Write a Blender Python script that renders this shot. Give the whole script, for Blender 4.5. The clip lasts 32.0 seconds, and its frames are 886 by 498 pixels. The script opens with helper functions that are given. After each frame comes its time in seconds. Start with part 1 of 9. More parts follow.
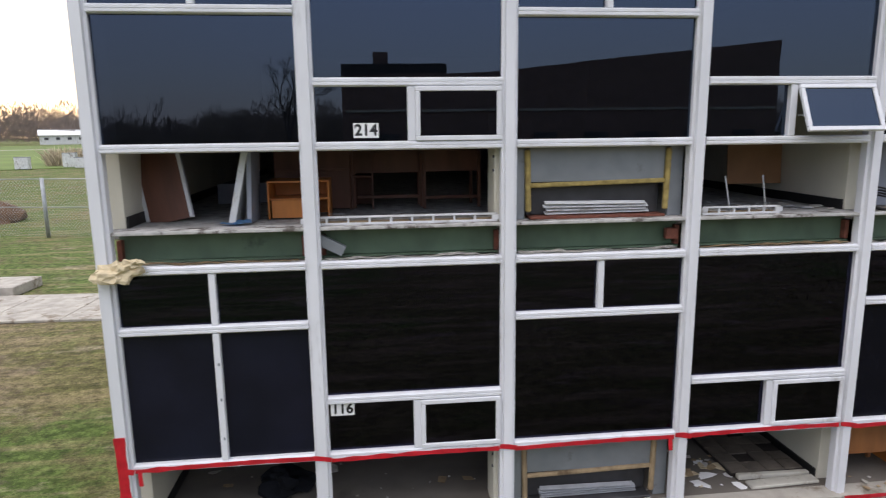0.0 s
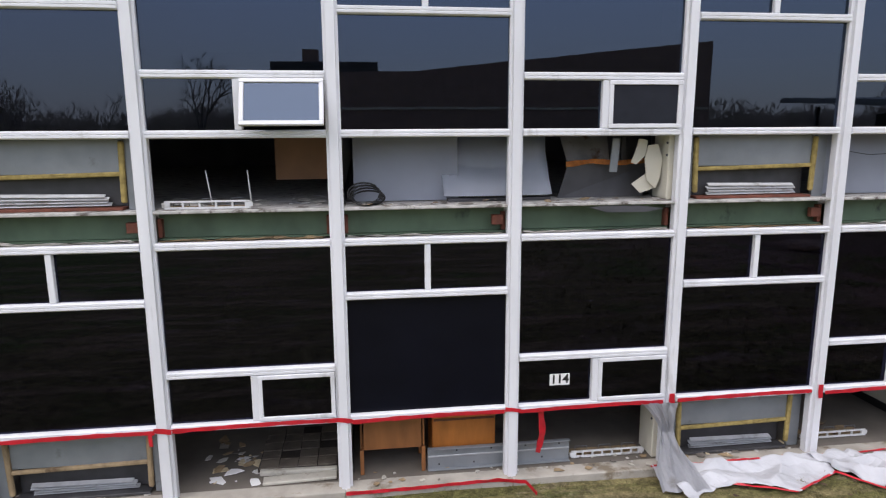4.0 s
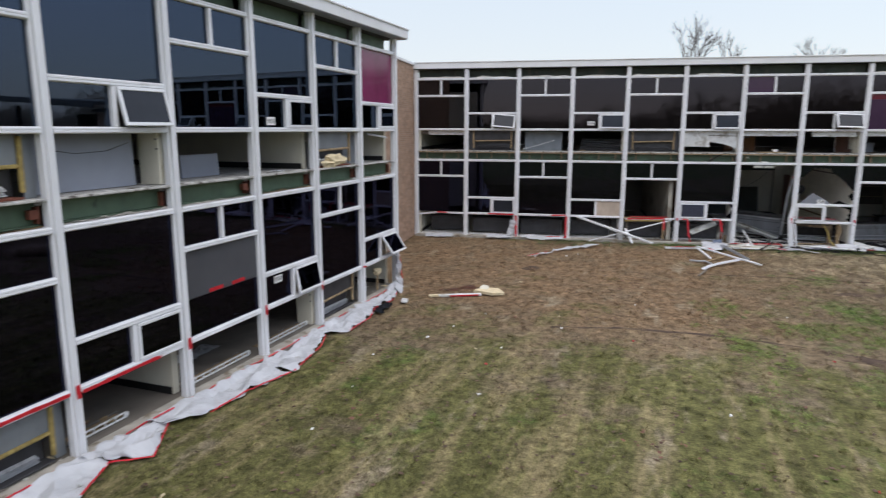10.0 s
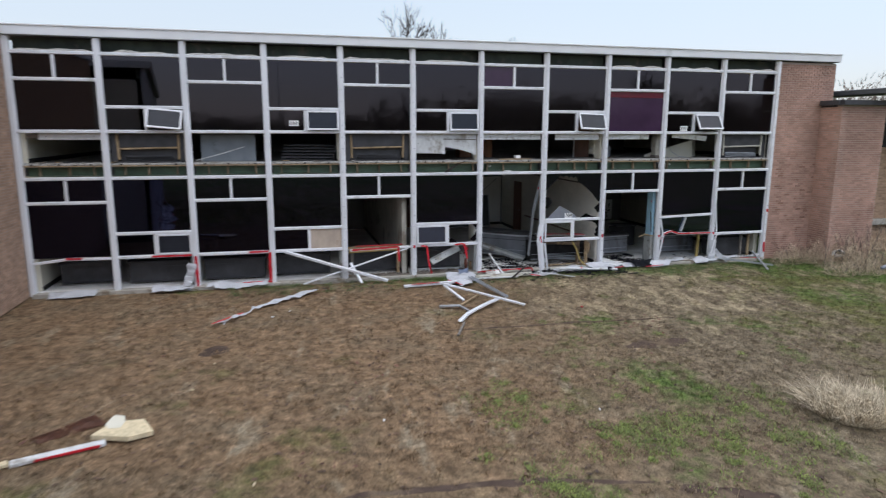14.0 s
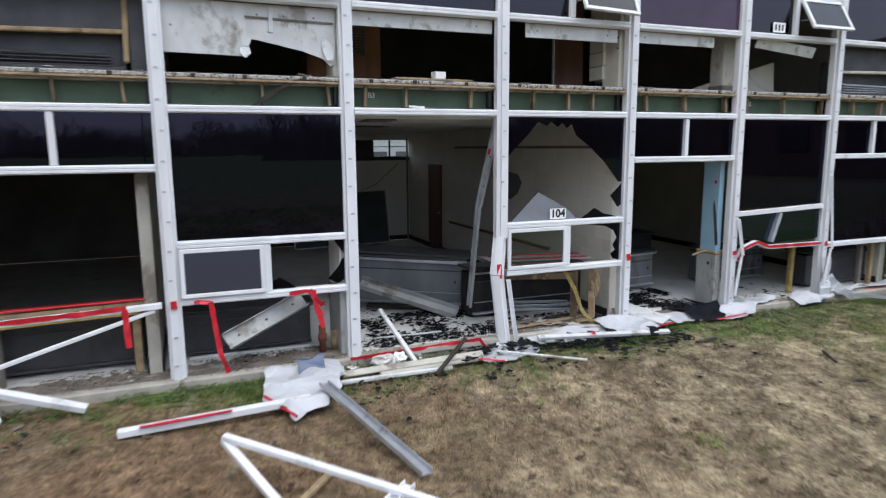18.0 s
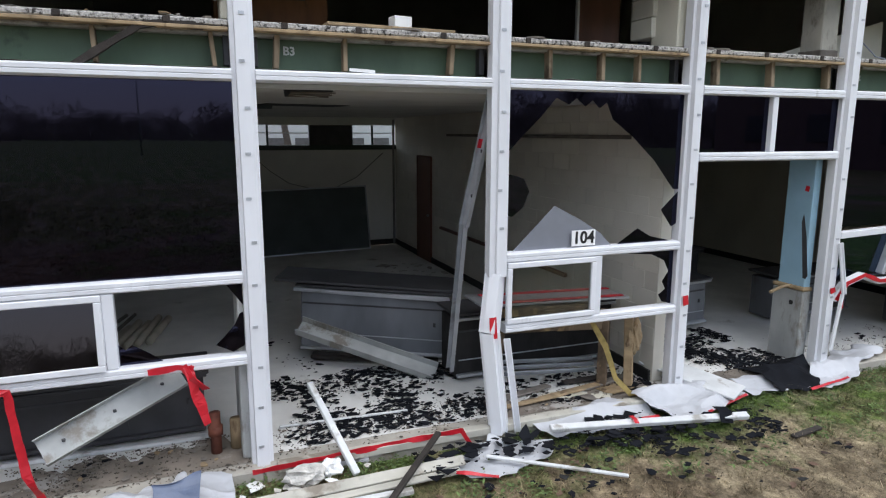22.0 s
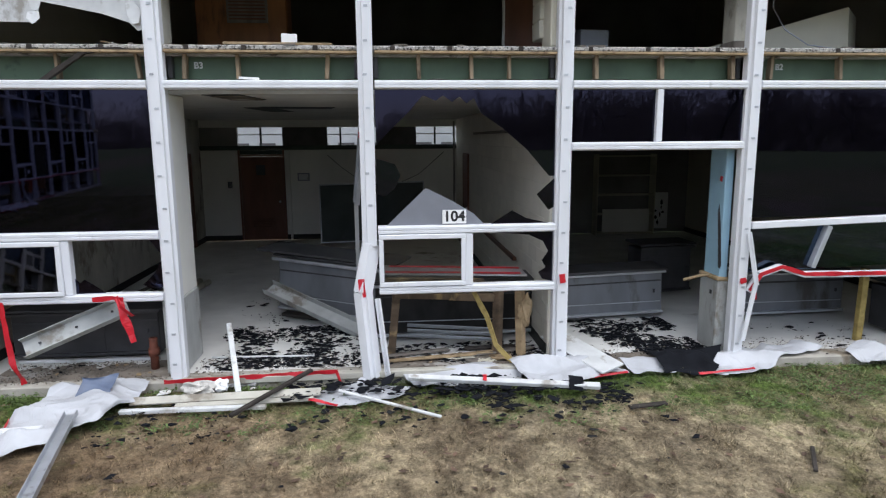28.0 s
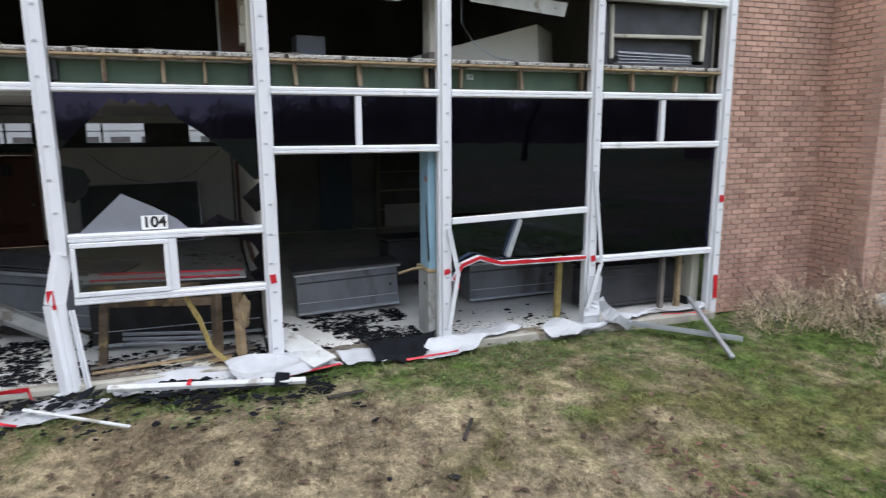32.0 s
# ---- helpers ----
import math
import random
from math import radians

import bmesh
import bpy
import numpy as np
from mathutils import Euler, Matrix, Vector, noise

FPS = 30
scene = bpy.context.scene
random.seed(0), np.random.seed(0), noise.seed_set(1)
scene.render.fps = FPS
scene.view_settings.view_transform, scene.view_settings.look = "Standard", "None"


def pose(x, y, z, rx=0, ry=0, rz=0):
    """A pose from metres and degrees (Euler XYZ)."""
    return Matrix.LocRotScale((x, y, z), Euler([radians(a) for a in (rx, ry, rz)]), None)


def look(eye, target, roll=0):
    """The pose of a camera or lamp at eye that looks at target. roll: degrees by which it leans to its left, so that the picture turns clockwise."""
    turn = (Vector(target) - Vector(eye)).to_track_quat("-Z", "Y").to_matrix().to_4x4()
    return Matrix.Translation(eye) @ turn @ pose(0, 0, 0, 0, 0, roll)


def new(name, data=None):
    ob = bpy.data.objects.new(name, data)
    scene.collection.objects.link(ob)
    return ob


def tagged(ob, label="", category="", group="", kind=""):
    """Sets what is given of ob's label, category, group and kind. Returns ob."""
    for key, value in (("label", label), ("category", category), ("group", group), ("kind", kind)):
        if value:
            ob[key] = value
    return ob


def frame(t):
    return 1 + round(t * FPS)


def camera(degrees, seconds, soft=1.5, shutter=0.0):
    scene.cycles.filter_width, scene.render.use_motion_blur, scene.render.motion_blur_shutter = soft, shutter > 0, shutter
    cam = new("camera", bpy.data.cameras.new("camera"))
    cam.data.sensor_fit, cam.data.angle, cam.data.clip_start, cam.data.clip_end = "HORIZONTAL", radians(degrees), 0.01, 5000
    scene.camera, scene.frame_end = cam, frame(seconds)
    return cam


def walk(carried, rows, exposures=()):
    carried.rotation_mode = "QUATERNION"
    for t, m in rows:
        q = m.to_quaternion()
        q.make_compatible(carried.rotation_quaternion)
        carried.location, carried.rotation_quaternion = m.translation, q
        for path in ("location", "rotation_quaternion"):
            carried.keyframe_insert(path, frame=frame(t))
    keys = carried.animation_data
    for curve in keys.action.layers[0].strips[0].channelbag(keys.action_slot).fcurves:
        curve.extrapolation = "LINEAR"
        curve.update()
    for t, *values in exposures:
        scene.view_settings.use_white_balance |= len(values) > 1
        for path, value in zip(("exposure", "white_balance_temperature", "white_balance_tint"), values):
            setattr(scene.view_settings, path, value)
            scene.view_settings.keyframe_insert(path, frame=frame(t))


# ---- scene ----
cam = camera(69.3, 32.0, 1.15, 0.5)
PATH = [
    (0, (2.746, -6.781, 4.556), (2.959, -4.826, 4.194), -0.69),
    (0.5, (3.293, -6.788, 4.568), (3.504, -4.834, 4.199), -0.59),
    (1, (4.092, -6.835, 4.562), (4.312, -4.883, 4.188), -0.50),
    (1.5, (5.186, -6.891, 4.554), (5.403, -4.940, 4.174), -0.49),
    (2, (6.299, -6.993, 4.525), (6.539, -5.044, 4.148), -0.35),
    (2.5, (7.365, -7.139, 4.502), (7.624, -5.191, 4.130), -0.16),
    (3, (8.231, -7.297, 4.488), (8.478, -5.347, 4.118), -0.27),
    (3.5, (8.545, -7.400, 4.470), (8.785, -5.449, 4.104), -0.26),
    (5.5, (8.795, -7.493, 4.408), (9.297, -5.591, 4.047), -0.54),
    (6, (8.745, -7.405, 4.416), (9.409, -5.554, 4.053), -0.46),
    (6.5, (8.754, -7.430, 4.446), (9.580, -5.647, 4.074), -0.34),
    (7, (8.740, -7.408, 4.479), (9.804, -5.759, 4.097), -0.04),
    (7.5, (8.762, -7.451, 4.486), (10.055, -5.973, 4.103), 0.13),
    (8, (8.765, -7.432, 4.477), (10.255, -6.153, 4.097), 0.23),
    (8.5, (8.823, -7.361, 4.485), (10.472, -6.296, 4.104), 0.25),
    (9, (8.769, -7.392, 4.452), (10.467, -6.402, 4.081), 0.12),
    (9.5, (8.741, -7.409, 4.446), (10.509, -6.550, 4.076), 0.11),
    (10, (8.807, -7.385, 4.444), (10.655, -6.715, 4.075), 0.13),
    (10.5, (9.018, -7.265, 4.448), (10.908, -6.725, 4.079), 0.12),
    (11, (9.485, -7.119, 4.439), (11.378, -6.587, 4.072), 0.03),
    (11.5, (10.150, -6.935, 4.456), (12.059, -6.465, 4.088), 0.15),
    (12, (11.040, -6.828, 4.478), (12.971, -6.457, 4.109), 0.19),
    (12.5, (12.140, -6.687, 4.484), (14.088, -6.419, 4.117), 0.17),
    (13, (13.372, -6.697, 4.492), (15.332, -6.538, 4.126), 0.17),
    (13.5, (14.715, -6.740, 4.466), (16.682, -6.743, 4.103), 0.18),
    (14, (16.054, -6.682, 4.453), (18.013, -6.856, 4.091), 0.16),
    (14.5, (17.410, -6.764, 4.443), (19.356, -7.059, 4.086), 0.33),
    (15, (18.878, -7.028, 4.407), (20.810, -7.407, 4.055), 0.20),
    (15.5, (20.268, -7.314, 4.261), (22.197, -7.715, 3.915), 0.11),
    (17.5, (26.274, -8.428, 2.903), (28.194, -8.889, 2.582), -0.13),
    (18, (27.746, -8.896, 2.737), (29.669, -9.343, 2.421), -0.41),
    (18.5, (29.053, -9.275, 2.688), (30.979, -9.715, 2.375), -0.53),
    (19, (30.240, -9.593, 2.734), (32.165, -10.035, 2.421), -0.49),
    (19.5, (30.828, -9.800, 2.718), (32.756, -10.231, 2.404), -0.45),
    (20, (30.941, -9.833, 2.694), (32.867, -10.266, 2.373), -0.42),
    (20.5, (30.888, -9.846, 2.709), (32.814, -10.276, 2.384), -0.35),
    (21, (30.814, -9.869, 2.728), (32.739, -10.294, 2.395), -0.32),
    (21.5, (30.742, -9.884, 2.751), (32.665, -10.314, 2.407), -0.22),
    (22, (30.668, -9.984, 2.754), (32.591, -10.402, 2.397), 0.13),
    (22.5, (30.554, -10.065, 2.730), (32.483, -10.455, 2.378), -0.15),
    (23, (30.418, -10.206, 2.701), (32.357, -10.548, 2.352), -0.29),
    (23.5, (30.291, -10.362, 2.669), (32.242, -10.635, 2.323), -0.27),
    (24, (30.181, -10.514, 2.652), (32.140, -10.723, 2.307), -0.31),
    (24.5, (30.079, -10.692, 2.635), (32.043, -10.849, 2.292), -0.38),
    (26.5, (29.631, -11.833, 2.628), (31.601, -11.808, 2.281), -0.46),
    (27, (29.527, -12.109, 2.625), (31.497, -12.066, 2.279), -0.48),
    (27.5, (29.410, -12.505, 2.623), (31.379, -12.415, 2.280), -0.48),
    (28, (29.329, -12.871, 2.616), (31.296, -12.744, 2.276), -0.42),
    (28.5, (29.267, -13.221, 2.628), (31.232, -13.075, 2.286), -0.43),
    (29, (29.200, -13.643, 2.657), (31.163, -13.485, 2.307), -0.38),
    (29.5, (29.183, -13.976, 2.652), (31.147, -13.824, 2.306), -0.43),
    (30, (29.122, -14.215, 2.666), (31.086, -14.075, 2.317), -0.51),
    (30.5, (29.081, -14.275, 2.678), (31.048, -14.196, 2.328), -0.60),
    (31, (28.999, -14.404, 2.703), (30.966, -14.443, 2.344), -0.42),
    (31.5, (28.990, -14.391, 2.727), (30.948, -14.576, 2.363), -0.39),
    (32, (28.988, -14.341, 2.739), (30.921, -14.700, 2.373), -0.25),
]
walk(cam, [(t, look(eye, target, roll)) for t, eye, target, roll in PATH],
     [(0.0, -0.20, 6850, 16), (1.0, 0.08, 6950, 16), (2.0, 0.05, 6950, 16), (5.0, 0.08, 6950, 17), (7.5, 0.03, 7200, 16), (9.0, -0.20, 6900, 13), (12.0, -0.36, 6550, 11), (13.5, -0.37, 6450, 11), (15.5, -0.38, 6250, 12), (18.0, 0.0, 6450, 10), (21.0, 0.02, 6500, 10), (27.0, 0.05, 6500, 10), (32.0, 0.12, 6500, 10)])

# ---- world and light: an overcast evening sky ----
world = bpy.data.worlds.new("overcast_sky")
scene.world = world
world.use_nodes = True
wn, wl = world.node_tree.nodes, world.node_tree.links
wn.clear()
w_out = wn.new("ShaderNodeOutputWorld")
w_sky = wn.new("ShaderNodeTexSky")
w_sky.sky_type, w_sky.sun_disc = "NISHITA", False
w_sky.sun_elevation, w_sky.sun_rotation = radians(13), radians(-25)
w_bg = wn.new("ShaderNodeBackground")
w_bg.inputs["Strength"].default_value = 0.05
w_geo = wn.new("ShaderNodeTexCoord")
w_sep = wn.new("ShaderNodeSeparateXYZ")
w_noise = wn.new("ShaderNodeTexNoise")
w_noise.inputs["Scale"].default_value, w_noise.inputs["Detail"].default_value = 2.2, 5.0
w_add = wn.new("ShaderNodeMath")
w_add.operation, w_add.inputs[1].default_value = "MULTIPLY_ADD", 0.10
w_cloud = wn.new("ShaderNodeBackground")
w_cloud.inputs["Strength"].default_value = 0.95
w_mix = wn.new("ShaderNodeAddShader")


def sky_ramp(stops):
    r = wn.new("ShaderNodeValToRGB")
    e = r.color_ramp.elements
    e[0].position, e[0].color = stops[0][0], (*stops[0][1], 1)
    e[1].position, e[1].color = stops[1][0], (*stops[1][1], 1)
    for pos, col in stops[2:]:
        e.new(pos).color = (*col, 1)
    return r


# bright after-glow to the north-east, dusk blue to the south-west, brightest cloud overhead
w_glow = sky_ramp(((0.0, (0.84, 0.90, 1.01)), (0.10, (0.88, 0.97, 1.08)), (0.30, (0.82, 0.95, 1.11)), (0.60, (1.2, 1.3, 1.45)), (1.0, (2.1, 2.2, 2.4))))
w_dusk = sky_ramp(((0.0, (0.76, 0.66, 0.66)), (0.10, (0.76, 0.76, 0.84)), (0.30, (0.86, 1.02, 1.36)), (0.60, (1.25, 1.40, 1.70)), (1.0, (2.1, 2.2, 2.4))))
w_side = wn.new("ShaderNodeVectorMath")
w_side.operation, w_side.inputs[1].default_value = "DOT_PRODUCT", (0.50, 0.866, 0.0)
w_map = wn.new("ShaderNodeMapRange")
w_map.inputs["From Min"].default_value, w_map.inputs["From Max"].default_value = -0.5, 0.35
w_blend = wn.new("ShaderNodeMix")
w_blend.data_type = "RGBA"
wl.new(w_geo.outputs["Generated"], w_sep.inputs[0])
wl.new(w_geo.outputs["Generated"], w_noise.inputs["Vector"])
wl.new(w_geo.outputs["Generated"], w_side.inputs[0])
wl.new(w_side.outputs["Value"], w_map.inputs["Value"])
wl.new(w_noise.outputs["Fac"], w_add.inputs[0])
wl.new(w_sep.outputs["Z"], w_add.inputs[2])
for r in (w_glow, w_dusk):
    wl.new(w_add.outputs[0], r.inputs[0])
wl.new(w_map.outputs[0], w_blend.inputs["Factor"])
wl.new(w_dusk.outputs[0], w_blend.inputs["A"])
wl.new(w_glow.outputs[0], w_blend.inputs["B"])
wl.new(w_blend.outputs["Result"], w_cloud.inputs["Color"])
wl.new(w_sky.outputs[0], w_bg.inputs["Color"])
wl.new(w_bg.outputs[0], w_mix.inputs[0])
wl.new(w_cloud.outputs[0], w_mix.inputs[1])
wl.new(w_mix.outputs[0], w_out.inputs["Surface"])

sun = bpy.data.lights.new("sun", "SUN")
sun.energy, sun.angle, sun.color = 1.5, radians(60), (1.0, 0.96, 0.92)
new("sun", sun).matrix_basis = look((0, 0, 30), (13, 11, 0))
scene.view_settings.exposure = 0.0

# ---- materials ----
MATS = {}


def material(name, color, rough=0.6, metal=0.0, var=0.25, scale=6.0, bump=0.15, fine=60.0, stain=None, stain_at=0.62, streak=0.0, spec=0.5, island=0.0):
    """A painted or raw surface: base colour varied at two scales, with stains and a fine relief."""
    if name in MATS:
        return MATS[name]
    m = bpy.data.materials.new(name)
    m.use_nodes = True
    n, l = m.node_tree.nodes, m.node_tree.links
    b = n["Principled BSDF"]
    b.inputs["Roughness"].default_value, b.inputs["Metallic"].default_value = rough, metal
    b.inputs["Specular IOR Level"].default_value = spec
    tc = n.new("ShaderNodeTexCoord")
    mp = n.new("ShaderNodeMapping")
    mp.inputs["Scale"].default_value = (1, 1, 1.0 - 0.85 * streak)
    l.new(tc.outputs["Object"], mp.inputs["Vector"])
    info = n.new("ShaderNodeObjectInfo")
    shift = n.new("ShaderNodeVectorMath")
    shift.operation = "ADD"
    mul = n.new("ShaderNodeMath")
    mul.operation, mul.inputs[1].default_value = "MULTIPLY", 37.0
    l.new(info.outputs["Random"], mul.inputs[0])
    l.new(mp.outputs[0], shift.inputs[0])
    l.new(mul.outputs[0], shift.inputs[1])
    big = n.new("ShaderNodeTexNoise")
    big.inputs["Scale"].default_value, big.inputs["Detail"].default_value = scale, 6.0
    small = n.new("ShaderNodeTexNoise")
    small.inputs["Scale"].default_value, small.inputs["Detail"].default_value = fine, 3.0
    l.new(shift.outputs[0], big.inputs["Vector"])
    l.new(shift.outputs[0], small.inputs["Vector"])
    ramp = n.new("ShaderNodeValToRGB")
    lo = tuple(c * (1 - var) for c in color)
    hi = tuple(min(1.0, c * (1 + var)) for c in color)
    ramp.color_ramp.elements[0].position, ramp.color_ramp.elements[0].color = 0.3, (*lo, 1)
    ramp.color_ramp.elements[1].position, ramp.color_ramp.elements[1].color = 0.7, (*hi, 1)
    l.new(big.outputs["Fac"], ramp.inputs[0])
    out = ramp.outputs[0]
    if stain:
        st = n.new("ShaderNodeTexNoise")
        st.inputs["Scale"].default_value, st.inputs["Detail"].default_value, st.inputs["Roughness"].default_value = scale * 0.6, 8.0, 0.65
        off = n.new("ShaderNodeVectorMath")
        off.operation, off.inputs[1].default_value = "ADD", (13, 7, 3)
        l.new(shift.outputs[0], off.inputs[0])
        l.new(off.outputs[0], st.inputs["Vector"])
        sr = n.new("ShaderNodeValToRGB")
        sr.color_ramp.elements[0].position, sr.color_ramp.elements[1].position = stain_at, stain_at + 0.08
        l.new(st.outputs["Fac"], sr.inputs[0])
        mx = n.new("ShaderNodeMix")
        mx.data_type = "RGBA"
        l.new(sr.outputs[0], mx.inputs["Factor"])
        l.new(out, mx.inputs["A"])
        mx.inputs["B"].default_value = (*stain, 1)
        out = mx.outputs["Result"]
    if island:
        geo = n.new("ShaderNodeNewGeometry")
        mi = n.new("ShaderNodeHueSaturation")
        mr = n.new("ShaderNodeMapRange")
        mr.inputs["To Min"].default_value, mr.inputs["To Max"].default_value = 1 - island, 1 + island
        add = n.new("ShaderNodeMath")
        add.operation = "FRACT"
        sm = n.new("ShaderNodeMath")
        sm.operation = "ADD"
        l.new(geo.outputs["Random Per Island"], sm.inputs[0])
        l.new(info.outputs["Random"], sm.inputs[1])
        l.new(sm.outputs[0], add.inputs[0])
        l.new(add.outputs[0], mr.inputs["Value"])
        l.new(mr.outputs[0], mi.inputs["Value"])
        l.new(out, mi.inputs["Color"])
        out = mi.outputs[0]
    l.new(out, b.inputs["Base Color"])
    if bump:
        bp = n.new("ShaderNodeBump")
        bp.inputs["Strength"].default_value, bp.inputs["Distance"].default_value = bump, 0.01
        l.new(small.outputs["Fac"], bp.inputs["Height"])
        l.new(bp.outputs[0], b.inputs["Normal"])
    MATS[name] = m
    return m


def glass(name, tint, rough=0.0, ior=1.5, wavy=0.0, coat=(1, 1, 1), even=0.0):
    """A window pane: clear gloss by Fresnel over light that passes with a tint."""
    m = bpy.data.materials.new(name)
    m.use_nodes = True
    n, l = m.node_tree.nodes, m.node_tree.links
    n.remove(n["Principled BSDF"])
    t, g, f, mx = (n.new("ShaderNode" + k) for k in ("BsdfTransparent", "BsdfGlossy", "Fresnel", "MixShader"))
    t.inputs["Color"].default_value = (*tint, 1)
    g.inputs["Roughness"].default_value = rough
    g.inputs["Color"].default_value = (*coat, 1)
    f.inputs["IOR"].default_value = ior
    no = n.new("ShaderNodeTexNoise")
    no.inputs["Scale"].default_value, no.inputs["Detail"].default_value = 1.3, 2.0
    tc = n.new("ShaderNodeTexCoord")
    bp = n.new("ShaderNodeBump")
    bp.inputs["Strength"].default_value, bp.inputs["Distance"].default_value = wavy, 0.02
    l.new(tc.outputs["Object"], no.inputs["Vector"])
    l.new(no.outputs["Fac"], bp.inputs["Height"])
    l.new(bp.outputs[0], g.inputs["Normal"])
    l.new(bp.outputs[0], f.inputs["Normal"])
    if even:
        mx.inputs[0].default_value = even
    else:
        l.new(f.outputs[0], mx.inputs[0])
    l.new(t.outputs[0], mx.inputs[1])
    l.new(g.outputs[0], mx.inputs[2])
    l.new(mx.outputs[0], n["Material Output"].inputs["Surface"])
    return m


ALU = material("white_painted_aluminium", (0.72, 0.73, 0.755), 0.42, 0.0, 0.08, 3.0, 0.06, 40, (0.50, 0.50, 0.50), 0.62, 0.9)
ALU_B = material("bare_grey_aluminium", (0.45, 0.47, 0.50), 0.38, 0.5, 0.15, 5.0, 0.06, 50, (0.28, 0.28, 0.29), 0.6, 0.7)
FASCIA = material("white_roof_fascia_metal", (0.70, 0.71, 0.72), 0.5, 0.0, 0.06, 1.2, 0.05, 30, (0.5, 0.5, 0.5), 0.64, 0.6)
DARK_GLASS = glass("dark_tinted_glass", (0.05, 0.053, 0.065), 0.02, 2.1, 0.02, (0.17, 0.175, 0.32), 0.15)
BLUE_GLASS = glass("blue_tinted_glass", (0.09, 0.11, 0.16), 0.012, 2.3, 0.02, (0.36, 0.48, 0.69), 0.13)
GREY_GLASS = glass("grey_tinted_glass", (0.10, 0.10, 0.11), 0.022, 1.70, 0.02, (0.72, 0.69, 0.80))
CLEAR_GLASS = glass("clear_window_glass", (0.80, 0.83, 0.82), 0.0, 1.5, 0.015)
SCREEN = material("hopper_panel_grey", (0.022, 0.025, 0.033), 0.16, 0.0, 0.1, 4, 0.03, spec=0.25)
BLIND = material("grey_blind_panel", (0.06, 0.062, 0.072), 0.5, 0.0, 0.1, 2, 0.03)
NIGHT = material("blue_black_panel", (0.004, 0.0045, 0.009), 0.25, 0.0, 0.2, 2, 0.02, spec=0.15)
NAVY = material("navy_spandrel_panel", (0.008, 0.009, 0.018), 0.22, 0.0, 0.2, 2, 0.02, spec=0.22)
PURPLE = material("dark_purple_spandrel_panel", (0.045, 0.022, 0.05), 0.12, 0.0, 0.2, 1.5, 0.02)
SCARLET = material("red_spandrel_strip", (0.13, 0.014, 0.026), 0.15, 0.0, 0.15, 2, 0.02)
PINK = material("magenta_spandrel_panel", (0.17, 0.018, 0.075), 0.15, 0.0, 0.15, 2, 0.02)
GREEN = material("green_primed_steel", (0.085, 0.135, 0.085), 0.55, 0.0, 0.22, 3, 0.1, 40, (0.03, 0.05, 0.035), 0.62, 0.3)
DARKGREEN = material("dirty_dark_green_steel", (0.035, 0.045, 0.032), 0.7, 0.0, 0.4, 4, 0.2, 40, (0.09, 0.075, 0.06), 0.58, 0.3)
RUST = material("rust_red_steel", (0.16, 0.05, 0.03), 0.8, 0.0, 0.35, 12, 0.3)
FLAKED = material("flaking_white_and_black_edge", (0.40, 0.385, 0.36), 0.9, 0.0, 0.45, 55, 0.8, 90, (0.035, 0.032, 0.03), 0.52)
CHAR = material("charred_timber", (0.030, 0.024, 0.020), 0.85, 0.0, 0.35, 9, 0.5)
EDGEPAINT = material("chipped_white_edge_trim", (0.44, 0.43, 0.41), 0.85, 0.0, 0.3, 7, 0.4, 60, (0.12, 0.105, 0.09), 0.53)
SLAB = material("broken_concrete_edge", (0.34, 0.33, 0.31), 0.9, 0.0, 0.3, 9, 0.6, 45, (0.10, 0.09, 0.08), 0.58)
CONC = material("grey_concrete", (0.37, 0.345, 0.30), 0.9, 0.0, 0.22, 3.5, 0.4, 50, (0.20, 0.165, 0.12), 0.56)
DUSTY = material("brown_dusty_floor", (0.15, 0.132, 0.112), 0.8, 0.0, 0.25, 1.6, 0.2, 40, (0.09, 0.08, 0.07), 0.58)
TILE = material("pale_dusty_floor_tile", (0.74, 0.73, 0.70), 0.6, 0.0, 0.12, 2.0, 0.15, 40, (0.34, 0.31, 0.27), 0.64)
# dirty boards, and the shaded tone of one partition and a pillar
DIRTYDIMCREAM = material("dirty_and_shaded_cream", (0.46, 0.44, 0.38), 0.75, 0.0, 0.2, 3, 0.2, 40, (0.22, 0.19, 0.15), 0.55, 0.5)
CREAM = material("cream_painted_wall", (0.62, 0.59, 0.49), 0.7, 0.0, 0.08, 1.6, 0.12, 30, (0.45, 0.41, 0.32), 0.66, 0.5)
WHITEWALL = material("off_white_painted_block", (0.78, 0.77, 0.72), 0.75, 0.0, 0.08, 1.2, 0.12, 30, (0.48, 0.46, 0.42), 0.66, 0.4)
BLOCKPAINT = material("cream_painted_block", (0.72, 0.69, 0.61), 0.7, 0.0, 0.06, 1.4, 0.3, 45, (0.52, 0.48, 0.40), 0.66, 0.5, island=0.04)
BLOCKJOINT = material("cream_painted_joint", (0.68, 0.65, 0.57), 0.8, 0.0, 0.08, 1.4, 0.2, 45)
BLUEWALL = material("light_blue_painted_wall", (0.30, 0.48, 0.60), 0.7, 0.0, 0.1, 2, 0.1, 30, (0.20, 0.33, 0.42), 0.64)
CEIL = material("stained_ceiling_board", (0.50, 0.49, 0.455), 0.9, 0.0, 0.12, 1.5, 0.15, 60, (0.30, 0.26, 0.2), 0.64)
# grey taken darker so the deep rooms fall off into shade
DIMWALL = material("dimmed_grey_wall", (0.26, 0.255, 0.24), 0.85, 0.0, 0.25, 1.0, 0.1)
BROWNWOOD = material("stained_brown_wood", (0.27, 0.105, 0.035), 0.5, 0.0, 0.3, 5, 0.08, 50, (0.12, 0.05, 0.02), 0.56, 0.9)
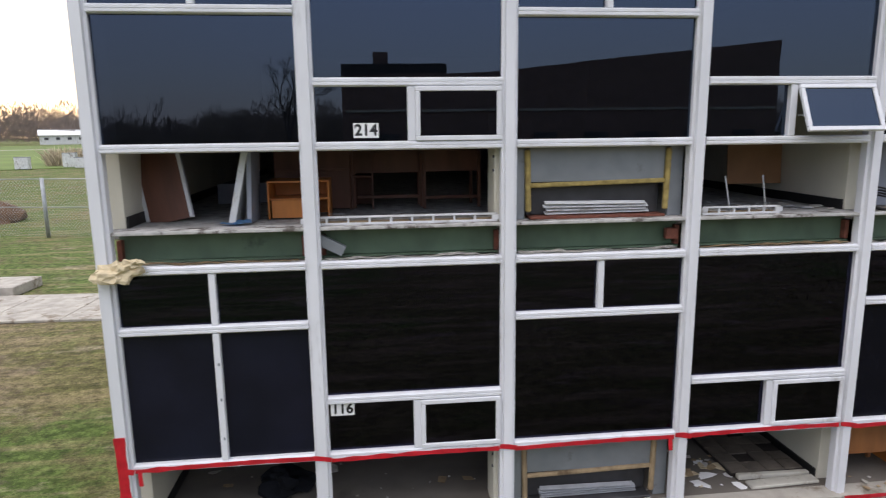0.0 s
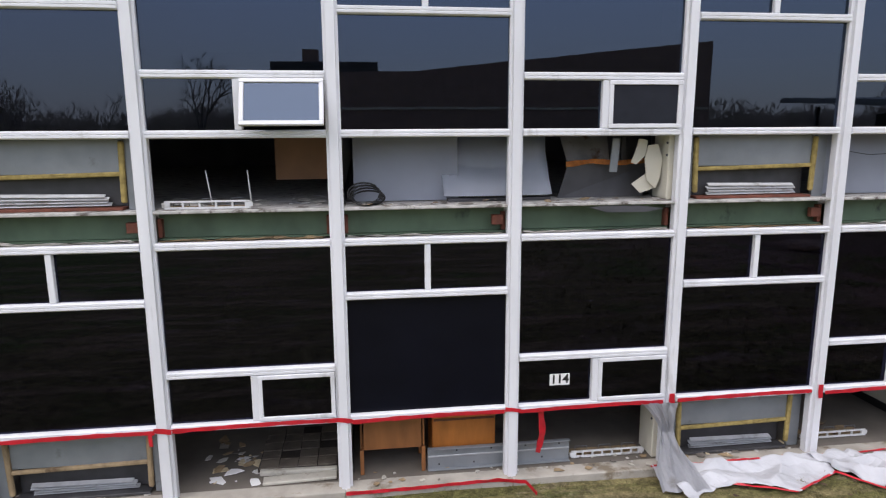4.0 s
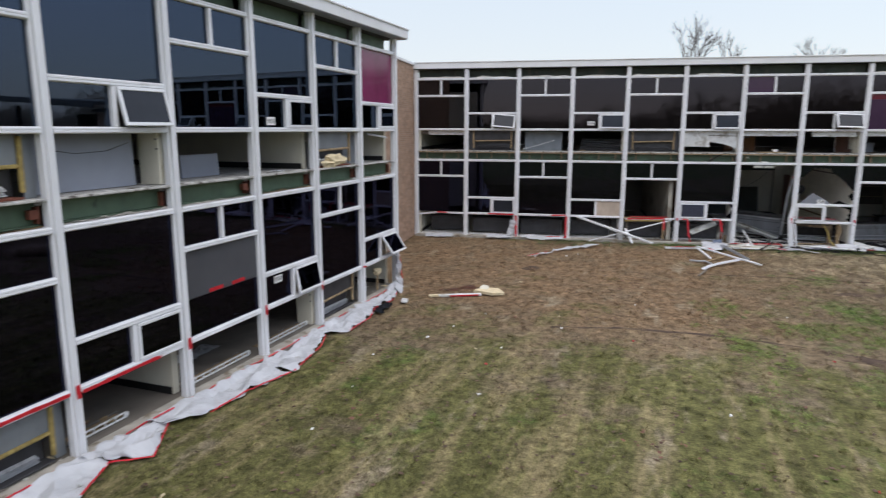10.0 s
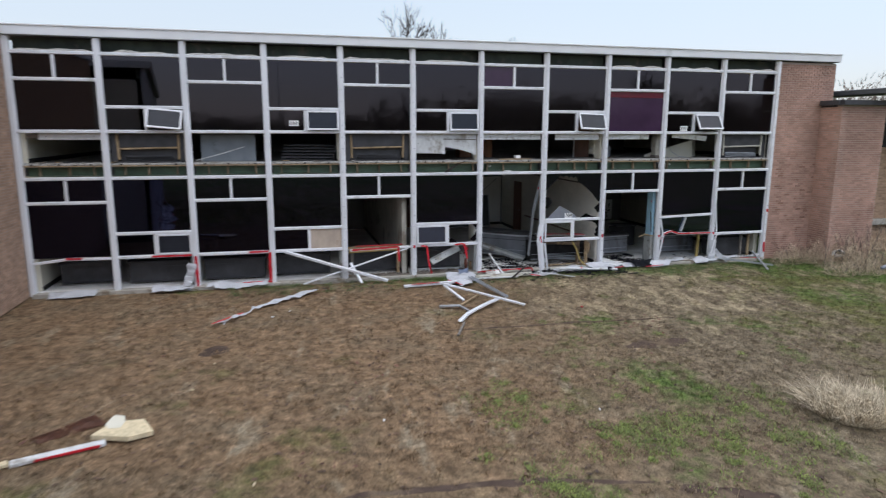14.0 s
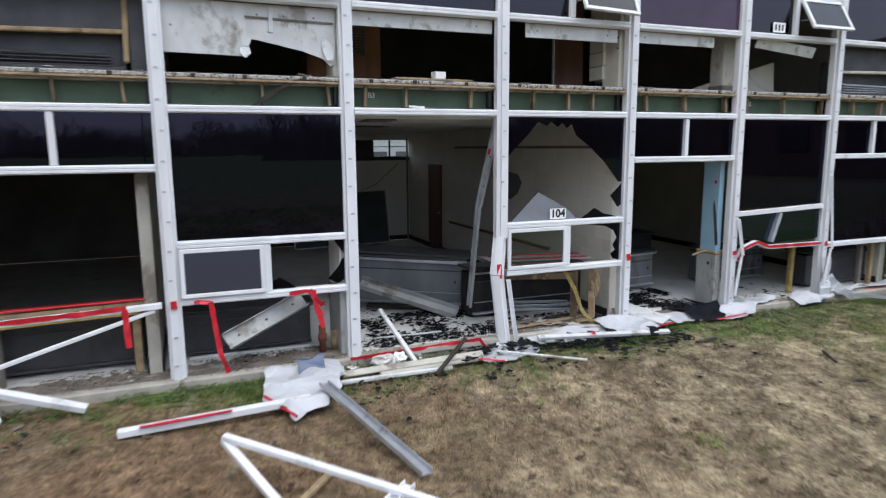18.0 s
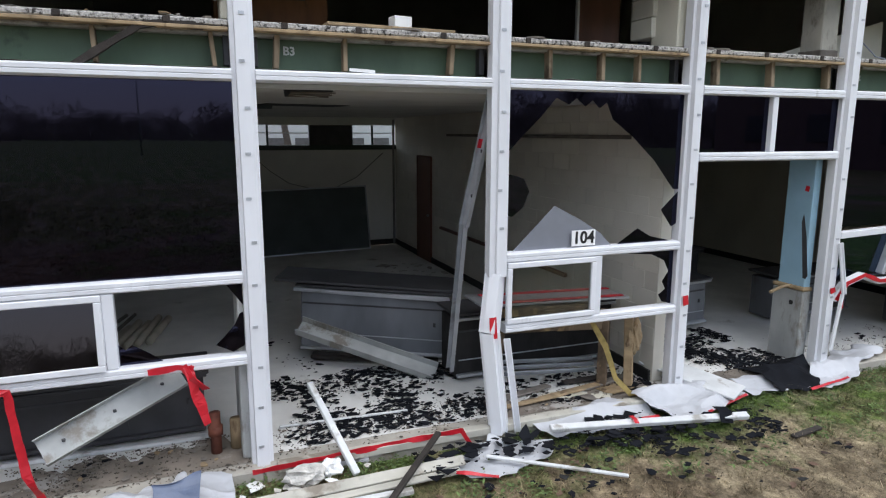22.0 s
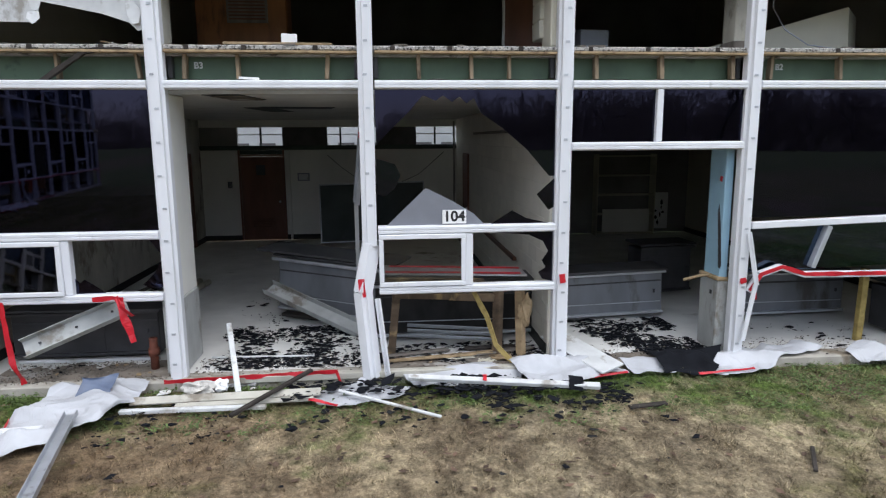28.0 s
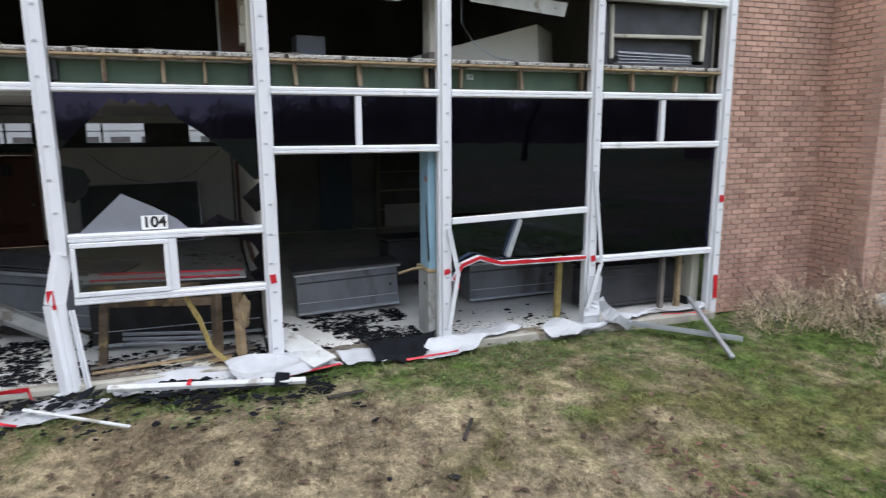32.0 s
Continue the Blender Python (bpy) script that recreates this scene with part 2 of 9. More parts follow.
WOOD = material("orange_varnished_wood", (0.50, 0.175, 0.038), 0.45, 0.0, 0.25, 5, 0.08, 50, (0.20, 0.08, 0.03), 0.62, 0.9)
DARKWOOD = material("red_brown_wood", (0.13, 0.05, 0.028), 0.5, 0.0, 0.3, 5, 0.08, 50, None, 0.6, 0.9)
BURNTWOOD = material("scorched_timber", (0.12, 0.085, 0.055), 0.9, 0.0, 0.5, 7, 0.6, 50, (0.36, 0.25, 0.12), 0.55, 0.7)
TANWOOD = material("weathered_timber", (0.33, 0.24, 0.14), 0.85, 0.0, 0.35, 8, 0.4, 50, (0.14, 0.09, 0.05), 0.58, 0.7)
GREYWOOD = material("grey_weathered_board", (0.17, 0.15, 0.13), 0.9, 0.0, 0.3, 8, 0.4, 50, None, 0.6, 0.7)
PLYBOARD = material("pale_stained_plywood", (0.44, 0.36, 0.29), 0.8, 0.0, 0.15, 4, 0.1, 40, (0.28, 0.19, 0.13), 0.58, 0.5)
HARDBOARD = material("tan_hardboard", (0.34, 0.18, 0.09), 0.7, 0.0, 0.12, 3, 0.05)
GREYMETAL = material("grey_sheet_metal", (0.24, 0.26, 0.28), 0.45, 0.3, 0.12, 3, 0.06, 40, (0.16, 0.16, 0.16), 0.62)
LIGHTGREY = material("light_grey_panel", (0.25, 0.27, 0.315), 0.5, 0.0, 0.08, 2, 0.05)
DULLENAMEL = material("dull_grey_enamel", (0.40, 0.41, 0.40), 0.5, 0.0, 0.2, 4, 0.1, 40, (0.22, 0.20, 0.17), 0.55, 0.6)
BURNT = material("burnt_sheet_metal", (0.03, 0.029, 0.029), 0.75, 0.1, 0.4, 5, 0.3, 40, (0.09, 0.08, 0.07), 0.62, 0.6, spec=0.2)
GRIMY = material("grimy_grey_sheet_metal", (0.18, 0.19, 0.21), 0.4, 0.25, 0.25, 2.2, 0.08, 40, (0.10, 0.095, 0.09), 0.57, 0.75)
DARKMETAL = material("dark_grey_metal", (0.06, 0.06, 0.065), 0.5, 0.3, 0.25, 4, 0.1)
WHITEMETAL = material("white_enamel_metal", (0.62, 0.63, 0.63), 0.4, 0.0, 0.14, 5, 0.08, 40, (0.33, 0.31, 0.28), 0.56, 0.4)
YELLOW = material("yellow_glass_wool", (0.36, 0.27, 0.095), 0.95, 0.0, 0.3, 14, 0.8, 90)
FOAM = material("pale_yellow_insulation", (0.62, 0.52, 0.34), 0.95, 0.0, 0.2, 12, 0.8, 70)
WOOL = material("white_insulation_scraps", (0.55, 0.53, 0.49), 0.95, 0.0, 0.25, 14, 0.8, 70)
RED = material("red_barrier_tape", (0.50, 0.014, 0.026), 0.35, 0.0, 0.2, 9, 0.15, 30)
PLASTIC = material("white_plastic_sheet", (0.46, 0.47, 0.495), 0.45, 0.0, 0.12, 3, 0.25, 14, (0.32, 0.31, 0.30), 0.62)
BLACKFILM = material("black_plastic_film", (0.010, 0.011, 0.014), 0.85, 0.0, 0.3, 5, 0.2, spec=0.08)
NAVYFILM = material("blue_grey_plastic", (0.10, 0.13, 0.20), 0.4, 0.0, 0.2, 5, 0.2)
BLACK = material("black_rubber", (0.012, 0.012, 0.012), 0.6, 0.0, 0.3, 8, 0.1)
CHALK = material("green_black_chalkboard", (0.055, 0.070, 0.064), 0.6, 0.0, 0.2, 2, 0.02, 30, (0.085, 0.10, 0.095), 0.6)
PAPER = material("white_number_plate", (0.85, 0.85, 0.84), 0.5, 0.0, 0.03, 4, 0.0)
INK = material("black_ink", (0.01, 0.01, 0.01), 0.5, 0.0, 0.05, 4, 0.0)
MORTAR = material("brick_mortar", (0.42, 0.34, 0.29), 0.95, 0.0, 0.12, 6, 0.3)
BRICK_PALE = material("pale_tan_brick", (0.42, 0.285, 0.205), 0.9, 0.0, 0.15, 5, 0.35, 80, (0.36, 0.26, 0.2), 0.62, 0.0, 0.3, 0.18)
BRICK = material("red_brown_brick", (0.41, 0.255, 0.20), 0.9, 0.0, 0.22, 0.9, 0.35, 80, (0.25, 0.14, 0.105), 0.58, 0.5, 0.3, 0.15)
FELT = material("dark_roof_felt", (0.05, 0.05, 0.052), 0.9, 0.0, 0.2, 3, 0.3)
DARKBARK = material("dark_wet_bark", (0.05, 0.043, 0.04), 0.95, 0.0, 0.3, 5, 0.2)
TWIG = material("brown_bare_twigs", (0.12, 0.098, 0.088), 0.95, 0.0, 0.3, 3, 0.0)


# ---- building helpers ----
BOXES = {}


def obj(name, me, parent, m=None, label=""):
    ob = new(name, me)
    ob.parent = parent
    if m is not None:
        ob.matrix_basis = m
    return tagged(ob, label)


def part(name, bm, mat, parent, label="", m=None, smooth=False):
    me = bpy.data.meshes.new(name)
    bm.to_mesh(me)
    bm.free()
    me.materials.append(mat)
    if smooth:
        me.polygons.foreach_set("use_smooth", [True] * len(me.polygons))
    return obj(name, me, parent, m, label)


def thing(name, m, label, category, group="", kind=""):
    return tagged(new(name), label, category, group, kind) if m is None else _placed(tagged(new(name), label, category, group, kind), m)


def _placed(ob, m):
    ob.matrix_basis = m
    return ob


def box_mesh(name, size, mat, bev):
    key = (tuple(round(v, 3) for v in size), mat.name, round(bev, 4))
    if key not in BOXES:
        bm = bmesh.new()
        bmesh.ops.create_cube(bm, size=1)
        bmesh.ops.scale(bm, vec=size, verts=bm.verts)
        if bev:
            bmesh.ops.bevel(bm, geom=bm.edges[:], offset=min(bev, min(size) * 0.3), segments=1, affect="EDGES")
        me = bpy.data.meshes.new(name)
        bm.to_mesh(me)
        bm.free()
        me.materials.append(mat)
        BOXES[key] = me
    return BOXES[key]


def bx(parent, name, at, size, mat, rot=(0, 0, 0), bev=0.006, label=""):
    """A bevelled bar, board or plate: its middle, size and turn in degrees."""
    return obj(name, box_mesh(name, size, mat, bev), parent, pose(*at, *rot), label)


def extruded(profile, length, axis, closed=True):
    """A profile of (u, v) pairs drawn out along x ("x": u is y, v is z) or z ("z": u is x, v is y)."""
    bm = bmesh.new()
    ends = []
    for d in (0, length):
        ends.append([bm.verts.new((d, u, v) if axis == "x" else (u, v, d)) for u, v in profile])
    k = len(profile)
    for i in range(k):
        bm.faces.new((ends[0][i], ends[0][(i + 1) % k], ends[1][(i + 1) % k], ends[1][i]))
    bm.faces.new(ends[0][::-1])
    bm.faces.new(ends[1])
    bmesh.ops.recalc_face_normals(bm, faces=bm.faces)
    return bm


def tube_into(bm, pts, radii, n=6):
    rings = []
    pts = [Vector(p) for p in pts]
    for i, p in enumerate(pts):
        d = (pts[min(i + 1, len(pts) - 1)] - pts[max(i - 1, 0)]).normalized()
        a = d.orthogonal().normalized()
        b = d.cross(a)
        r = radii[i] if hasattr(radii, "__len__") else radii
        rings.append([bm.verts.new(p + r * (math.cos(6.2832 * k / n) * a + math.sin(6.2832 * k / n) * b)) for k in range(n)])
    for r0, r1 in zip(rings, rings[1:]):
        for k in range(n):
            bm.faces.new((r0[k], r0[(k + 1) % n], r1[(k + 1) % n], r1[k]))
    bm.faces.new(rings[0][::-1])
    bm.faces.new(rings[-1])


def tube(parent, name, pts, r, mat, n=8, label=""):
    bm = bmesh.new()
    tube_into(bm, pts, r, n)
    return part(name, bm, mat, parent, label, smooth=True)


def strip(parent, name, pts, width, mat, label="", wob=0.012, thick=0.004, up=(0, 0, 1), seed=0):
    """A band of tape or bent sheet metal that follows the points, with a little thickness."""
    bm = bmesh.new()
    rows = []
    rnd = random.Random(seed)
    pts = [Vector(p) for p in pts]
    fine = []
    for a, b in zip(pts, pts[1:]):
        k = max(1, int((b - a).length / 0.06))
        fine += [a.lerp(b, i / k) for i in range(k)]
    fine.append(pts[-1])
    for i, p in enumerate(fine):
        d = (fine[min(i + 1, len(fine) - 1)] - fine[max(i - 1, 0)]).normalized()
        side = (Vector(up) - d * d.dot(Vector(up)))
        side = side.normalized() if side.length > 0.05 else d.orthogonal().normalized()
        out = d.cross(side)
        turn = Matrix.Rotation(min(0.7, 40 * wob) * noise.noise(Vector((i * 0.33, seed * 1.7, 0))), 3, d)
        side, out = turn @ side, turn @ out
        j = out * wob * 1.4 * noise.noise(Vector((i * 0.4, seed * 2.1, 5)))
        w = width * (0.90 + 0.42 * noise.noise(Vector((i * 0.37, seed, 9)))) / 2
        rows.append([bm.verts.new(p + j + side * w + out * thick / 2), bm.verts.new(p + j - side * w + out * thick / 2),
                     bm.verts.new(p + j - side * w - out * thick / 2), bm.verts.new(p + j + side * w - out * thick / 2)])
    for a, b in zip(rows, rows[1:]):
        for k in range(4):
            bm.faces.new((a[k], a[(k + 1) % 4], b[(k + 1) % 4], b[k]))
    bm.faces.new(rows[0])
    bm.faces.new(rows[-1][::-1])
    bmesh.ops.recalc_face_normals(bm, faces=bm.faces)
    return part(name, bm, mat, parent, label)


def crumpled(parent, name, pts, width, mat, seed, height=0.12, fine=0.07, label="", fold=1.0):
    """A crumpled sheet that lies along the points, with folds, ragged edges and some thickness."""
    rnd = random.Random(seed)
    pts = [Vector(p) for p in pts]
    line = []
    for a, b in zip(pts, pts[1:]):
        k = max(1, int((b - a).length / fine))
        line += [a.lerp(b, i / k) for i in range(k)]
    line.append(pts[-1])
    across = max(4, int(width / fine))
    off = Vector((rnd.uniform(0, 50), rnd.uniform(0, 50), rnd.uniform(0, 50)))
    bm = bmesh.new()
    grid = []
    for i, p in enumerate(line):
        d = (line[min(i + 1, len(line) - 1)] - line[max(i - 1, 0)]).normalized()
        side = Vector((-d.y, d.x, 0))
        side = side.normalized() if side.length > 0.05 else Vector((1, 0, 0))
        w = width * (0.65 + 0.6 * noise.noise(Vector((i * 0.09, 0, 0)) + off))
        mid = 0.12 * width * noise.noise(Vector((i * 0.13, 5, 0)) + off)
        row = []
        for j in range(across + 1):
            v = j / across - 0.5
            q = p + side * (v * w + mid + 0.05 * noise.noise(Vector((i * 0.5, j * 0.5, 2)) + off))
            s = Vector((q.x * 3.2, q.y * 3.2, p.z * 3.2)) + off
            h = 1.15 * abs(noise.noise(s * 0.75)) + 0.34 * abs(noise.noise(s * 1.9)) + 0.09 * noise.noise(s * 4.6)
            q.z = p.z + 0.012 + height * fold * max(0.0, h) * (1.25 - 1.6 * abs(v))
            row.append(bm.verts.new(q))
        grid.append(row)
    for a, b in zip(grid, grid[1:]):
        for j in range(across):
            bm.faces.new((a[j], a[j + 1], b[j + 1], b[j]))
    bmesh.ops.solidify(bm, geom=bm.faces[:], thickness=0.003)
    return part(name, bm, mat, parent, label)


def draped(parent, name, inner, outer, mat, seed, lift=0.07, kerb=-0.13, ragged=0.05, label="", cell=0.026):
    """A thin sheet that lies loosely between two edge lines, over a kerb, with long soft creases and a ragged rim."""
    off = Vector((seed * 7.3, seed * 3.9, seed * 1.7))

    def along(line, u):
        line = [Vector(p) for p in line]
        run = [0.0]
        for a, b in zip(line, line[1:]):
            run.append(run[-1] + (b - a).length)
        d = u * run[-1]
        for i in range(len(line) - 1):
            if d <= run[i + 1] + 1e-9:
                return line[i].lerp(line[i + 1], (d - run[i]) / max(1e-6, run[i + 1] - run[i]))
        return line[-1]
    length = max(sum((Vector(b) - Vector(a)).length for a, b in zip(e, e[1:])) for e in (inner, outer))
    nu = max(6, int(length / cell))
    nv = max(6, int(max((Vector(a) - Vector(b)).length for a, b in ((inner[0], outer[0]), (inner[-1], outer[-1]), (along(inner, 0.5), along(outer, 0.5)))) / cell))
    bm = bmesh.new()
    grid = []
    for i in range(nu + 1):
        u = i / nu
        a, b = along(inner, u), along(outer, u)
        row = []
        for j in range(nv + 1):
            v = j / nv
            p = a.lerp(b, v)
            rim = 1.5 * ragged * (2 * abs(v - 0.5)) ** 3
            p.x += rim * noise.noise(Vector((u * length * 5, v * 3, 1)) + off) + 0.02 * noise.noise(p * 4 + off)
            p.y += 1.6 * rim * noise.noise(Vector((u * length * 5, v * 3, 7)) + off)
            q = Vector((p.x * 1.25 + 0.6 * p.y, p.y * 1.7 - 0.3 * p.x, 0)) + off
            ridge = max(0.0, 1 - 2.6 * abs(noise.noise(q))) + 0.30 * max(0.0, 1 - 2.2 * abs(noise.noise(q * 2.3 + off))) + 0.10 * max(0.0, 1 - 2.8 * abs(noise.noise(q * 5.1 - off)))
            h = 0.62 * lift * ridge * (1 - 0.45 * (2 * abs(v - 0.5)) ** 4)
            floor = 0.10 if p.y > kerb else 0.10 * max(0.0, 1 - (kerb - p.y) / 0.16)
            p.z = max(p.z, floor) + h + 0.008
            row.append(bm.verts.new(p))
        grid.append(row)
    for a, b in zip(grid, grid[1:]):
        for j in range(nv):
            bm.faces.new((a[j], a[j + 1], b[j + 1], b[j]))
    bmesh.ops.recalc_face_normals(bm, faces=bm.faces)
    bmesh.ops.solidify(bm, geom=bm.faces[:], thickness=0.002)
    return part(name, bm, mat, parent, label)


def wool_roll(parent, name, length, radius, mat, seed):
    """A slumped, torn roll of fibre wool lying along x."""
    bm = bmesh.new()
    rings, n, off = [], int(length / 0.03), Vector((seed * 2.3, seed, 0))
    for i in range(n + 1):
        x = (i / n - 0.5) * length
        big = radius * (0.75 + 0.75 * noise.noise(Vector((x * 2.2, 0, 0)) + off)) * min(1.0, 8 * min(i, n - i) / n + 0.25)
        mid = 0.03 * noise.noise(Vector((x * 3, 4, 0)) + off)
        rings.append([bm.verts.new((x, mid + big * 0.8 * math.cos(a * 0.6283) * (1 + 0.5 * noise.noise(Vector((x * 11, a, 2)) + off)), max(0.0, 0.6 * big + 0.75 * big * math.sin(a * 0.6283) * (1 + 0.7 * noise.noise(Vector((x * 13, a, 5)) + off))))) for a in range(10)])
    for p, q in zip(rings, rings[1:]):
        for a in range(10):
            bm.faces.new((p[a], p[(a + 1) % 10], q[(a + 1) % 10], q[a]))
    bm.faces.new(rings[0][::-1])
    bm.faces.new(rings[-1])
    bmesh.ops.recalc_face_normals(bm, faces=bm.faces)
    return part(name, bm, mat, parent)


def lump(parent, name, at, size, mat, seed, label="", rot=(0, 0, 0), rough=0.5):
    """A torn, uneven lump."""
    bm = bmesh.new()
    bmesh.ops.create_icosphere(bm, subdivisions=3, radius=0.5)
    off = Vector((seed * 3.1, seed * 1.7, seed))
    for v in bm.verts:
        k = 1 + rough * noise.noise(v.co * 3 + off) + 0.5 * rough * noise.noise(v.co * 8 + off)
        v.co = Vector((v.co.x * size[0], v.co.y * size[1], v.co.z * size[2])) * k
    return part(name, bm, mat, parent, label, pose(*at, *rot))


def shard(parent, name, at, size, mat, rot, seed, label="", thick=0.004):
    """A flat piece with a broken outline."""
    rnd = random.Random(seed)
    bm = bmesh.new()
    k = rnd.randint(4, 7)
    vs = []
    for i in range(k):
        a = 6.2832 * (i + rnd.uniform(-0.3, 0.3)) / k
        r = rnd.uniform(0.55, 1.0)
        vs.append(bm.verts.new((size[0] / 2 * r * math.cos(a), size[1] / 2 * r * math.sin(a), 0)))
    f = bm.faces.new(vs)
    top = bmesh.ops.extrude_face_region(bm, geom=[f])
    bmesh.ops.translate(bm, vec=(0, 0, thick), verts=[v for v in top["geom"] if isinstance(v, bmesh.types.BMVert)])
    bmesh.ops.recalc_face_normals(bm, faces=bm.faces)
    return part(name, bm, mat, parent, label, pose(*at, *rot))


def digits(parent, name, text, m, size, mat):
    cu = bpy.data.curves.new(name, "FONT")
    cu.body, cu.size, cu.align_x, cu.align_y, cu.extrude = text, size, "CENTER", "CENTER", 0.001
    cu.offset = size * 0.03
    ob = new(name, cu)
    me = bpy.data.meshes.new_from_object(ob.evaluated_get(bpy.context.evaluated_depsgraph_get()))
    bpy.data.objects.remove(ob)
    me.materials.clear()
    me.materials.append(mat)
    return obj(name, me, parent, m)
# ---- plan: two wings of a school, each a row of equal bays; local x along the front, y inwards ----
BAY, DEEP = 2.10, 9.68
Z_SILL, Z_R, Z_L, Z_J, Z_K, Z_SLAB, Z_M, Z_U, Z_V, Z_T, Z_TOP = 0.09, 0.985, 1.645, 2.52, 3.168, 3.575, 4.415, 5.055, 5.748, 6.415, 6.80
WING_A = Matrix.Identity(4)
B_U, B_IN = Vector((0.15421, -0.98804, 0)), Vector((0.98804, 0.15421, 0))
WING_B = Matrix((( B_U.x, B_IN.x, 0, 33.832), (B_U.y, B_IN.y, 0, 2.874), (0, 0, 1, 0), (0, 0, 0, 1)))
WINGS = {"a": (WING_A, 12), "b": (WING_B, 11)}
MULLION = [(-0.085, 0.07), (-0.085, -0.03), (-0.055, -0.035), (-0.05, -0.085), (0.05, -0.085), (0.055, -0.035), (0.085, -0.03), (0.085, 0.07)]
TRANSOM = [(0.06, -0.045), (-0.035, -0.045), (-0.06, -0.03), (-0.06, -0.006), (-0.052, 0.0), (-0.06, 0.006), (-0.06, 0.03), (-0.035, 0.045), (0.06, 0.045)]
SHARED = {}


def shared(key, make, mat):
    if key not in SHARED:
        bm = make()
        me = bpy.data.meshes.new(key[0])
        bm.to_mesh(me)
        bm.free()
        me.materials.append(mat)
        SHARED[key] = me
    return SHARED[key]


def transom(parent, x, z, length, mat=None, m=None):
    mat = mat or ALU
    me = shared(("transom", round(length, 3), mat.name), lambda: extruded(TRANSOM, length, "x"), mat)
    return obj("transom", me, parent, m or pose(x, 0, z))


def glazing(parent, x0, x1, z0, z1, mat, y=0.02):
    p = bx(parent, "pane", ((x0 + x1) / 2, y, (z0 + z1) / 2), (x1 - x0, 0.008, z1 - z0), mat, bev=0)
    if mat in (DARK_GLASS, BLUE_GLASS, GREY_GLASS, CLEAR_GLASS):
        p.visible_shadow = mat is not CLEAR_GLASS
    return p


def sash_mesh(w, h):
    bm = bmesh.new()
    for cx, cz, sx, sz in ((0, -0.025, w, 0.05), (0, -h + 0.025, w, 0.05), (-w / 2 + 0.025, -h / 2, 0.05, h - 0.1), (w / 2 - 0.025, -h / 2, 0.05, h - 0.1)):
        g = bmesh.ops.create_cube(bm, size=1, matrix=Matrix.Translation((cx, 0, cz)) @ Matrix.Diagonal((sx, 0.045, sz, 1)))
    bmesh.ops.bevel(bm, geom=bm.edges[:], offset=0.006, segments=1, affect="EDGES")
    return bm


def hopper(parent, x0, x1, z0, z1, angle, mat, tilt=0.0, slack=0.0):
    """An awning sash hung at its top edge, swung out by an angle."""
    w, h = x1 - x0, z1 - z0
    me = shared(("sash", round(w, 3), round(h, 3)), lambda: sash_mesh(w, h), ALU)
    s = obj("sash", me, parent, pose((x0 + x1) / 2, -0.05, z1, -angle, tilt, 0))
    bx(s, "pane", (0, 0.02 if slack else 0, -h / 2), (w - 0.09, 0.008, h - 0.09), mat, (slack, 0, 0), bev=0)
    if angle > 4:
        for sx in (-1, 1):
            bx(parent, "stay", ((x0 + x1) / 2 + sx * (w / 2 - 0.03), -0.04 - 0.25 * h * math.sin(radians(angle)), z1 - 0.6 * h), (0.012, 0.02 + 0.5 * h * math.sin(radians(angle)), 0.012), ALU_B, bev=0)
    return s


def plate(parent, x, z, text, w=0.26, h=0.15, y=-0.012):
    p = bx(parent, "number_plate", (x, y, z), (w, 0.004, h), PAPER, bev=0, label="white plate with black room number")
    if text:
        digits(p, "numeral", text, pose(0, -0.004, 0, 90, 0, 0), h * 1.05, INK)
    else:
        for i in (-1, 0, 1):
            bx(p, "bar", (i * w * 0.28, -0.003, 0), (w * 0.14, 0.002, h * 0.6), INK, bev=0)
    return p


FLAGS = {
    ("a", 2, 1): dict(plate=("214", 0.60, 0.11)), ("a", 2, 3): dict(open=24), ("a", 2, 7): dict(open=13),
    ("a", 2, 9): dict(plate=("", 0.55, 0.12)), ("a", 1, 1): dict(plate=("116", 0.24, 0.50)), ("a", 1, 5): dict(plate=("114", 0.62, 0.30)),
    ("a", 1, 0): dict(split=1), ("a", 1, 8): dict(large=SCREEN, low_red=1), ("a", 1, 9): dict(open=10, plate=("", 0.55, 0.45)), ("a", 1, 11): dict(open=34),
    ("a", 2, 11): dict(large=PINK), ("b", 2, 8): dict(large=PINK), ("b", 2, 6): dict(pink_light=1),
    ("b", 2, 1): dict(open=22, tilt=5), ("b", 2, 3): dict(open=10, plate=("", 0.75, 0.2)), ("b", 2, 5): dict(open=8), ("b", 2, 7): dict(open=26, tilt=2), ("b", 2, 9): dict(open=30, plate=("", 0.72, 0.1)),
    ("b", 1, 0): dict(no_r=1), ("b", 1, 3): dict(board=1), ("b", 1, 4): dict(no_large=1, no_r=1), ("b", 1, 5): dict(open=2, left=1),
    ("b", 1, 6): dict(empty=1), ("b", 1, 7): dict(broken=1, plate=("104", 1.0, 0.80)), ("b", 1, 8): dict(no_large=1, no_r=1), ("b", 1, 9): dict(no_r=1, no_pair=1),
}
COUNT = [0]


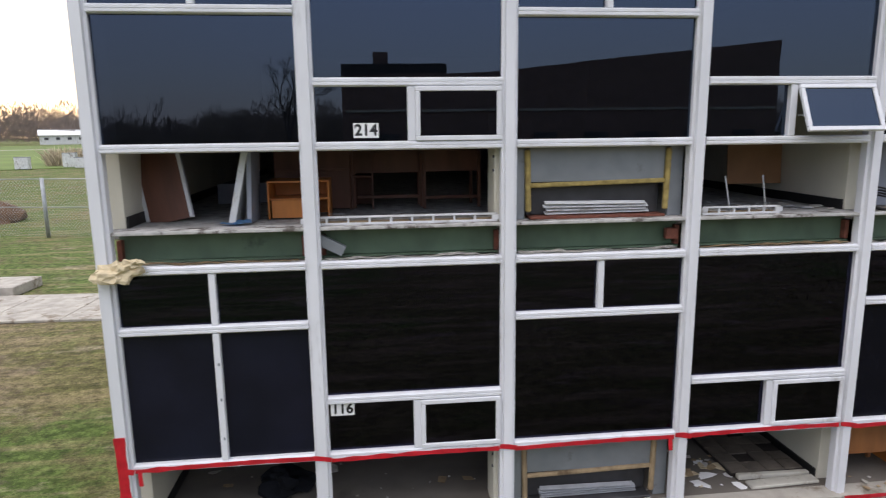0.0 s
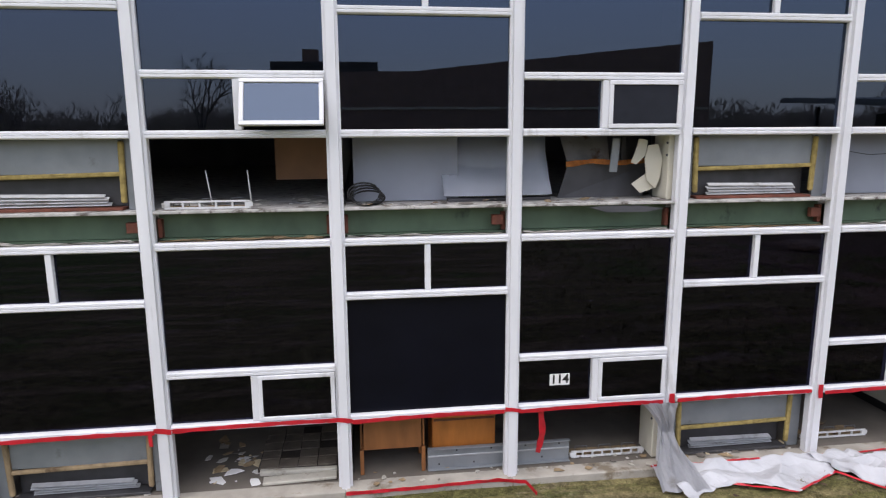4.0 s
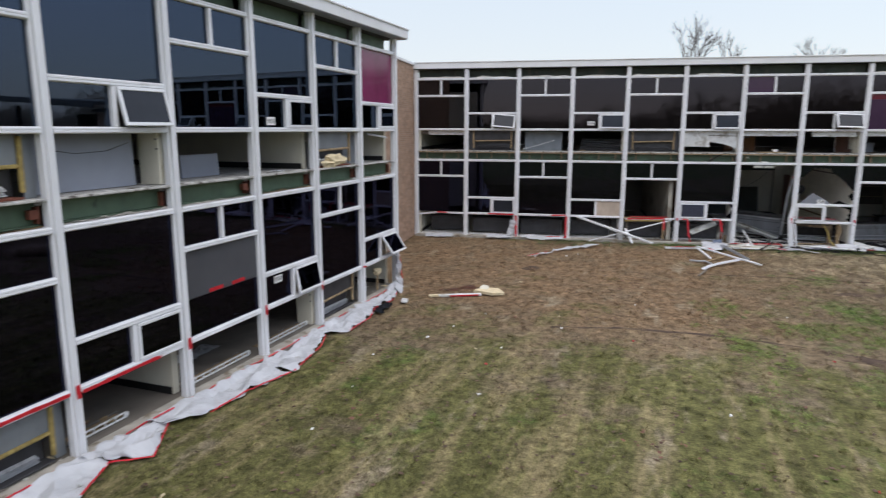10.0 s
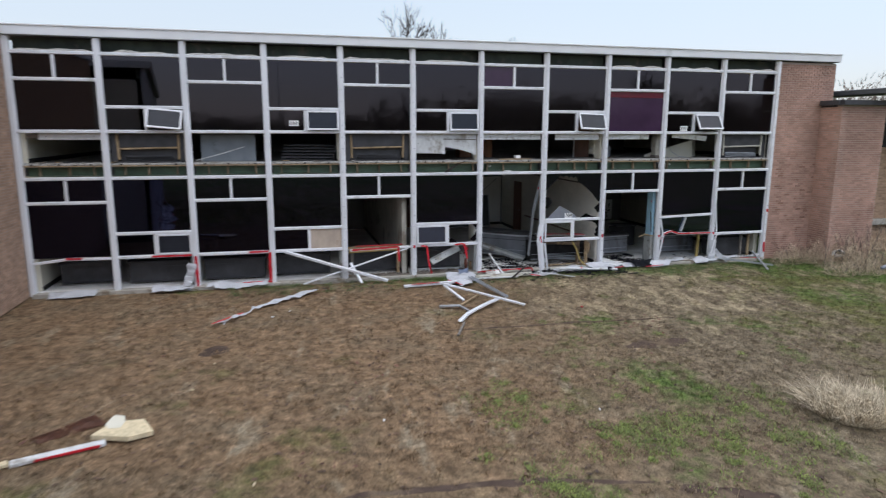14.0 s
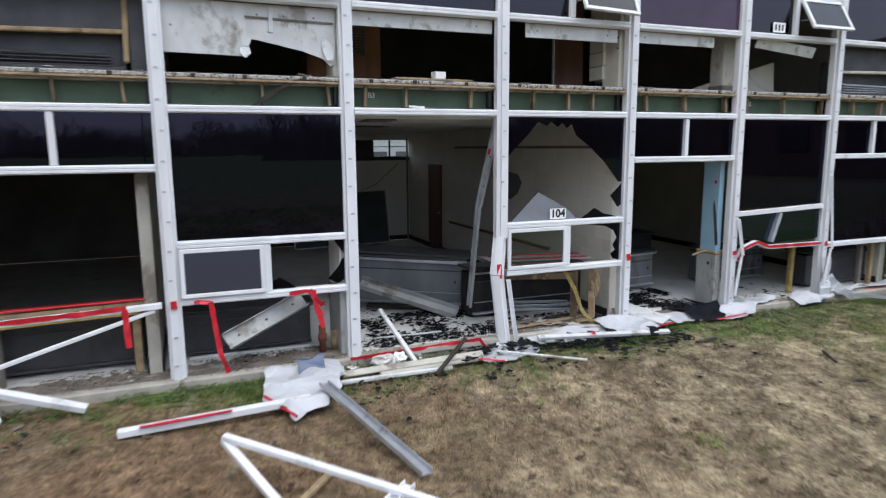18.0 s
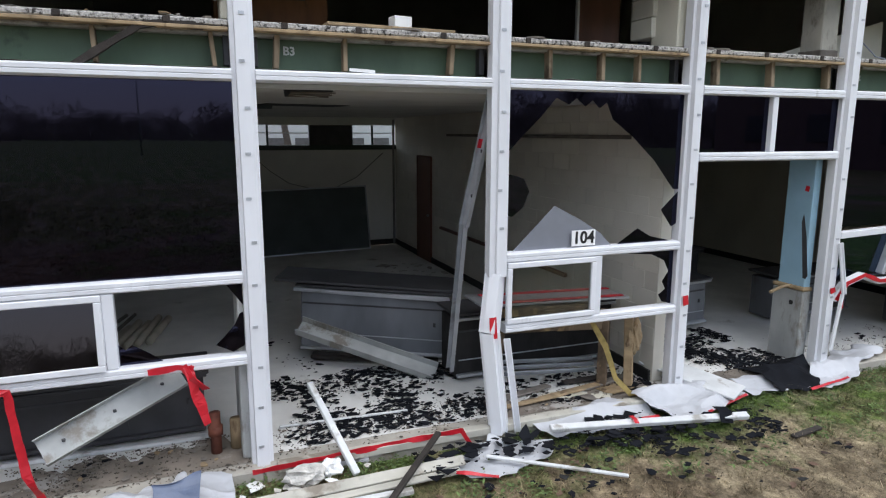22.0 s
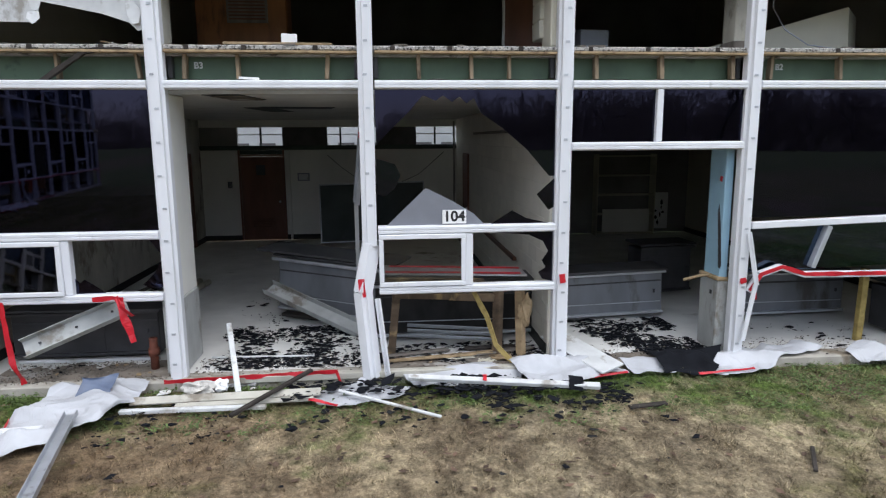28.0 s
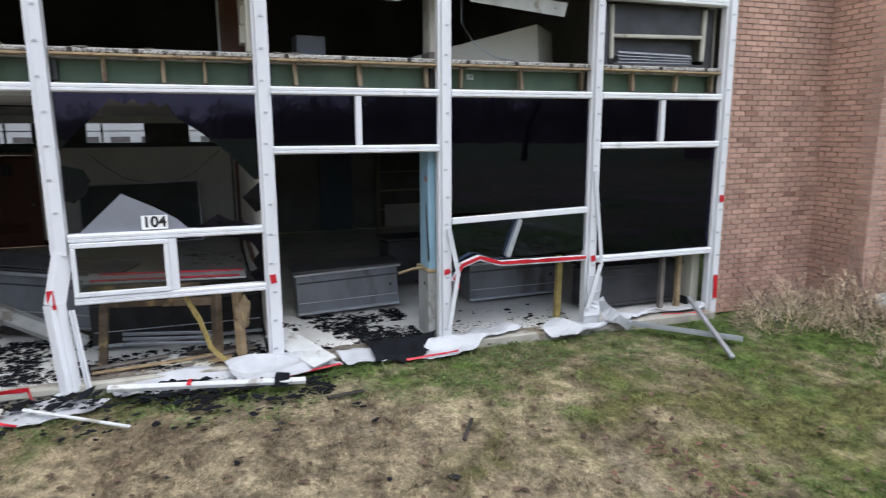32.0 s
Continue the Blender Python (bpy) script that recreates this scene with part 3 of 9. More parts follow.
def window(wing, storey, bay):
    """One bay of glazing on one storey: transoms, bars, panes and its hopper sash."""
    m, _ = WINGS[wing]
    f = FLAGS.get((wing, storey, bay), {})
    COUNT[0] += 1
    say = "white aluminium window bay with dark glass"
    if f.get("empty"):
        say = "window bay stripped of its glass and transoms"
    elif f.get("broken"):
        say = "white aluminium window bay with a shattered pane"
    elif f.get("no_large"):
        say = "white aluminium window bay with its lower glass gone"
    elif f.get("open"):
        say = "white aluminium window bay with its hopper sash open"
    elif f.get("large") is PINK:
        say = "white aluminium window bay with a magenta panel"
    win = thing("window_%d" % COUNT[0], m @ pose(bay * BAY, 0, 0), say, "window", "", "structure")
    a, b = 0.085, BAY - 0.085
    top, bottom = (Z_K, Z_R) if storey == 1 else (Z_T, Z_M)
    low, high = (Z_L, Z_J) if storey == 1 else (Z_U, Z_V)
    base = (BLUE_GLASS if wing == "a" else GREY_GLASS) if storey == 2 else DARK_GLASS
    transom(win, a, top, b - a)
    win_mid = BAY / 2 + (0.0 if bay % 2 == 0 else 0.02)
    if f.get("empty"):
        return win
    if not f.get("no_r"):
        transom(win, a, bottom, b - a)
    h = 0.045
    if bay % 2 == 0:  # pair of lights over one large pane
        transom(win, a, high, b - a)
        bx(win, "glazing_bar", (win_mid, 0, (top + high) / 2), (0.07, 0.09, top - high - 2 * h), ALU)
        lights = PURPLE if f.get("pink_light") else base
        glazing(win, a, win_mid - 0.035, high + h, top - h, lights)
        glazing(win, win_mid + 0.035, b, high + h, top - h, base)
        large = f.get("large", base)
        if f.get("no_large"):
            pass
        elif f.get("split"):
            bx(win, "glazing_bar", (win_mid, -0.01, (high + bottom) / 2), (0.07, 0.09, high - bottom - 2 * h), ALU)
            for zz in (0.3, 0.75, 1.15):
                bx(win, "clip", (win_mid + 0.01, -0.058, bottom + zz), (0.02, 0.006, 0.03), GREYMETAL, bev=0)
            glazing(win, a, win_mid - 0.035, bottom + h, high - h, NAVY)
            glazing(win, win_mid + 0.035, b, bottom + h, high - h, NAVY)
        elif large is PINK:
            bx(win, "spandrel_panel", (BAY / 2, 0.03, (high + bottom) / 2 - 0.09), (b - a, 0.02, high - bottom - 0.28), PURPLE, bev=0, label="dark purple glossy panel")
            bx(win, "spandrel_strip", (BAY / 2, 0.03, high - 0.135), (b - a, 0.022, 0.18), SCARLET, bev=0, label="dark red glossy strip")
        elif large is SCREEN:
            glazing(win, a, b, bottom + h, high - 0.86, DARK_GLASS)
            bx(win, "blind", (BAY / 2, 0.02, high - 0.05 - 0.40), (b - a - 0.004, 0.012, 0.8), BLIND, bev=0, label="grey panel across the upper half")
            for px in (0.85, 1.45):
                bx(win, "red_patch", (px, 0.010, high - 0.81), (0.36, 0.006, 0.06), RED, (0, -1, 0), bev=0)
        elif wing == "a" and storey == 1:
            glazing(win, a, b, bottom + h, high - h, NIGHT if bay == 4 else DARK_GLASS)
        else:
            glazing(win, a, b, bottom + h, high - h, large)
    else:  # large pane over a fixed light and a hopper
        if not f.get("no_pair"):
            transom(win, a, low, b - a)
        if f.get("large") is PINK:
            bx(win, "spandrel_panel", (BAY / 2, 0.03, (low + top) / 2), (b - a, 0.02, top - low - 2 * h), PINK, bev=0, label="magenta glossy panel")
        elif f.get("broken"):
            broken_pane(win, a, b, low + h, top - h)
        elif not f.get("no_pair"):
            glazing(win, a, b, low + h, top - h, base)
        else:
            glazing(win, a, b, low + 0.06, top - h, base)
        if not f.get("no_pair"):
            bx(win, "glazing_bar", (win_mid, 0, (low + bottom) / 2), (0.08, 0.10, low - bottom - 2 * h), ALU)
            l0, l1, r0, r1 = a + 0.005, win_mid - 0.04, win_mid + 0.04, b - 0.005
            z0, z1 = bottom + h, low - h
            pane = base
            if f.get("left"):
                hopper(win, l0, l1, z0, z1, f.get("open", 0), GREY_GLASS, 0.0, -7.3)
                w, h = r1 - r0, z1 - z0
                for outline in (((0.86, 1), (1, 1), (1, 0.68), (0.93, 0.84)), ((0.76, 0.14), (0.84, 0.26), (0.92, 0.40), (0.97, 0.56), (1, 0.58), (1, 0.1), (0.9, 0.02)), ((0, 0), (0.33, 0), (0.20, 0.16), (0.10, 0.26), (0.05, 0.2), (0, 0.28))):
                    polygon_pane(win, "broken_glass", [(r0 + px * w, z0 + pz * h) for px, pz in outline], 0.02, DARK_GLASS)
            elif f.get("broken"):
                hopper(win, l0, l1, z0, z1, 0, CLEAR_GLASS)
                shards_round(win, r0, r1, z0, z1)
            elif f.get("board"):
                glazing(win, l0, l1, z0, z1, pane)
                bx(win, "plywood", ((r0 + r1) / 2, -0.01, (z0 + z1) / 2), (r1 - r0, 0.015, z1 - z0), PLYBOARD, bev=0.002, label="stained plywood sheet in the opening")
            else:
                glazing(win, l0, l1, z0, z1, pane)
                hopper(win, r0, r1, z0, z1, f.get("open", 0), (SCREEN if (storey == 2 and bay in (5, 7)) or wing == "b" else pane), f.get("tilt", 0))
    if "plate" in f:
        text, px, pz = f["plate"]
        zb = bottom + h
        plate(win, px if not f.get("broken") else 0.91, zb + pz if not f.get("broken") else low + h + 0.09, text, 0.26, 0.15)
    return win


def polygon_pane(parent, name, outline, y, mat, thick=0.008):
    bm = bmesh.new()
    f = bm.faces.new([bm.verts.new((px, y, pz)) for px, pz in outline])
    top = bmesh.ops.extrude_face_region(bm, geom=[f])
    bmesh.ops.translate(bm, vec=(0, thick, 0), verts=[v for v in top["geom"] if isinstance(v, bmesh.types.BMVert)])
    bmesh.ops.recalc_face_normals(bm, faces=bm.faces)
    return part(name, bm, mat, parent)


def broken_pane(win, a, b, z0, z1):
    """What is left of the shattered pane: jagged pieces that still sit in the frame."""
    w, h = b - a, z1 - z0
    top = [(a, z1), (b, z1), (b, z0 + 0.36 * h), (b - 0.03 * w, z0 + 0.36 * h), (b - 0.07 * w, z0 + 0.42 * h), (b - 0.16 * w, z0 + 0.56 * h), (b - 0.30 * w, z0 + 0.72 * h), (b - 0.42 * w, z0 + 0.83 * h),
           (b - 0.46 * w, z0 + 0.94 * h), (b - 0.50 * w, z0 + 0.90 * h), (b - 0.54 * w, z0 + 0.95 * h), (b - 0.58 * w, z0 + 0.91 * h), (b - 0.63 * w, z0 + 0.96 * h), (b - 0.67 * w, z0 + 0.92 * h),
           (b - 0.74 * w, z0 + 0.96 * h), (b - 0.82 * w, z0 + 0.84 * h), (b - 0.93 * w, z0 + 0.70 * h), (a, z0 + 0.60 * h)]
    polygon_pane(win, "broken_glass", top, 0.02, DARK_GLASS)
    polygon_pane(win, "broken_glass", [(a, z0 + 0.50 * h), (a + 0.10 * w, z0 + 0.46 * h), (a + 0.13 * w, z0 + 0.38 * h), (a + 0.10 * w, z0 + 0.28 * h), (a + 0.04 * w, z0 + 0.22 * h), (a, z0 + 0.24 * h)], 0.02, DARK_GLASS)
    polygon_pane(win, "broken_glass", [(b, z0 + 0.34 * h), (b - 0.10 * w, z0 + 0.22 * h), (b - 0.03 * w, z0 + 0.10 * h), (b, z0 + 0.12 * h)], 0.02, DARK_GLASS)
    polygon_pane(win, "broken_glass", [(b - 0.03 * w, z0), (b - 0.16 * w, z0 + 0.04 * h), (b - 0.24 * w, z0 + 0.10 * h), (b - 0.36 * w, z0)], 0.02, DARK_GLASS)
    polygon_pane(win, "broken_glass", [(a + 0.05 * w, z0), (a + 0.27 * w, z0 + 0.28 * h), (a + 0.42 * w, z0 + 0.18 * h), (a + 0.54 * w, z0 + 0.08 * h), (a + 0.60 * w, z0)], 0.024, LIGHT_SHARD)


def shards_round(win, x0, x1, z0, z1):
    w, h = x1 - x0, z1 - z0
    polygon_pane(win, "broken_glass", [(x1, z1), (x1, z0), (x1 - 0.12 * w, z0 + 0.05 * h), (x1 - 0.17 * w, z0 + 0.18 * h), (x1 - 0.08 * w, z0 + 0.28 * h), (x1 - 0.13 * w, z0 + 0.42 * h), (x1 - 0.05 * w, z0 + 0.6 * h), (x1 - 0.12 * w, z0 + 0.8 * h), (x1 - 0.3 * w, z0 + 0.93 * h), (x0 + 0.2 * w, z1)], 0.02, DARK_GLASS)


# even grey for the triangular piece left in the broken pane
LIGHT_SHARD = material("grey_glass_piece", (0.20, 0.21, 0.24), 0.2, 0.0, 0.1, 3, 0.02)

# partitions and where they stand, by wing and storey, counted in bays
ALONG = {("a", 2, 0), ("a", 2, 4), ("a", 2, 10), ("a", 2, 12), ("a", 1, 0), ("a", 1, 4), ("a", 1, 8), ("a", 1, 12), ("b", 1, 0), ("b", 1, 5), ("b", 1, 8), ("b", 1, 11), ("b", 2, 0), ("b", 2, 5), ("b", 2, 11)}

# ---- curtain walls: full-height mullions, then each bay's windows ----
for wing, (m, bays) in WINGS.items():
    frame_root = thing("curtain_wall_" + wing, m, "white aluminium mullions of a two-storey glazed front", "facade frame", "", "structure")
    for k in range(bays + 1):
        if wing == "b" and k == 7:
            continue
        me = shared(("mullion", wing), lambda: extruded(MULLION, Z_TOP - 0.02 - 0.0, "z"), ALU)
        obj("mullion", me, frame_root, pose(k * BAY, 0, 0.02))
    if wing == "b":
        # the mullion between the seventh and eighth bays is bent out at its foot
        for z0, z1, x0, x1, y0, y1 in ((Z_R + 0.5, Z_TOP, 0.0, 0.0, 0.0, 0.0), (Z_R, Z_R + 0.5, -0.10, 0.0, -0.10, 0.0), (0.05, Z_R, -0.02, -0.10, -0.16, -0.10)):
            seg = Vector((x1 - x0, y1 - y0, z1 - z0))
            bm = extruded(MULLION, seg.length + 0.01, "z")
            part("bent_mullion" if z0 < Z_R + 0.4 else "mullion", bm, ALU, frame_root, "", pose(7 * BAY + x0, y0, z0) @ seg.to_track_quat("Z", "Y").to_matrix().to_4x4() @ pose(0, 0, 0, 0, 0, 90))
        for k in range(4, 12):
            for i in range(19):
                if k != 7 or i > 4:
                    bx(frame_root, "clip", (k * BAY + 0.012 * ((i * 7) % 3 - 1), -0.088, 0.25 + 0.335 * i), (0.04, 0.008, 0.022), ALU_B, bev=0)
    for storey in (2, 1):
        for bay in range(bays):
            window(wing, storey, bay)

STUDS = {5: (1.12, 1.9), 6: (0.26, 0.79, 1.7), 7: (0.55, 1.11, 1.52), 8: (0.37, 1.1, 1.91), 9: (0.26, 1.07, 1.95), 10: (0.63, 1.34, 1.95)}
STUDWOOD = material("weathered_stud_timber", (0.25, 0.19, 0.125), 0.9, 0.0, 0.35, 8, 0.4, 50, (0.10, 0.07, 0.045), 0.56, 0.7)

# ---- floors, slabs, beams, ceilings, roofs and inner walls of the wings ----
for wing, (m, bays) in WINGS.items():
    length = bays * BAY
    fl = thing("floor_" + wing, m, "dusty pale tiled concrete floor strewn with rubble", "floor", "", "structure")
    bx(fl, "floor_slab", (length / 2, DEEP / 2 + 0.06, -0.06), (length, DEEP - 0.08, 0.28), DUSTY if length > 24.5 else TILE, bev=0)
    curb = thing("curb_" + wing, m, "worn concrete kerb under the glazed front", "kerb", "", "structure")
    for bay in range(bays):
        bx(curb, "kerb_stone", (bay * BAY + BAY / 2, -0.02, -0.07), (BAY - 0.006, 0.26, 0.30), CONC, bev=0.012)
    up = thing("upper_floor_" + wing, m, "bare concrete upper floor slab with a broken edge", "floor", "", "structure")
    front = 0.235 if wing == "a" else 0.10
    bx(up, "floor_slab", (length / 2, (front + DEEP + 0.1) / 2, Z_SLAB - 0.055), (length, DEEP + 0.1 - front, 0.11), SLAB, bev=0.01)
    ce = thing("ceiling_" + wing, m, "stained ceiling boards of the ground floor", "ceiling", "", "structure")
    bx(ce, "ceiling_board", (length / 2, DEEP / 2 + 0.20, Z_K - 0.05), (length, DEEP - 0.2, 0.04), CEIL, bev=0)
    ce = thing("ceiling_upper_" + wing, m, "stained ceiling boards of the upper floor", "ceiling", "", "structure")
    bx(ce, "ceiling_board", (length / 2, DEEP / 2 + 0.20, Z_T - 0.03), (length, DEEP - 0.2, 0.04), CEIL, bev=0)
    rf = thing("roof_" + wing, m, "flat roof with a white metal fascia", "roof", "", "structure")
    over = 0.30 if wing == "a" else 0.14
    x0, x1 = (-0.3, length + 0.32) if wing == "a" else (-0.25, length + 2.4)
    bx(rf, "roof_deck", ((x0 + x1) / 2, DEEP / 2 - 0.05, Z_TOP + 0.13), (x1 - x0 - 0.02, DEEP + 2 * over - 0.2, 0.24), FELT, bev=0)
    bx(rf, "fascia", ((x0 + x1) / 2, -over, Z_TOP + 0.15), (x1 - x0, 0.03, 0.26), FASCIA, bev=0.006)
    bx(rf, "drip_edge", ((x0 + x1) / 2, -over - 0.02, Z_TOP + 0.265), (x1 - x0, 0.05, 0.04), FASCIA, bev=0.006)
    bx(rf, "soffit", ((x0 + x1) / 2, -over / 2 + 0.02, Z_TOP + 0.015), (x1 - x0 - 0.04, over - 0.02, 0.02), GREYMETAL, bev=0)
    bx(rf, "end_fascia", (x1 - 0.012, DEEP / 2 - over / 2, Z_TOP + 0.15), (0.03, DEEP + over - 0.05, 0.26), FASCIA, bev=0.004)
    for storey, z0, z1 in ((1, 0.085, Z_K - 0.07), (2, Z_SLAB + 0.003, Z_T - 0.05)):
        back = thing("wall_back_%s_%d" % (wing, storey), m, "dimmed grey rear wall of the rooms", "wall", "", "structure")
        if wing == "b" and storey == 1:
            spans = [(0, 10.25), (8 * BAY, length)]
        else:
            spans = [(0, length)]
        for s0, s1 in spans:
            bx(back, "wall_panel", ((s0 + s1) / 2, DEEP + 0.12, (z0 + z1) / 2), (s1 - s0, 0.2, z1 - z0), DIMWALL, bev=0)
        for k in range(0, bays + 1):
            if (wing, storey, k) not in ALONG:
                continue
            side = thing("wall_partition_%s_%d_%d" % (wing, storey, k), m @ pose(k * BAY, 0, 0), "cream painted partition wall between two rooms", "wall", "", "structure")
            xx = 0.075 if k == 0 else (-0.075 if k == bays else (-0.25 if (wing, storey, k) == ("b", 1, 5) else 0))
            # wing B's partition 5 gets a darker cream in place of its shade
            bx(side, "wall_panel", (xx, DEEP / 2 + 0.16, (z0 + z1) / 2), (0.14, DEEP - 0.18, z1 - z0), {("b", 1, 8): BLOCKJOINT, ("b", 1, 5): DIRTYDIMCREAM}.get((wing, storey, k), CREAM), bev=0.004)
            bx(side, "baseboard", (xx, DEEP / 2 + 0.16, z0 + 0.06), (0.19, DEEP - 0.24, 0.12), BLACK, bev=0.003)
    for bay in range(bays):
        bm_root = thing("spandrel_beam", m @ pose(bay * BAY + BAY / 2, 0.20, Z_K + 0.05), "green primed steel spandrel beam under the upper floor", "beam", "spandrel beams")
        tall = 0.31 if wing == "a" else 0.25
        bx(bm_root, "web", (0, 0.02, 0.025 + tall / 2), (BAY - 0.16, 0.014, tall), GREEN, bev=0)
        bx(bm_root, "flange", (0, 0, 0.012), (BAY - 0.16, 0.13, 0.016), GREEN, bev=0.003)
        bx(bm_root, "flange", (0, -0.035 if wing == "a" else 0, tall + 0.018), (BAY - 0.16, 0.06 if wing == "a" else 0.13, 0.016), GREEN, bev=0.003)
        for sx in (-1, 1):
            bx(bm_root, "end_plate", (sx * (BAY / 2 - 0.10), -0.01, 0.14), (0.05, 0.11, 0.22), RUST if wing == "a" else DARKMETAL, bev=0.004, label="rusted red end plate" if wing == "a" else "dark steel end plate")
        if wing == "b":
            rnd = random.Random(bay + 40)
            for px in STUDS.get(bay, (0.45 + rnd.uniform(-0.1, 0.1), 1.08 + rnd.uniform(-0.1, 0.1), 1.75)):
                bx(bm_root, "timber_block", (px - BAY / 2, -0.08, 0.14), (rnd.uniform(0.03, 0.05), 0.09, 0.25), STUDWOOD, (0, rnd.uniform(-5, 5), 0), 0.005, "weathered timber block")
        else:
            if bay in (2, 4, 6, 8):
                bx(bm_root, "bracket", (BAY / 2 - 0.18, -0.07, 0.16), (0.14, 0.08, 0.12), RUST, bev=0.006, label="rust-red steel bracket")
        top_root = thing("roof_beam", m @ pose(bay * BAY + BAY / 2, 0.22, Z_T + 0.04), "dark green steel roof edge beam", "beam", "roof edge beams")
        bx(top_root, "web", (0, 0.02, 0.17), (BAY - 0.16, 0.014, 0.32), GREEN if wing == "a" else DARKGREEN, bev=0)
        bx(top_root, "flange", (0, -0.02, 0.01), (BAY - 0.16, 0.14, 0.016), GREEN if wing == "a" else DARKGREEN, bev=0.003)
        if wing == "b" and bay not in (6, 7):
            w_scrap = thing("insulation_scraps", m @ pose(bay * BAY + BAY / 2, 0.02, Z_T + 0.04), "torn white insulation along the top transom", "insulation", "torn insulation strips")
            wool_roll(w_scrap, "strip", BAY - 0.22 - 0.5 * (bay % 2), 0.05, WOOL, 60 + bay)
        ledge = thing("rubble_strip", m @ pose(bay * BAY + BAY / 2, 0.03, Z_K + 0.04), "crumbled plaster and paint flakes on the transom", "rubble", "ledge rubble")
        crumpled(ledge, "flake_strip", [(-BAY / 2 + 0.12, 0, 0), (0.0, 0.01, 0), (BAY / 2 - 0.15, 0.0, 0)], 0.10 if wing == "a" else 0.055, (WOOL if bay % 3 else TANWOOD) if wing == "a" else GREYWOOD, 90 + bay, 0.045 if wing == "a" else 0.02, 0.05)
        edge = thing("slab_edge", m @ pose(bay * BAY + BAY / 2, 0.03, Z_SLAB - 0.05), "chipped concrete nosing of the upper floor", "slab edge", "slab edges")
        if wing == "b":
            bx(edge, "nosing", (0, 0.02, 0.012), (BAY - 0.17, 0.10, 0.05), FLAKED, bev=0.012)
            bx(edge, "timber_strip", (0, 0.0, -0.028), (BAY - 0.18, 0.10, 0.024), TANWOOD, (0, 0.2, 0), 0.004, "split timber strip")
            for q in (-0.7, -0.1, 0.62):
                bx(edge, "bracket", (q + 0.08 * math.sin(bay * 7 + q), -0.036, 0.012), (0.05, 0.012, 0.045), CHAR, bev=0.004)
        else:
            bx(edge, "nosing", (0, 0.07, 0.033), (BAY - 0.17, 0.26, 0.034), EDGEPAINT, bev=0.006)
        rnd = random.Random(bay * 3 + (7 if wing == "b" else 0))
        for i in range(5 if wing == "a" else 2):
            shard(edge, "chip", (rnd.uniform(-0.9, 0.9), rnd.uniform(-0.01, 0.06), 0.038), (rnd.uniform(0.08, 0.3), 0.08, 1), WOOL if i % 2 and wing == "a" else GREYWOOD, (0, 0, rnd.uniform(-20, 20)), rnd.random(), thick=0.015)

# ---- brick walls: the link between the wings, the end of wing B, the low block past it ----
BRICK_L, BRICK_H, COURSE = 0.205, 0.064, 0.0746


def brick_boxes(length, height):
    """Centres of the bricks of a running-bond wall: x along it and z up."""
    cells = []
    for r in range(int(height / COURSE)):
        x = -(r % 2) * (BRICK_L + 0.01) / 2
        while x < length - 0.02:
            a, b = max(0.002, x), min(length - 0.002, x + BRICK_L)
            if b - a > 0.03:
                cells.append((a, b, r * COURSE + 0.005))
            x += BRICK_L + 0.01
    return cells


def brick_wall(name, m, length, height, label, nearest=None, mat=None):
    root = thing(name, m, label, "wall", "", "structure")
    bx(root, "core", (length / 2, 0.115, height / 2), (length, 0.21, height), MORTAR, bev=0)
    rnd = random.Random(len(name))
    verts, faces, n = [], [], 0
    single = bmesh.new()
    for a, b, z in brick_boxes(length, height):
        y = rnd.uniform(-0.002, 0.002)
        if nearest and n < 290 and b - a > BRICK_L - 0.002 and nearest[0] < a and b < nearest[1] and nearest[2] < z < nearest[3]:
            bx(root, "brick", ((a + b) / 2, 0.008 + y, z + BRICK_H / 2), (BRICK_L, 0.03, BRICK_H), BRICK, bev=0.003)
            n += 1
            continue
        i = len(verts)
        c = 0.004
        verts += [(a, 0.02, z), (b, 0.02, z), (b, 0.02, z + BRICK_H), (a, 0.02, z + BRICK_H),
                  (a + c, y - 0.007, z + c), (b - c, y - 0.007, z + c), (b - c, y - 0.007, z + BRICK_H - c), (a + c, y - 0.007, z + BRICK_H - c)]
        faces += [(i + 4, i + 5, i + 6, i + 7), (i, i + 1, i + 5, i + 4), (i + 1, i + 2, i + 6, i + 5), (i + 2, i + 3, i + 7, i + 6), (i + 3, i, i + 4, i + 7)]
    single.free()
    me = bpy.data.meshes.new("brickwork")
    me.from_pydata(verts, [], faces)
    me.materials.append(mat or BRICK)
    tagged(obj("brickwork", me, root), kind="stuff")
    return root


link = brick_wall("wall_brick_link", WING_B @ pose(-0.09, -7.9, 0, 0, 0, 90), 7.9, 6.95, "pale tan brick wall linking the two wings", None, BRICK_PALE)
cap = thing("coping_link", WING_B, "white metal coping on the brick wall", "coping", "", "structure")
bx(cap, "coping_strip", (-0.20, -3.95, 7.0), (0.34, 7.9, 0.10), FASCIA)
brick_wall("wall_brick_end", WING_B @ pose(11 * BAY + 0.085, 0.0, 0), 2.28, 6.78, "red-brown brick end wall of the far wing", (0.2, 2.2, 1.0, 3.6))
brick_wall("wall_brick_return", WING_B @ pose(25.0, -0.9, 0, 0, 0, -90) @ pose(-0.9, 0, 0), 0.9, 5.35, "shaded brick return of the low block")
brick_wall("wall_brick_low", WING_B @ pose(25.0, -0.9, 0), 1.85, 5.35, "red-brown brick front of the low block")
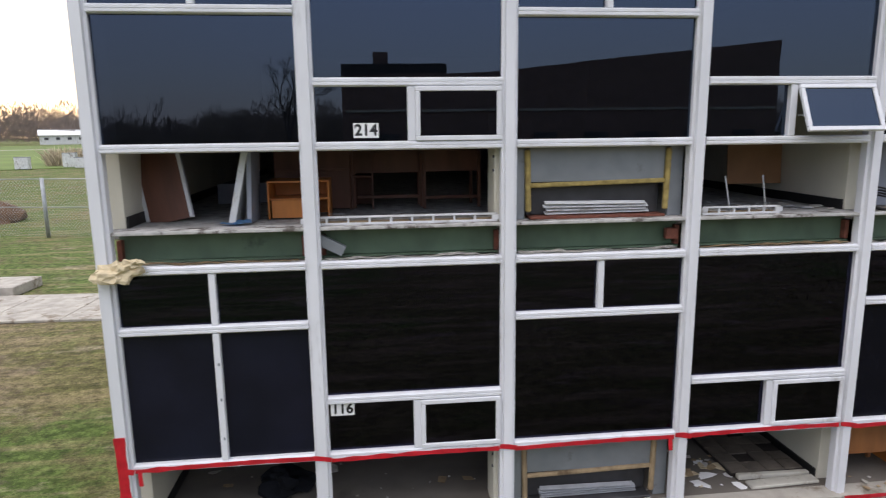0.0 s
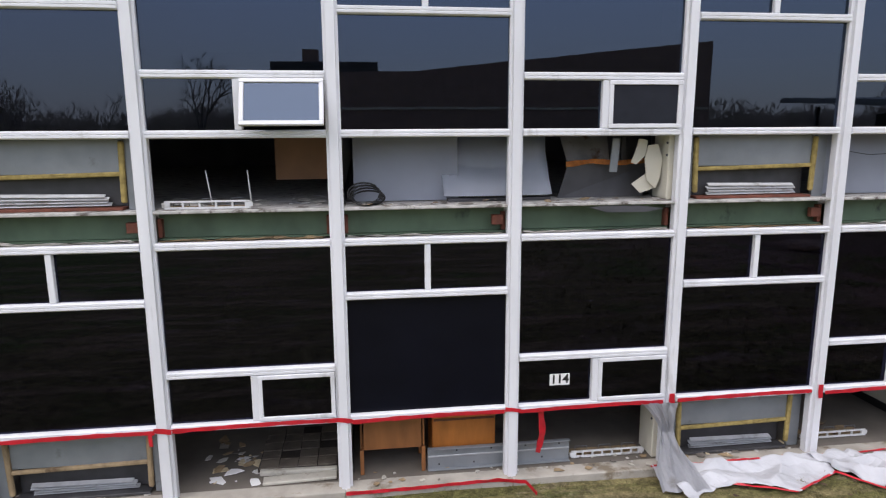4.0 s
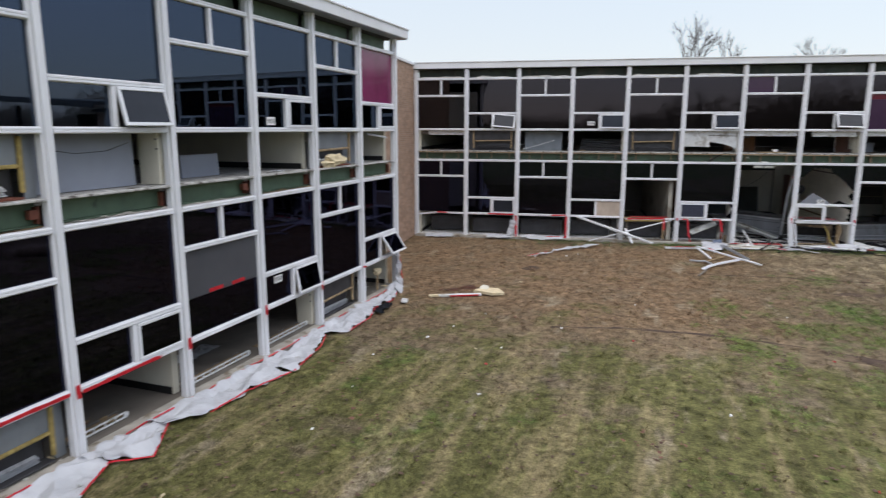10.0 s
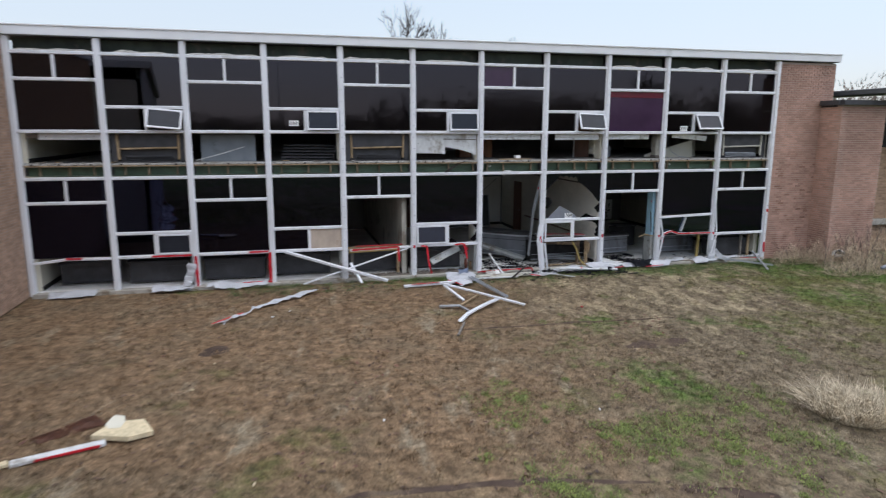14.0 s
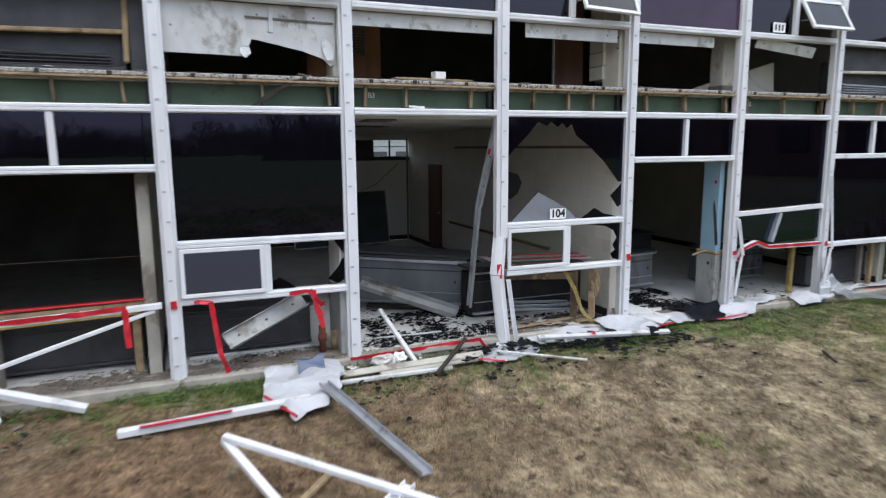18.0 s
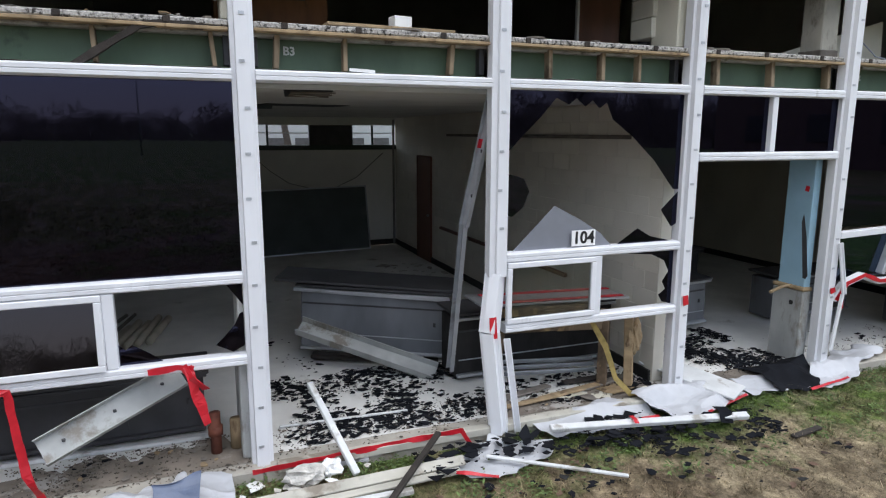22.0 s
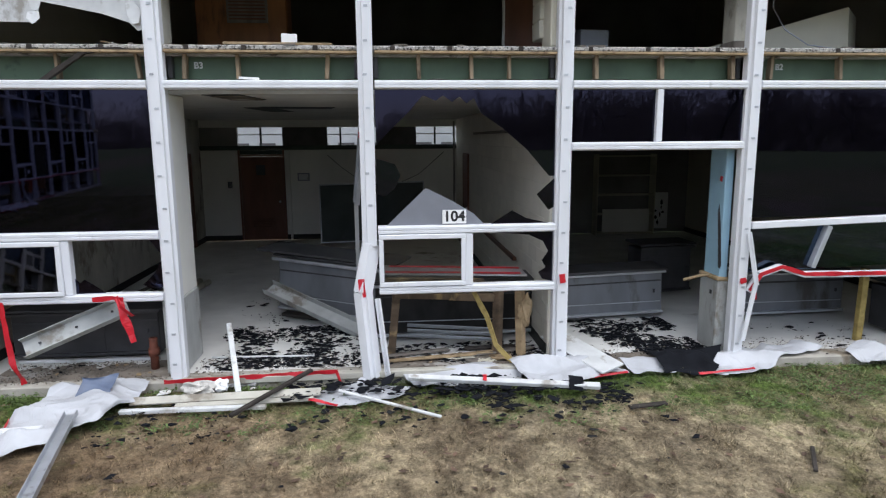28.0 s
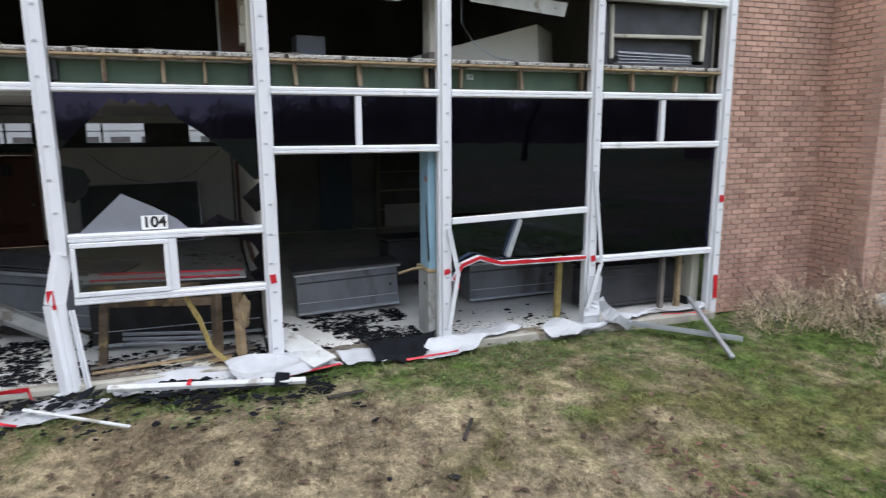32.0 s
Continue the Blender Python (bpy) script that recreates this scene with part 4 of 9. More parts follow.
# ---- ground: one sheet to the horizon ----
def ground_material(name, blades=False):
    """Worn winter lawn: straw, dull green, bright green and mud, mottled at several sizes."""
    m = bpy.data.materials.new(name)
    m.use_nodes = True
    n, l = m.node_tree.nodes, m.node_tree.links
    b = n["Principled BSDF"]
    b.inputs["Roughness"].default_value = 0.95
    b.inputs["Specular IOR Level"].default_value = 0.2
    tc = n.new("ShaderNodeTexCoord")

    def noisy(scale, detail, rough=0.6, stretch=None, turn=0.4):
        t = n.new("ShaderNodeTexNoise")
        t.inputs["Scale"].default_value, t.inputs["Detail"].default_value, t.inputs["Roughness"].default_value = scale, detail, rough
        if stretch:
            mp = n.new("ShaderNodeMapping")
            mp.inputs["Scale"].default_value, mp.inputs["Rotation"].default_value = stretch, (0, 0, turn)
            l.new(tc.outputs["Object"], mp.inputs["Vector"])
            l.new(mp.outputs[0], t.inputs["Vector"])
        else:
            l.new(tc.outputs["Object"], t.inputs["Vector"])
        return t.outputs["Fac"]

    def mix(a, bcol, fac):
        mx = n.new("ShaderNodeMix")
        mx.data_type = "RGBA"
        for sock, v in ((mx.inputs["A"], a), (mx.inputs["B"], bcol)):
            if isinstance(v, tuple):
                sock.default_value = (*v, 1)
            else:
                l.new(v, sock)
        l.new(fac, mx.inputs["Factor"])
        return mx.outputs["Result"]

    def ramp(src, p0, p1, q0=0.0, q1=1.0):
        r = n.new("ShaderNodeMapRange")
        for k, v in (("From Min", p0), ("From Max", p1), ("To Min", q0), ("To Max", q1)):
            r.inputs[k].default_value = v
        l.new(src, r.inputs["Value"])
        return r.outputs[0]

    def maths(op, a, c):
        mt = n.new("ShaderNodeMath")
        mt.operation = op
        l.new(a, mt.inputs[0])
        if isinstance(c, float):
            mt.inputs[1].default_value = c
        else:
            l.new(c, mt.inputs[1])
        return mt.outputs[0]

    def vary(col, src, p0, p1, q0, q1):
        h = n.new("ShaderNodeHueSaturation")
        l.new(ramp(src, p0, p1, q0, q1), h.inputs["Value"])
        l.new(col, h.inputs["Color"])
        return h.outputs[0]

    pos = n.new("ShaderNodeSeparateXYZ")
    l.new(tc.outputs["Object"], pos.inputs[0])
    px, py = pos.outputs["X"], pos.outputs["Y"]
    near = n.new("ShaderNodeVectorMath")
    near.operation, near.inputs[1].default_value = "DOT_PRODUCT", (0.98804, 0.15421, 0)
    l.new(tc.outputs["Object"], near.inputs[0])
    patch = noisy(0.32, 6.0)
    # dull green towards the west lawn, straw in the court's middle, bright green by the far kerb and the south edge
    dull = maths("ADD", noisy(0.45, 7.0, 0.66), ramp(px, 18.0, 24.5, 0.185, -0.12))
    dull = maths("ADD", dull, maths("MULTIPLY", ramp(py, -13.5, -18.0, 0.0, 0.16), ramp(px, 20.0, 27.0)))
    bright = maths("ADD", patch, ramp(near.outputs["Value"], 32.1, 33.6, 0.0, 0.155))
    bright = maths("ADD", bright, maths("MULTIPLY", ramp(py, -15.0, -20.0, 0.0, 0.115), ramp(px, 19.0, 25.0)))
    bright = maths("ADD", bright, maths("MULTIPLY", ramp(py, -18.5, -21.0, 0.0, 0.14), ramp(px, 31.0, 35.0)))
    bright = maths("ADD", bright, maths("MULTIPLY", ramp(px, 4.0, -2.0, 0.0, 0.22), maths("ADD", ramp(py, 5.2, 3.6), ramp(py, 11.5, 13.5))))
    dull = maths("ADD", dull, maths("MULTIPLY", ramp(px, 2.0, -1.0, 0.0, -0.10), ramp(py, 2.5, 6.0)))
    bright = maths("ADD", bright, maths("MULTIPLY", ramp(py, -7.5, -11.0, 0.0, 0.05), ramp(px, 27.5, 23.5)))
    bright = maths("ADD", bright, maths("MULTIPLY", ramp(py, -10.0, -7.5, 0.0, -0.12), ramp(px, 21.0, 24.0)))
    straw = mix((0.108, 0.083, 0.052), (0.190, 0.150, 0.100), ramp(noisy(2.3, 9.0, 0.7), 0.36, 0.62))
    straw = mix(straw, (0.36, 0.295, 0.19), ramp(maths("ADD", noisy(1.3, 8.0, 0.72, (0.7, 1.3, 1)), maths("ADD", ramp(near.outputs["Value"], 24.8, 30.3, -0.07, 0.07), ramp(py, -11.5, -7.0, 0.0, -0.075))), 0.50, 0.67))
    # bare warm brown earth in the corner between the wings
    earth = mix((0.128, 0.081, 0.045), (0.252, 0.168, 0.100), ramp(noisy(2.9, 9.0, 0.72), 0.36, 0.62))
    straw = mix(straw, earth, maths("MULTIPLY", maths("MULTIPLY", ramp(py, -13.5, -8.0), ramp(px, 20.0, 24.5)), ramp(noisy(0.6, 7.0, 0.7), 0.34, 0.54, 0.35, 0.95)))
    green = mix((0.079, 0.077, 0.028), (0.150, 0.143, 0.054), ramp(noisy(2.6, 7.0, 0.68), 0.36, 0.64))
    fresh = mix((0.050, 0.080, 0.017), (0.106, 0.152, 0.039), ramp(noisy(5.0, 6.0), 0.38, 0.62))
    dull = maths("ADD", dull, ramp(noisy(2.1, 7.0, 0.72), 0.3, 0.7, -0.07, 0.07))
    col = mix(straw, green, ramp(dull, 0.47, 0.61))
    col = mix(col, fresh, ramp(maths("ADD", bright, ramp(noisy(3.2, 6.0, 0.7), 0.3, 0.7, -0.09, 0.09)), 0.575, 0.72))
    # long tan swathes left by the mower on the west lawn
    col = mix(col, (0.30, 0.235, 0.135), maths("MULTIPLY", ramp(noisy(1.0, 7.0, 0.66, (0.22, 1.7, 1), -0.12), 0.48, 0.63), ramp(px, 25.0, 21.0, 0.0, 0.58)))
    col = mix(col, (0.26, 0.215, 0.15), ramp(noisy(0.8, 9.0, 0.72, (0.6, 1.6, 1), 0.95), 0.565, 0.68))
    col = mix(col, (0.098, 0.075, 0.048), ramp(noisy(0.9, 9.0, 0.74), 0.635, 0.73))
    col = vary(col, noisy(5.5, 7.0, 0.74), 0.36, 0.64, 0.55, 1.45)
    fibre = noisy(24.0, 7.0, 0.78)
    col = vary(col, fibre, 0.30, 0.70, 0.42, 1.58)
    if blades:
        geo = n.new("ShaderNodeNewGeometry")
        col = vary(col, geo.outputs["Random Per Island"], 0.0, 1.0, 0.55, 2.0)
    l.new(col, b.inputs["Base Color"])
    bp = n.new("ShaderNodeBump")
    bp.inputs["Strength"].default_value, bp.inputs["Distance"].default_value = 0.8, 0.035
    l.new(fibre, bp.inputs["Height"])
    l.new(bp.outputs[0], b.inputs["Normal"])
    return m


LAWN = ground_material("worn_winter_lawn")
BLADE = ground_material("winter_grass_blades", True)


def ground_z(x, y):
    """The lie of the land: nearly level, a little uneven, rising to a low bank by the far low block."""
    z = 0.035 * noise.noise(Vector((x * 0.35, y * 0.35, 0))) + 0.018 * noise.noise(Vector((x * 1.3, y * 1.3, 4)))
    return z - 0.03


def steps(near0, near1, fine, far):
    out = list(np.arange(near0, near1 + 1e-6, fine))
    d, v = fine, near1
    while v < far:
        d *= 1.35
        v += d
        out.append(v)
    d, v = fine, near0
    while v > -far:
        d *= 1.35
        v -= d
        out.insert(0, v)
    return out


xs, ys = steps(-12, 46, 0.4, 1500), steps(-30, 14, 0.4, 1500)
gv = [(x, y, ground_z(x, y)) for y in ys for x in xs]
gf = [(j * len(xs) + i, j * len(xs) + i + 1, (j + 1) * len(xs) + i + 1, (j + 1) * len(xs) + i) for j in range(len(ys) - 1) for i in range(len(xs) - 1)]
me = bpy.data.meshes.new("ground")
me.from_pydata(gv, [], gf)
me.materials.append(LAWN)
me.polygons.foreach_set("use_smooth", [True] * len(me.polygons))
tagged(new("ground", me), "patchy winter lawn of straw, mud and green grass", "lawn", "", "structure")
# ---- trees and far surroundings ----
def tree_geometry(seed, height, levels=5, spread=0.55, sides=4, stout=0.0):
    """A bare tree: a tapered trunk that forks into ever finer limbs and twigs."""
    rnd = random.Random(seed)
    verts, faces = [], []

    def limb(p, d, length, r, level):
        bend = Vector((rnd.uniform(-1, 1), rnd.uniform(-1, 1), rnd.uniform(-0.2, 0.6))) * 0.25
        k = 3 if level > 1 else 2
        pts, q = [p], p
        for i in range(k):
            d = (d + bend / k).normalized()
            q = q + d * (length / k)
            pts.append(q)
        n = sides if level > 2 else 3
        start = len(verts)
        for i, c in enumerate(pts):
            a = d.orthogonal().normalized()
            b = d.cross(a)
            rr = r * (1 - 0.45 * i / k)
            for j in range(n):
                verts.append(tuple(c + rr * (math.cos(6.2832 * j / n) * a + math.sin(6.2832 * j / n) * b)))
        for i in range(k):
            for j in range(n):
                faces.append((start + i * n + j, start + i * n + (j + 1) % n, start + (i + 1) * n + (j + 1) % n, start + (i + 1) * n + j))
        if level <= 0:
            return
        for i in range(rnd.randint(2, 3) + (1 if level < 3 else 0)):
            axis = d.orthogonal().normalized()
            axis.rotate(Matrix.Rotation(rnd.uniform(0, 6.2832), 3, d))
            nd = (d + axis * spread * rnd.uniform(0.7, 1.5) + Vector((0, 0, 0.10))).normalized()
            at = pts[-1] if i < 2 else pts[rnd.randint(1, k)]
            limb(at, nd, length * rnd.uniform(0.58, 0.82), r * (rnd.uniform(0.42, 0.6) + stout), level - 1)

    limb(Vector((0, 0, -0.1)), Vector((0, 0, 1)), height * 0.30, height * 0.026, levels)
    return verts, faces


def bare_tree(at, height, seed, label, levels=6, spread=0.42, slim=1.0):
    verts, faces = tree_geometry(seed, height, levels, spread, 4, 0.09)
    root = thing("tree", pose(*at) @ Matrix.Diagonal((slim, slim, 1, 1)), label, "tree", "bare trees behind the far wing")
    nv = max(i for f in faces[:12] for i in f) + 1
    for name, keep, mat in (("trunk", lambda f: max(f) < nv, DARKBARK), ("crown", lambda f: max(f) >= nv, DARKBARK)):
        me = bpy.data.meshes.new(name)
        me.from_pydata(verts, [], [f for f in faces if keep(f)])
        me.materials.append(mat)
        obj(name, me, root)
    return root


bare_tree((52.0, -9.75, 0), 12.2, 8, "bare spreading oak standing behind the far wing", 6, 0.62, 0.68)
bare_tree((62.0, -17.5, 0), 11.0, 23, "bare young tree standing behind the far wing")
bare_tree((60.0, 19.0, 0), 11.0, 31, "bare tree standing behind the brick link wall")
bare_tree((-4.0, -46.0, 0), 12.5, 37, "bare tree across the lawn")

# far woods all round, as rings of bare trees with brush at their feet
KINDS = [tree_geometry(100 + i, 11.0, 4, 0.5, 3) for i in range(5)]
rnd = random.Random(5)
for chunk in range(12):
    verts, faces = [], []
    for i in range(24):
        deg = chunk * 30 + rnd.uniform(0, 30)
        if 116 < deg < 131:
            continue
        a = radians(deg)
        d = rnd.uniform(95, 150) * (2.1 if 138 < deg < 200 else (1.2 if 200 < deg < 335 else 1.0))
        cx, cy = 15 + d * math.cos(a), -5 + d * math.sin(a)
        kv, kf = KINDS[rnd.randrange(5)]
        s, turn = rnd.uniform(0.9, 1.45) * (1.25 if 138 < deg < 240 else 1.0), rnd.uniform(0, 6.28)
        c, si = math.cos(turn) * s, math.sin(turn) * s
        base = len(verts)
        verts += [(cx + c * x - si * y, cy + si * x + c * y, s * z) for x, y, z in kv]
        faces += [tuple(base + v for v in f) for f in kf]
    me = bpy.data.meshes.new("far_woods")
    me.from_pydata(verts, [], faces)
    me.materials.append(TWIG)
    tagged(new("far_woods", me), "distant belt of bare brown winter woods", "woods", "", "stuff")
BRUSH = material("brown_winter_thicket", (0.19, 0.152, 0.132), 0.95, 0.0, 0.4, 0.35, 0.0)
rng = np.random.default_rng(8)
crowns = 2000
ca, cd = np.radians(rng.uniform(131, 476, crowns)), rng.uniform(96, 165, crowns)
cd = cd * np.where((ca > radians(138)) & (ca < radians(200)), 2.1, np.where((ca > radians(200)) & (ca < radians(335)), 1.2, 1.0))
ch = rng.uniform(5.0, 11.5, crowns) * (1 + 0.18 * np.sin(ca * 7) + 0.12 * np.sin(ca * 17 + 1))
ch = ch * np.where((ca > radians(138)) & (ca < radians(240)), 1.35, 1.0)
k = 200
a, d, h = np.repeat(ca, k), np.repeat(cd, k), np.repeat(ch, k)
n = len(a)
ball = rng.normal(0, 1, (n, 3))
ball *= (rng.random(n) ** (1 / 3) / np.linalg.norm(ball, axis=1))[:, None]
cx, cy, tx, ty = 15 + d * np.cos(a), -5 + d * np.sin(a), -np.sin(a), np.cos(a)
spread, deep, foot = 0.42 * h * ball[:, 0], 0.3 * h * ball[:, 1], h * (0.50 + 0.45 * ball[:, 2])
w, fan, rise = rng.uniform(0.05, 0.14, n), rng.normal(0, 0.5, n), rng.uniform(0.4, 1.6, n)
v = np.empty((n, 3, 3))
for j, (side, z) in enumerate(((spread - w, foot), (spread + w, foot), (spread + fan, foot + rise))):
    v[:, j] = np.stack([cx + tx * side + np.cos(a) * deep, cy + ty * side + np.sin(a) * deep, np.maximum(0, z)], 1)
me = bpy.data.meshes.new("far_thicket")
me.from_pydata(v.reshape(-1, 3).tolist(), [], np.arange(3 * n).reshape(-1, 3).tolist())
me.materials.append(BRUSH)
tagged(new("far_thicket", me), "distant soft brown mass of winter woods", "woods", "", "stuff")
n = 9000
a, d, h, w = np.radians(rng.uniform(131, 476, n)), rng.uniform(98, 160, n), rng.uniform(0.8, 4.5, n), rng.uniform(0.3, 1.0, n)
d = d * np.where((a > radians(138)) & (a < radians(200)), 2.0, np.where((a > radians(200)) & (a < radians(335)), 1.15, 1.0))
cx, cy, tx, ty = 15 + d * np.cos(a), -5 + d * np.sin(a), -np.sin(a), np.cos(a)
v = np.empty((n, 3, 3))
for j, (side, z) in enumerate(((-w, 0 * h), (w, 0 * h), (rng.uniform(-1, 1, n), h))):
    v[:, j] = np.stack([cx + tx * side, cy + ty * side, z], 1)
me = bpy.data.meshes.new("far_brush")
me.from_pydata(v.reshape(-1, 3).tolist(), [], np.arange(3 * n).reshape(-1, 3).tolist())
me.materials.append(BRUSH)
tagged(new("far_brush", me), "dark brush under the distant winter woods", "brush", "", "stuff")

# the woods stand further off beyond the sports field
n = 230
ca, cd, ch, k = np.radians(rng.uniform(108, 128, n)), rng.uniform(395, 470, n), rng.uniform(13, 25, n), 150
a, d, h = np.repeat(ca, k), np.repeat(cd, k), np.repeat(ch, k)
n = len(a)
ball = rng.normal(0, 1, (n, 3))
ball *= (rng.random(n) ** (1 / 3) / np.linalg.norm(ball, axis=1))[:, None]
spread, foot = 0.45 * h * ball[:, 0], h * (0.50 + 0.48 * ball[:, 2])
w, fan, rise = rng.uniform(0.10, 0.25, n), rng.normal(0, 1.2, n), rng.uniform(0.8, 2.6, n)
v = np.empty((n, 3, 3))
for j, (side, z) in enumerate(((spread - w, foot), (spread + w, foot), (spread + fan, foot + rise))):
    v[:, j] = np.stack([2.7 + d * np.cos(a) - np.sin(a) * side, -6.6 + d * np.sin(a) + np.cos(a) * side, np.maximum(0, z)], 1)
me = bpy.data.meshes.new("far_thicket")
me.from_pydata(v.reshape(-1, 3).tolist(), [], np.arange(3 * n).reshape(-1, 3).tolist())
me.materials.append(BRUSH)
tagged(new("far_thicket", me), "distant brown woods beyond the sports field", "woods", "", "stuff")

# the other wing across the court, behind the camera's start, that the glass mirrors

hall = thing("school_hall", pose(-2.6, -62, -5.0) @ Matrix.Scale(1.775, 4), "long dark brick school hall with a sloping roof", "building")
bm = bmesh.new()
outline = ((1.4, 2.8), (28.5, 2.8), (28.5, 10.7), (10.0, 8.8), (1.4, 8.6))
front = [bm.verts.new((x, 0, z)) for x, z in outline]
rear = [bm.verts.new((x, -14, z)) for x, z in outline]
bm.faces.new(front)
bm.faces.new(rear[::-1])
for i in range(5):
    bm.faces.new((front[i], rear[i], rear[(i + 1) % 5], front[(i + 1) % 5]))
bmesh.ops.recalc_face_normals(bm, faces=bm.faces)
HALLBRICK = material("dark_hall_brick", (0.17, 0.115, 0.10), 0.9, 0.0, 0.2, 3, 0.2)
part("wall", bm, HALLBRICK, hall)
bx(hall, "roof_house", (4.5, -1.0, 8.9), (6.2, 1.6, 0.8), FELT, label="dark flat roof house")
bx(hall, "chimney", (3.7, -1.0, 9.6), (0.9, 0.9, 0.8), HALLBRICK)
for i in range(8):
    bx(hall, "window", (4.0 + i * 3.2, 0.02, 4.6), (1.5, 0.08, 1.3), DARKMETAL, bev=0.02)
bx(hall, "band", (15, 0.03, 6.6), (26.8, 0.06, 0.14), CONC)
pole = thing("floodlight_mast", pose(-44.0, -15.9, 0), "tall slim sports floodlight mast", "floodlight")
tube(pole, "pole", [(0, 0, 0), (0, 0, 15)], (0.08, 0.05), GREYMETAL)
bx(pole, "crossarm", (0, 0, 15), (0.08, 1.6, 0.08), GREYMETAL)
for i in (-1, 1):
    bx(pole, "lamp", (0.1, 0.6 * i, 15.1), (0.2, 0.24, 0.14), DARKMETAL, bev=0.03)

# ---- past the west end of wing A: paving, fence, field and a white shed ----
pave = thing("pavement", Matrix.Identity(4), "pale concrete walk slabs in the grass", "paving", "", "structure")
for i, (cx, cy) in enumerate(((-4.1, 10.9), (-6.0, 11.0), (-7.9, 11.1), (-9.8, 11.2))):
    bx(pave, "slab", (cx, cy, 0.005), (1.88, 2.7, 0.07), CONC, (0, 0, -3), 0.012)
step = thing("concrete_step", pose(-9.4, 13.3, 0, 0, 0, -3), "low grey concrete step beside the walk", "step")
bx(step, "tread", (0, 0, 0.12), (3.6, 1.5, 0.30), CONC, bev=0.02)
GALV = material("galvanised_fence_steel", (0.36, 0.38, 0.39), 0.5, 0.4, 0.15, 6, 0.1)
fence = thing("chain_link_fence", pose(-12.0, 23.9, 0, 0, 0, -11), "galvanised chain-link fence with round posts", "fence")
for i in range(-4, 6):
    tube(fence, "post", [(i * 2.4, 0, 0), (i * 2.4, 0, 2.7)], 0.04 if i % 2 else 0.085, GALV)
for z in (1.38, 2.65):
    tube(fence, "rail", [(-9.6, 0, z), (12.0, 0, z)], 0.02, GALV)
verts, faces = [], []
for sgn in (-1, 1):
    for i in range(150):
        x0 = -11.4 + i * 0.16
        b = len(verts)
        for xx, zz in ((x0, 0.05), (x0 + 0.011, 0.05), (x0 + 0.011 + sgn * 2.6, 2.65), (x0 + sgn * 2.6, 2.65)):
            verts.append((min(12.0, max(-9.6, xx)), 0, zz))
        faces.append((b, b + 1, b + 2, b + 3))
me = bpy.data.meshes.new("mesh_wire")
me.from_pydata(verts, [], faces)
me.materials.append(GALV)
tagged(obj("mesh_wire", me, fence), kind="stuff")
shed = thing("shed", pose(-158, 356, 0, 0, 0, 26) @ Matrix.Scale(2.0, 4), "long low white metal shed across the field", "shed")
bx(shed, "wall", (0, 0, 1.2), (11, 6, 2.4), WHITEMETAL, bev=0.02)
for sy in (-1, 1):
    bx(shed, "roof", (0, sy * 1.7, 3.05), (11.6, 3.8, 0.1), FASCIA, (-sy * 22, 0, 0), 0.01)
for i in range(4):
    bx(shed, "window", (-4 + 2.6 * i, -3.02, 1.5), (0.9, 0.06, 0.6), DARKMETAL)
heap = thing("soil_heap", pose(-17.5, 30.0, 0), "heap of bare brown soil by the fence", "soil heap")
SOIL = material("brown_soil", (0.13, 0.075, 0.045), 0.95, 0.0, 0.35, 2, 0.6)
lump(heap, "mound", (-1.2, 0, 0.1), (4.6, 3.4, 2.3), SOIL, 3, rough=0.35)
FIELD = material("bright_green_field", (0.11, 0.16, 0.035), 0.95, 0.0, 0.25, 0.05, 0.2)
fld = thing("field", pose(-90, 205, 0.0, 0, 0, 26), "flat green playing field beyond the fence", "field", "", "structure")
bx(fld, "turf", (0, 0, 0.02), (220, 250, 0.08), FIELD, bev=0)
bx(fld, "path", (0, 22, 0.075), (220, 6, 0.03), CONC, bev=0)
for i, (px, py, sz) in enumerate(((-45.0, 88, 1.6), (-40.5, 92, 2.0), (-38.0, 90, 1.4))):
    u = thing("utility_box", pose(px, py, 0.06), "white utility cabinet standing in the field", "utility box", "utility boxes")
    bx(u, "cabinet", (0, 0, sz / 2), (1.8, 0.9, sz), WHITEMETAL, bev=0.03)
    bx(u, "lid", (0, 0, sz + 0.03), (1.9, 1.0, 0.08), GREYMETAL, bev=0.02)
sh = thing("shrub", pose(-43.5, 98, 0.05), "dry buff ornamental grass clump in the field", "shrub")


def blades(parent, name, count, rx, ry, h0, h1, mat, seed, lean=0.6, w=0.012, at=(0, 0, 0)):
    """A clump of thin dry stalks."""
    r = random.Random(seed)
    verts, faces = [], []
    for i in range(count):
        a, q = r.uniform(0, 6.2832), math.sqrt(r.random())
        x, y = at[0] + rx * q * math.cos(a), at[1] + ry * q * math.sin(a)
        h = r.uniform(h0, h1)
        lx, ly = r.uniform(-lean, lean) * h + 0.3 * (x - at[0]), r.uniform(-lean, lean) * h + 0.3 * (y - at[1])
        t = r.uniform(0, 3.14)
        dx, dy = w * math.cos(t), w * math.sin(t)
        b = len(verts)
        verts += [(x - dx, y - dy, at[2]), (x + dx, y + dy, at[2]), (x + lx * 0.4 + dx, y + ly * 0.4 + dy, at[2] + h * 0.6), (x + lx * 0.4 - dx, y + ly * 0.4 - dy, at[2] + h * 0.6), (x + lx, y + ly, at[2] + h * r.uniform(0.75, 1.0))]
        faces += [(b, b + 1, b + 2, b + 3), (b + 3, b + 2, b + 4)]
    me = bpy.data.meshes.new(name)
    me.from_pydata(verts, [], faces)
    me.materials.append(mat)
    return tagged(obj(name, me, parent), kind="stuff")


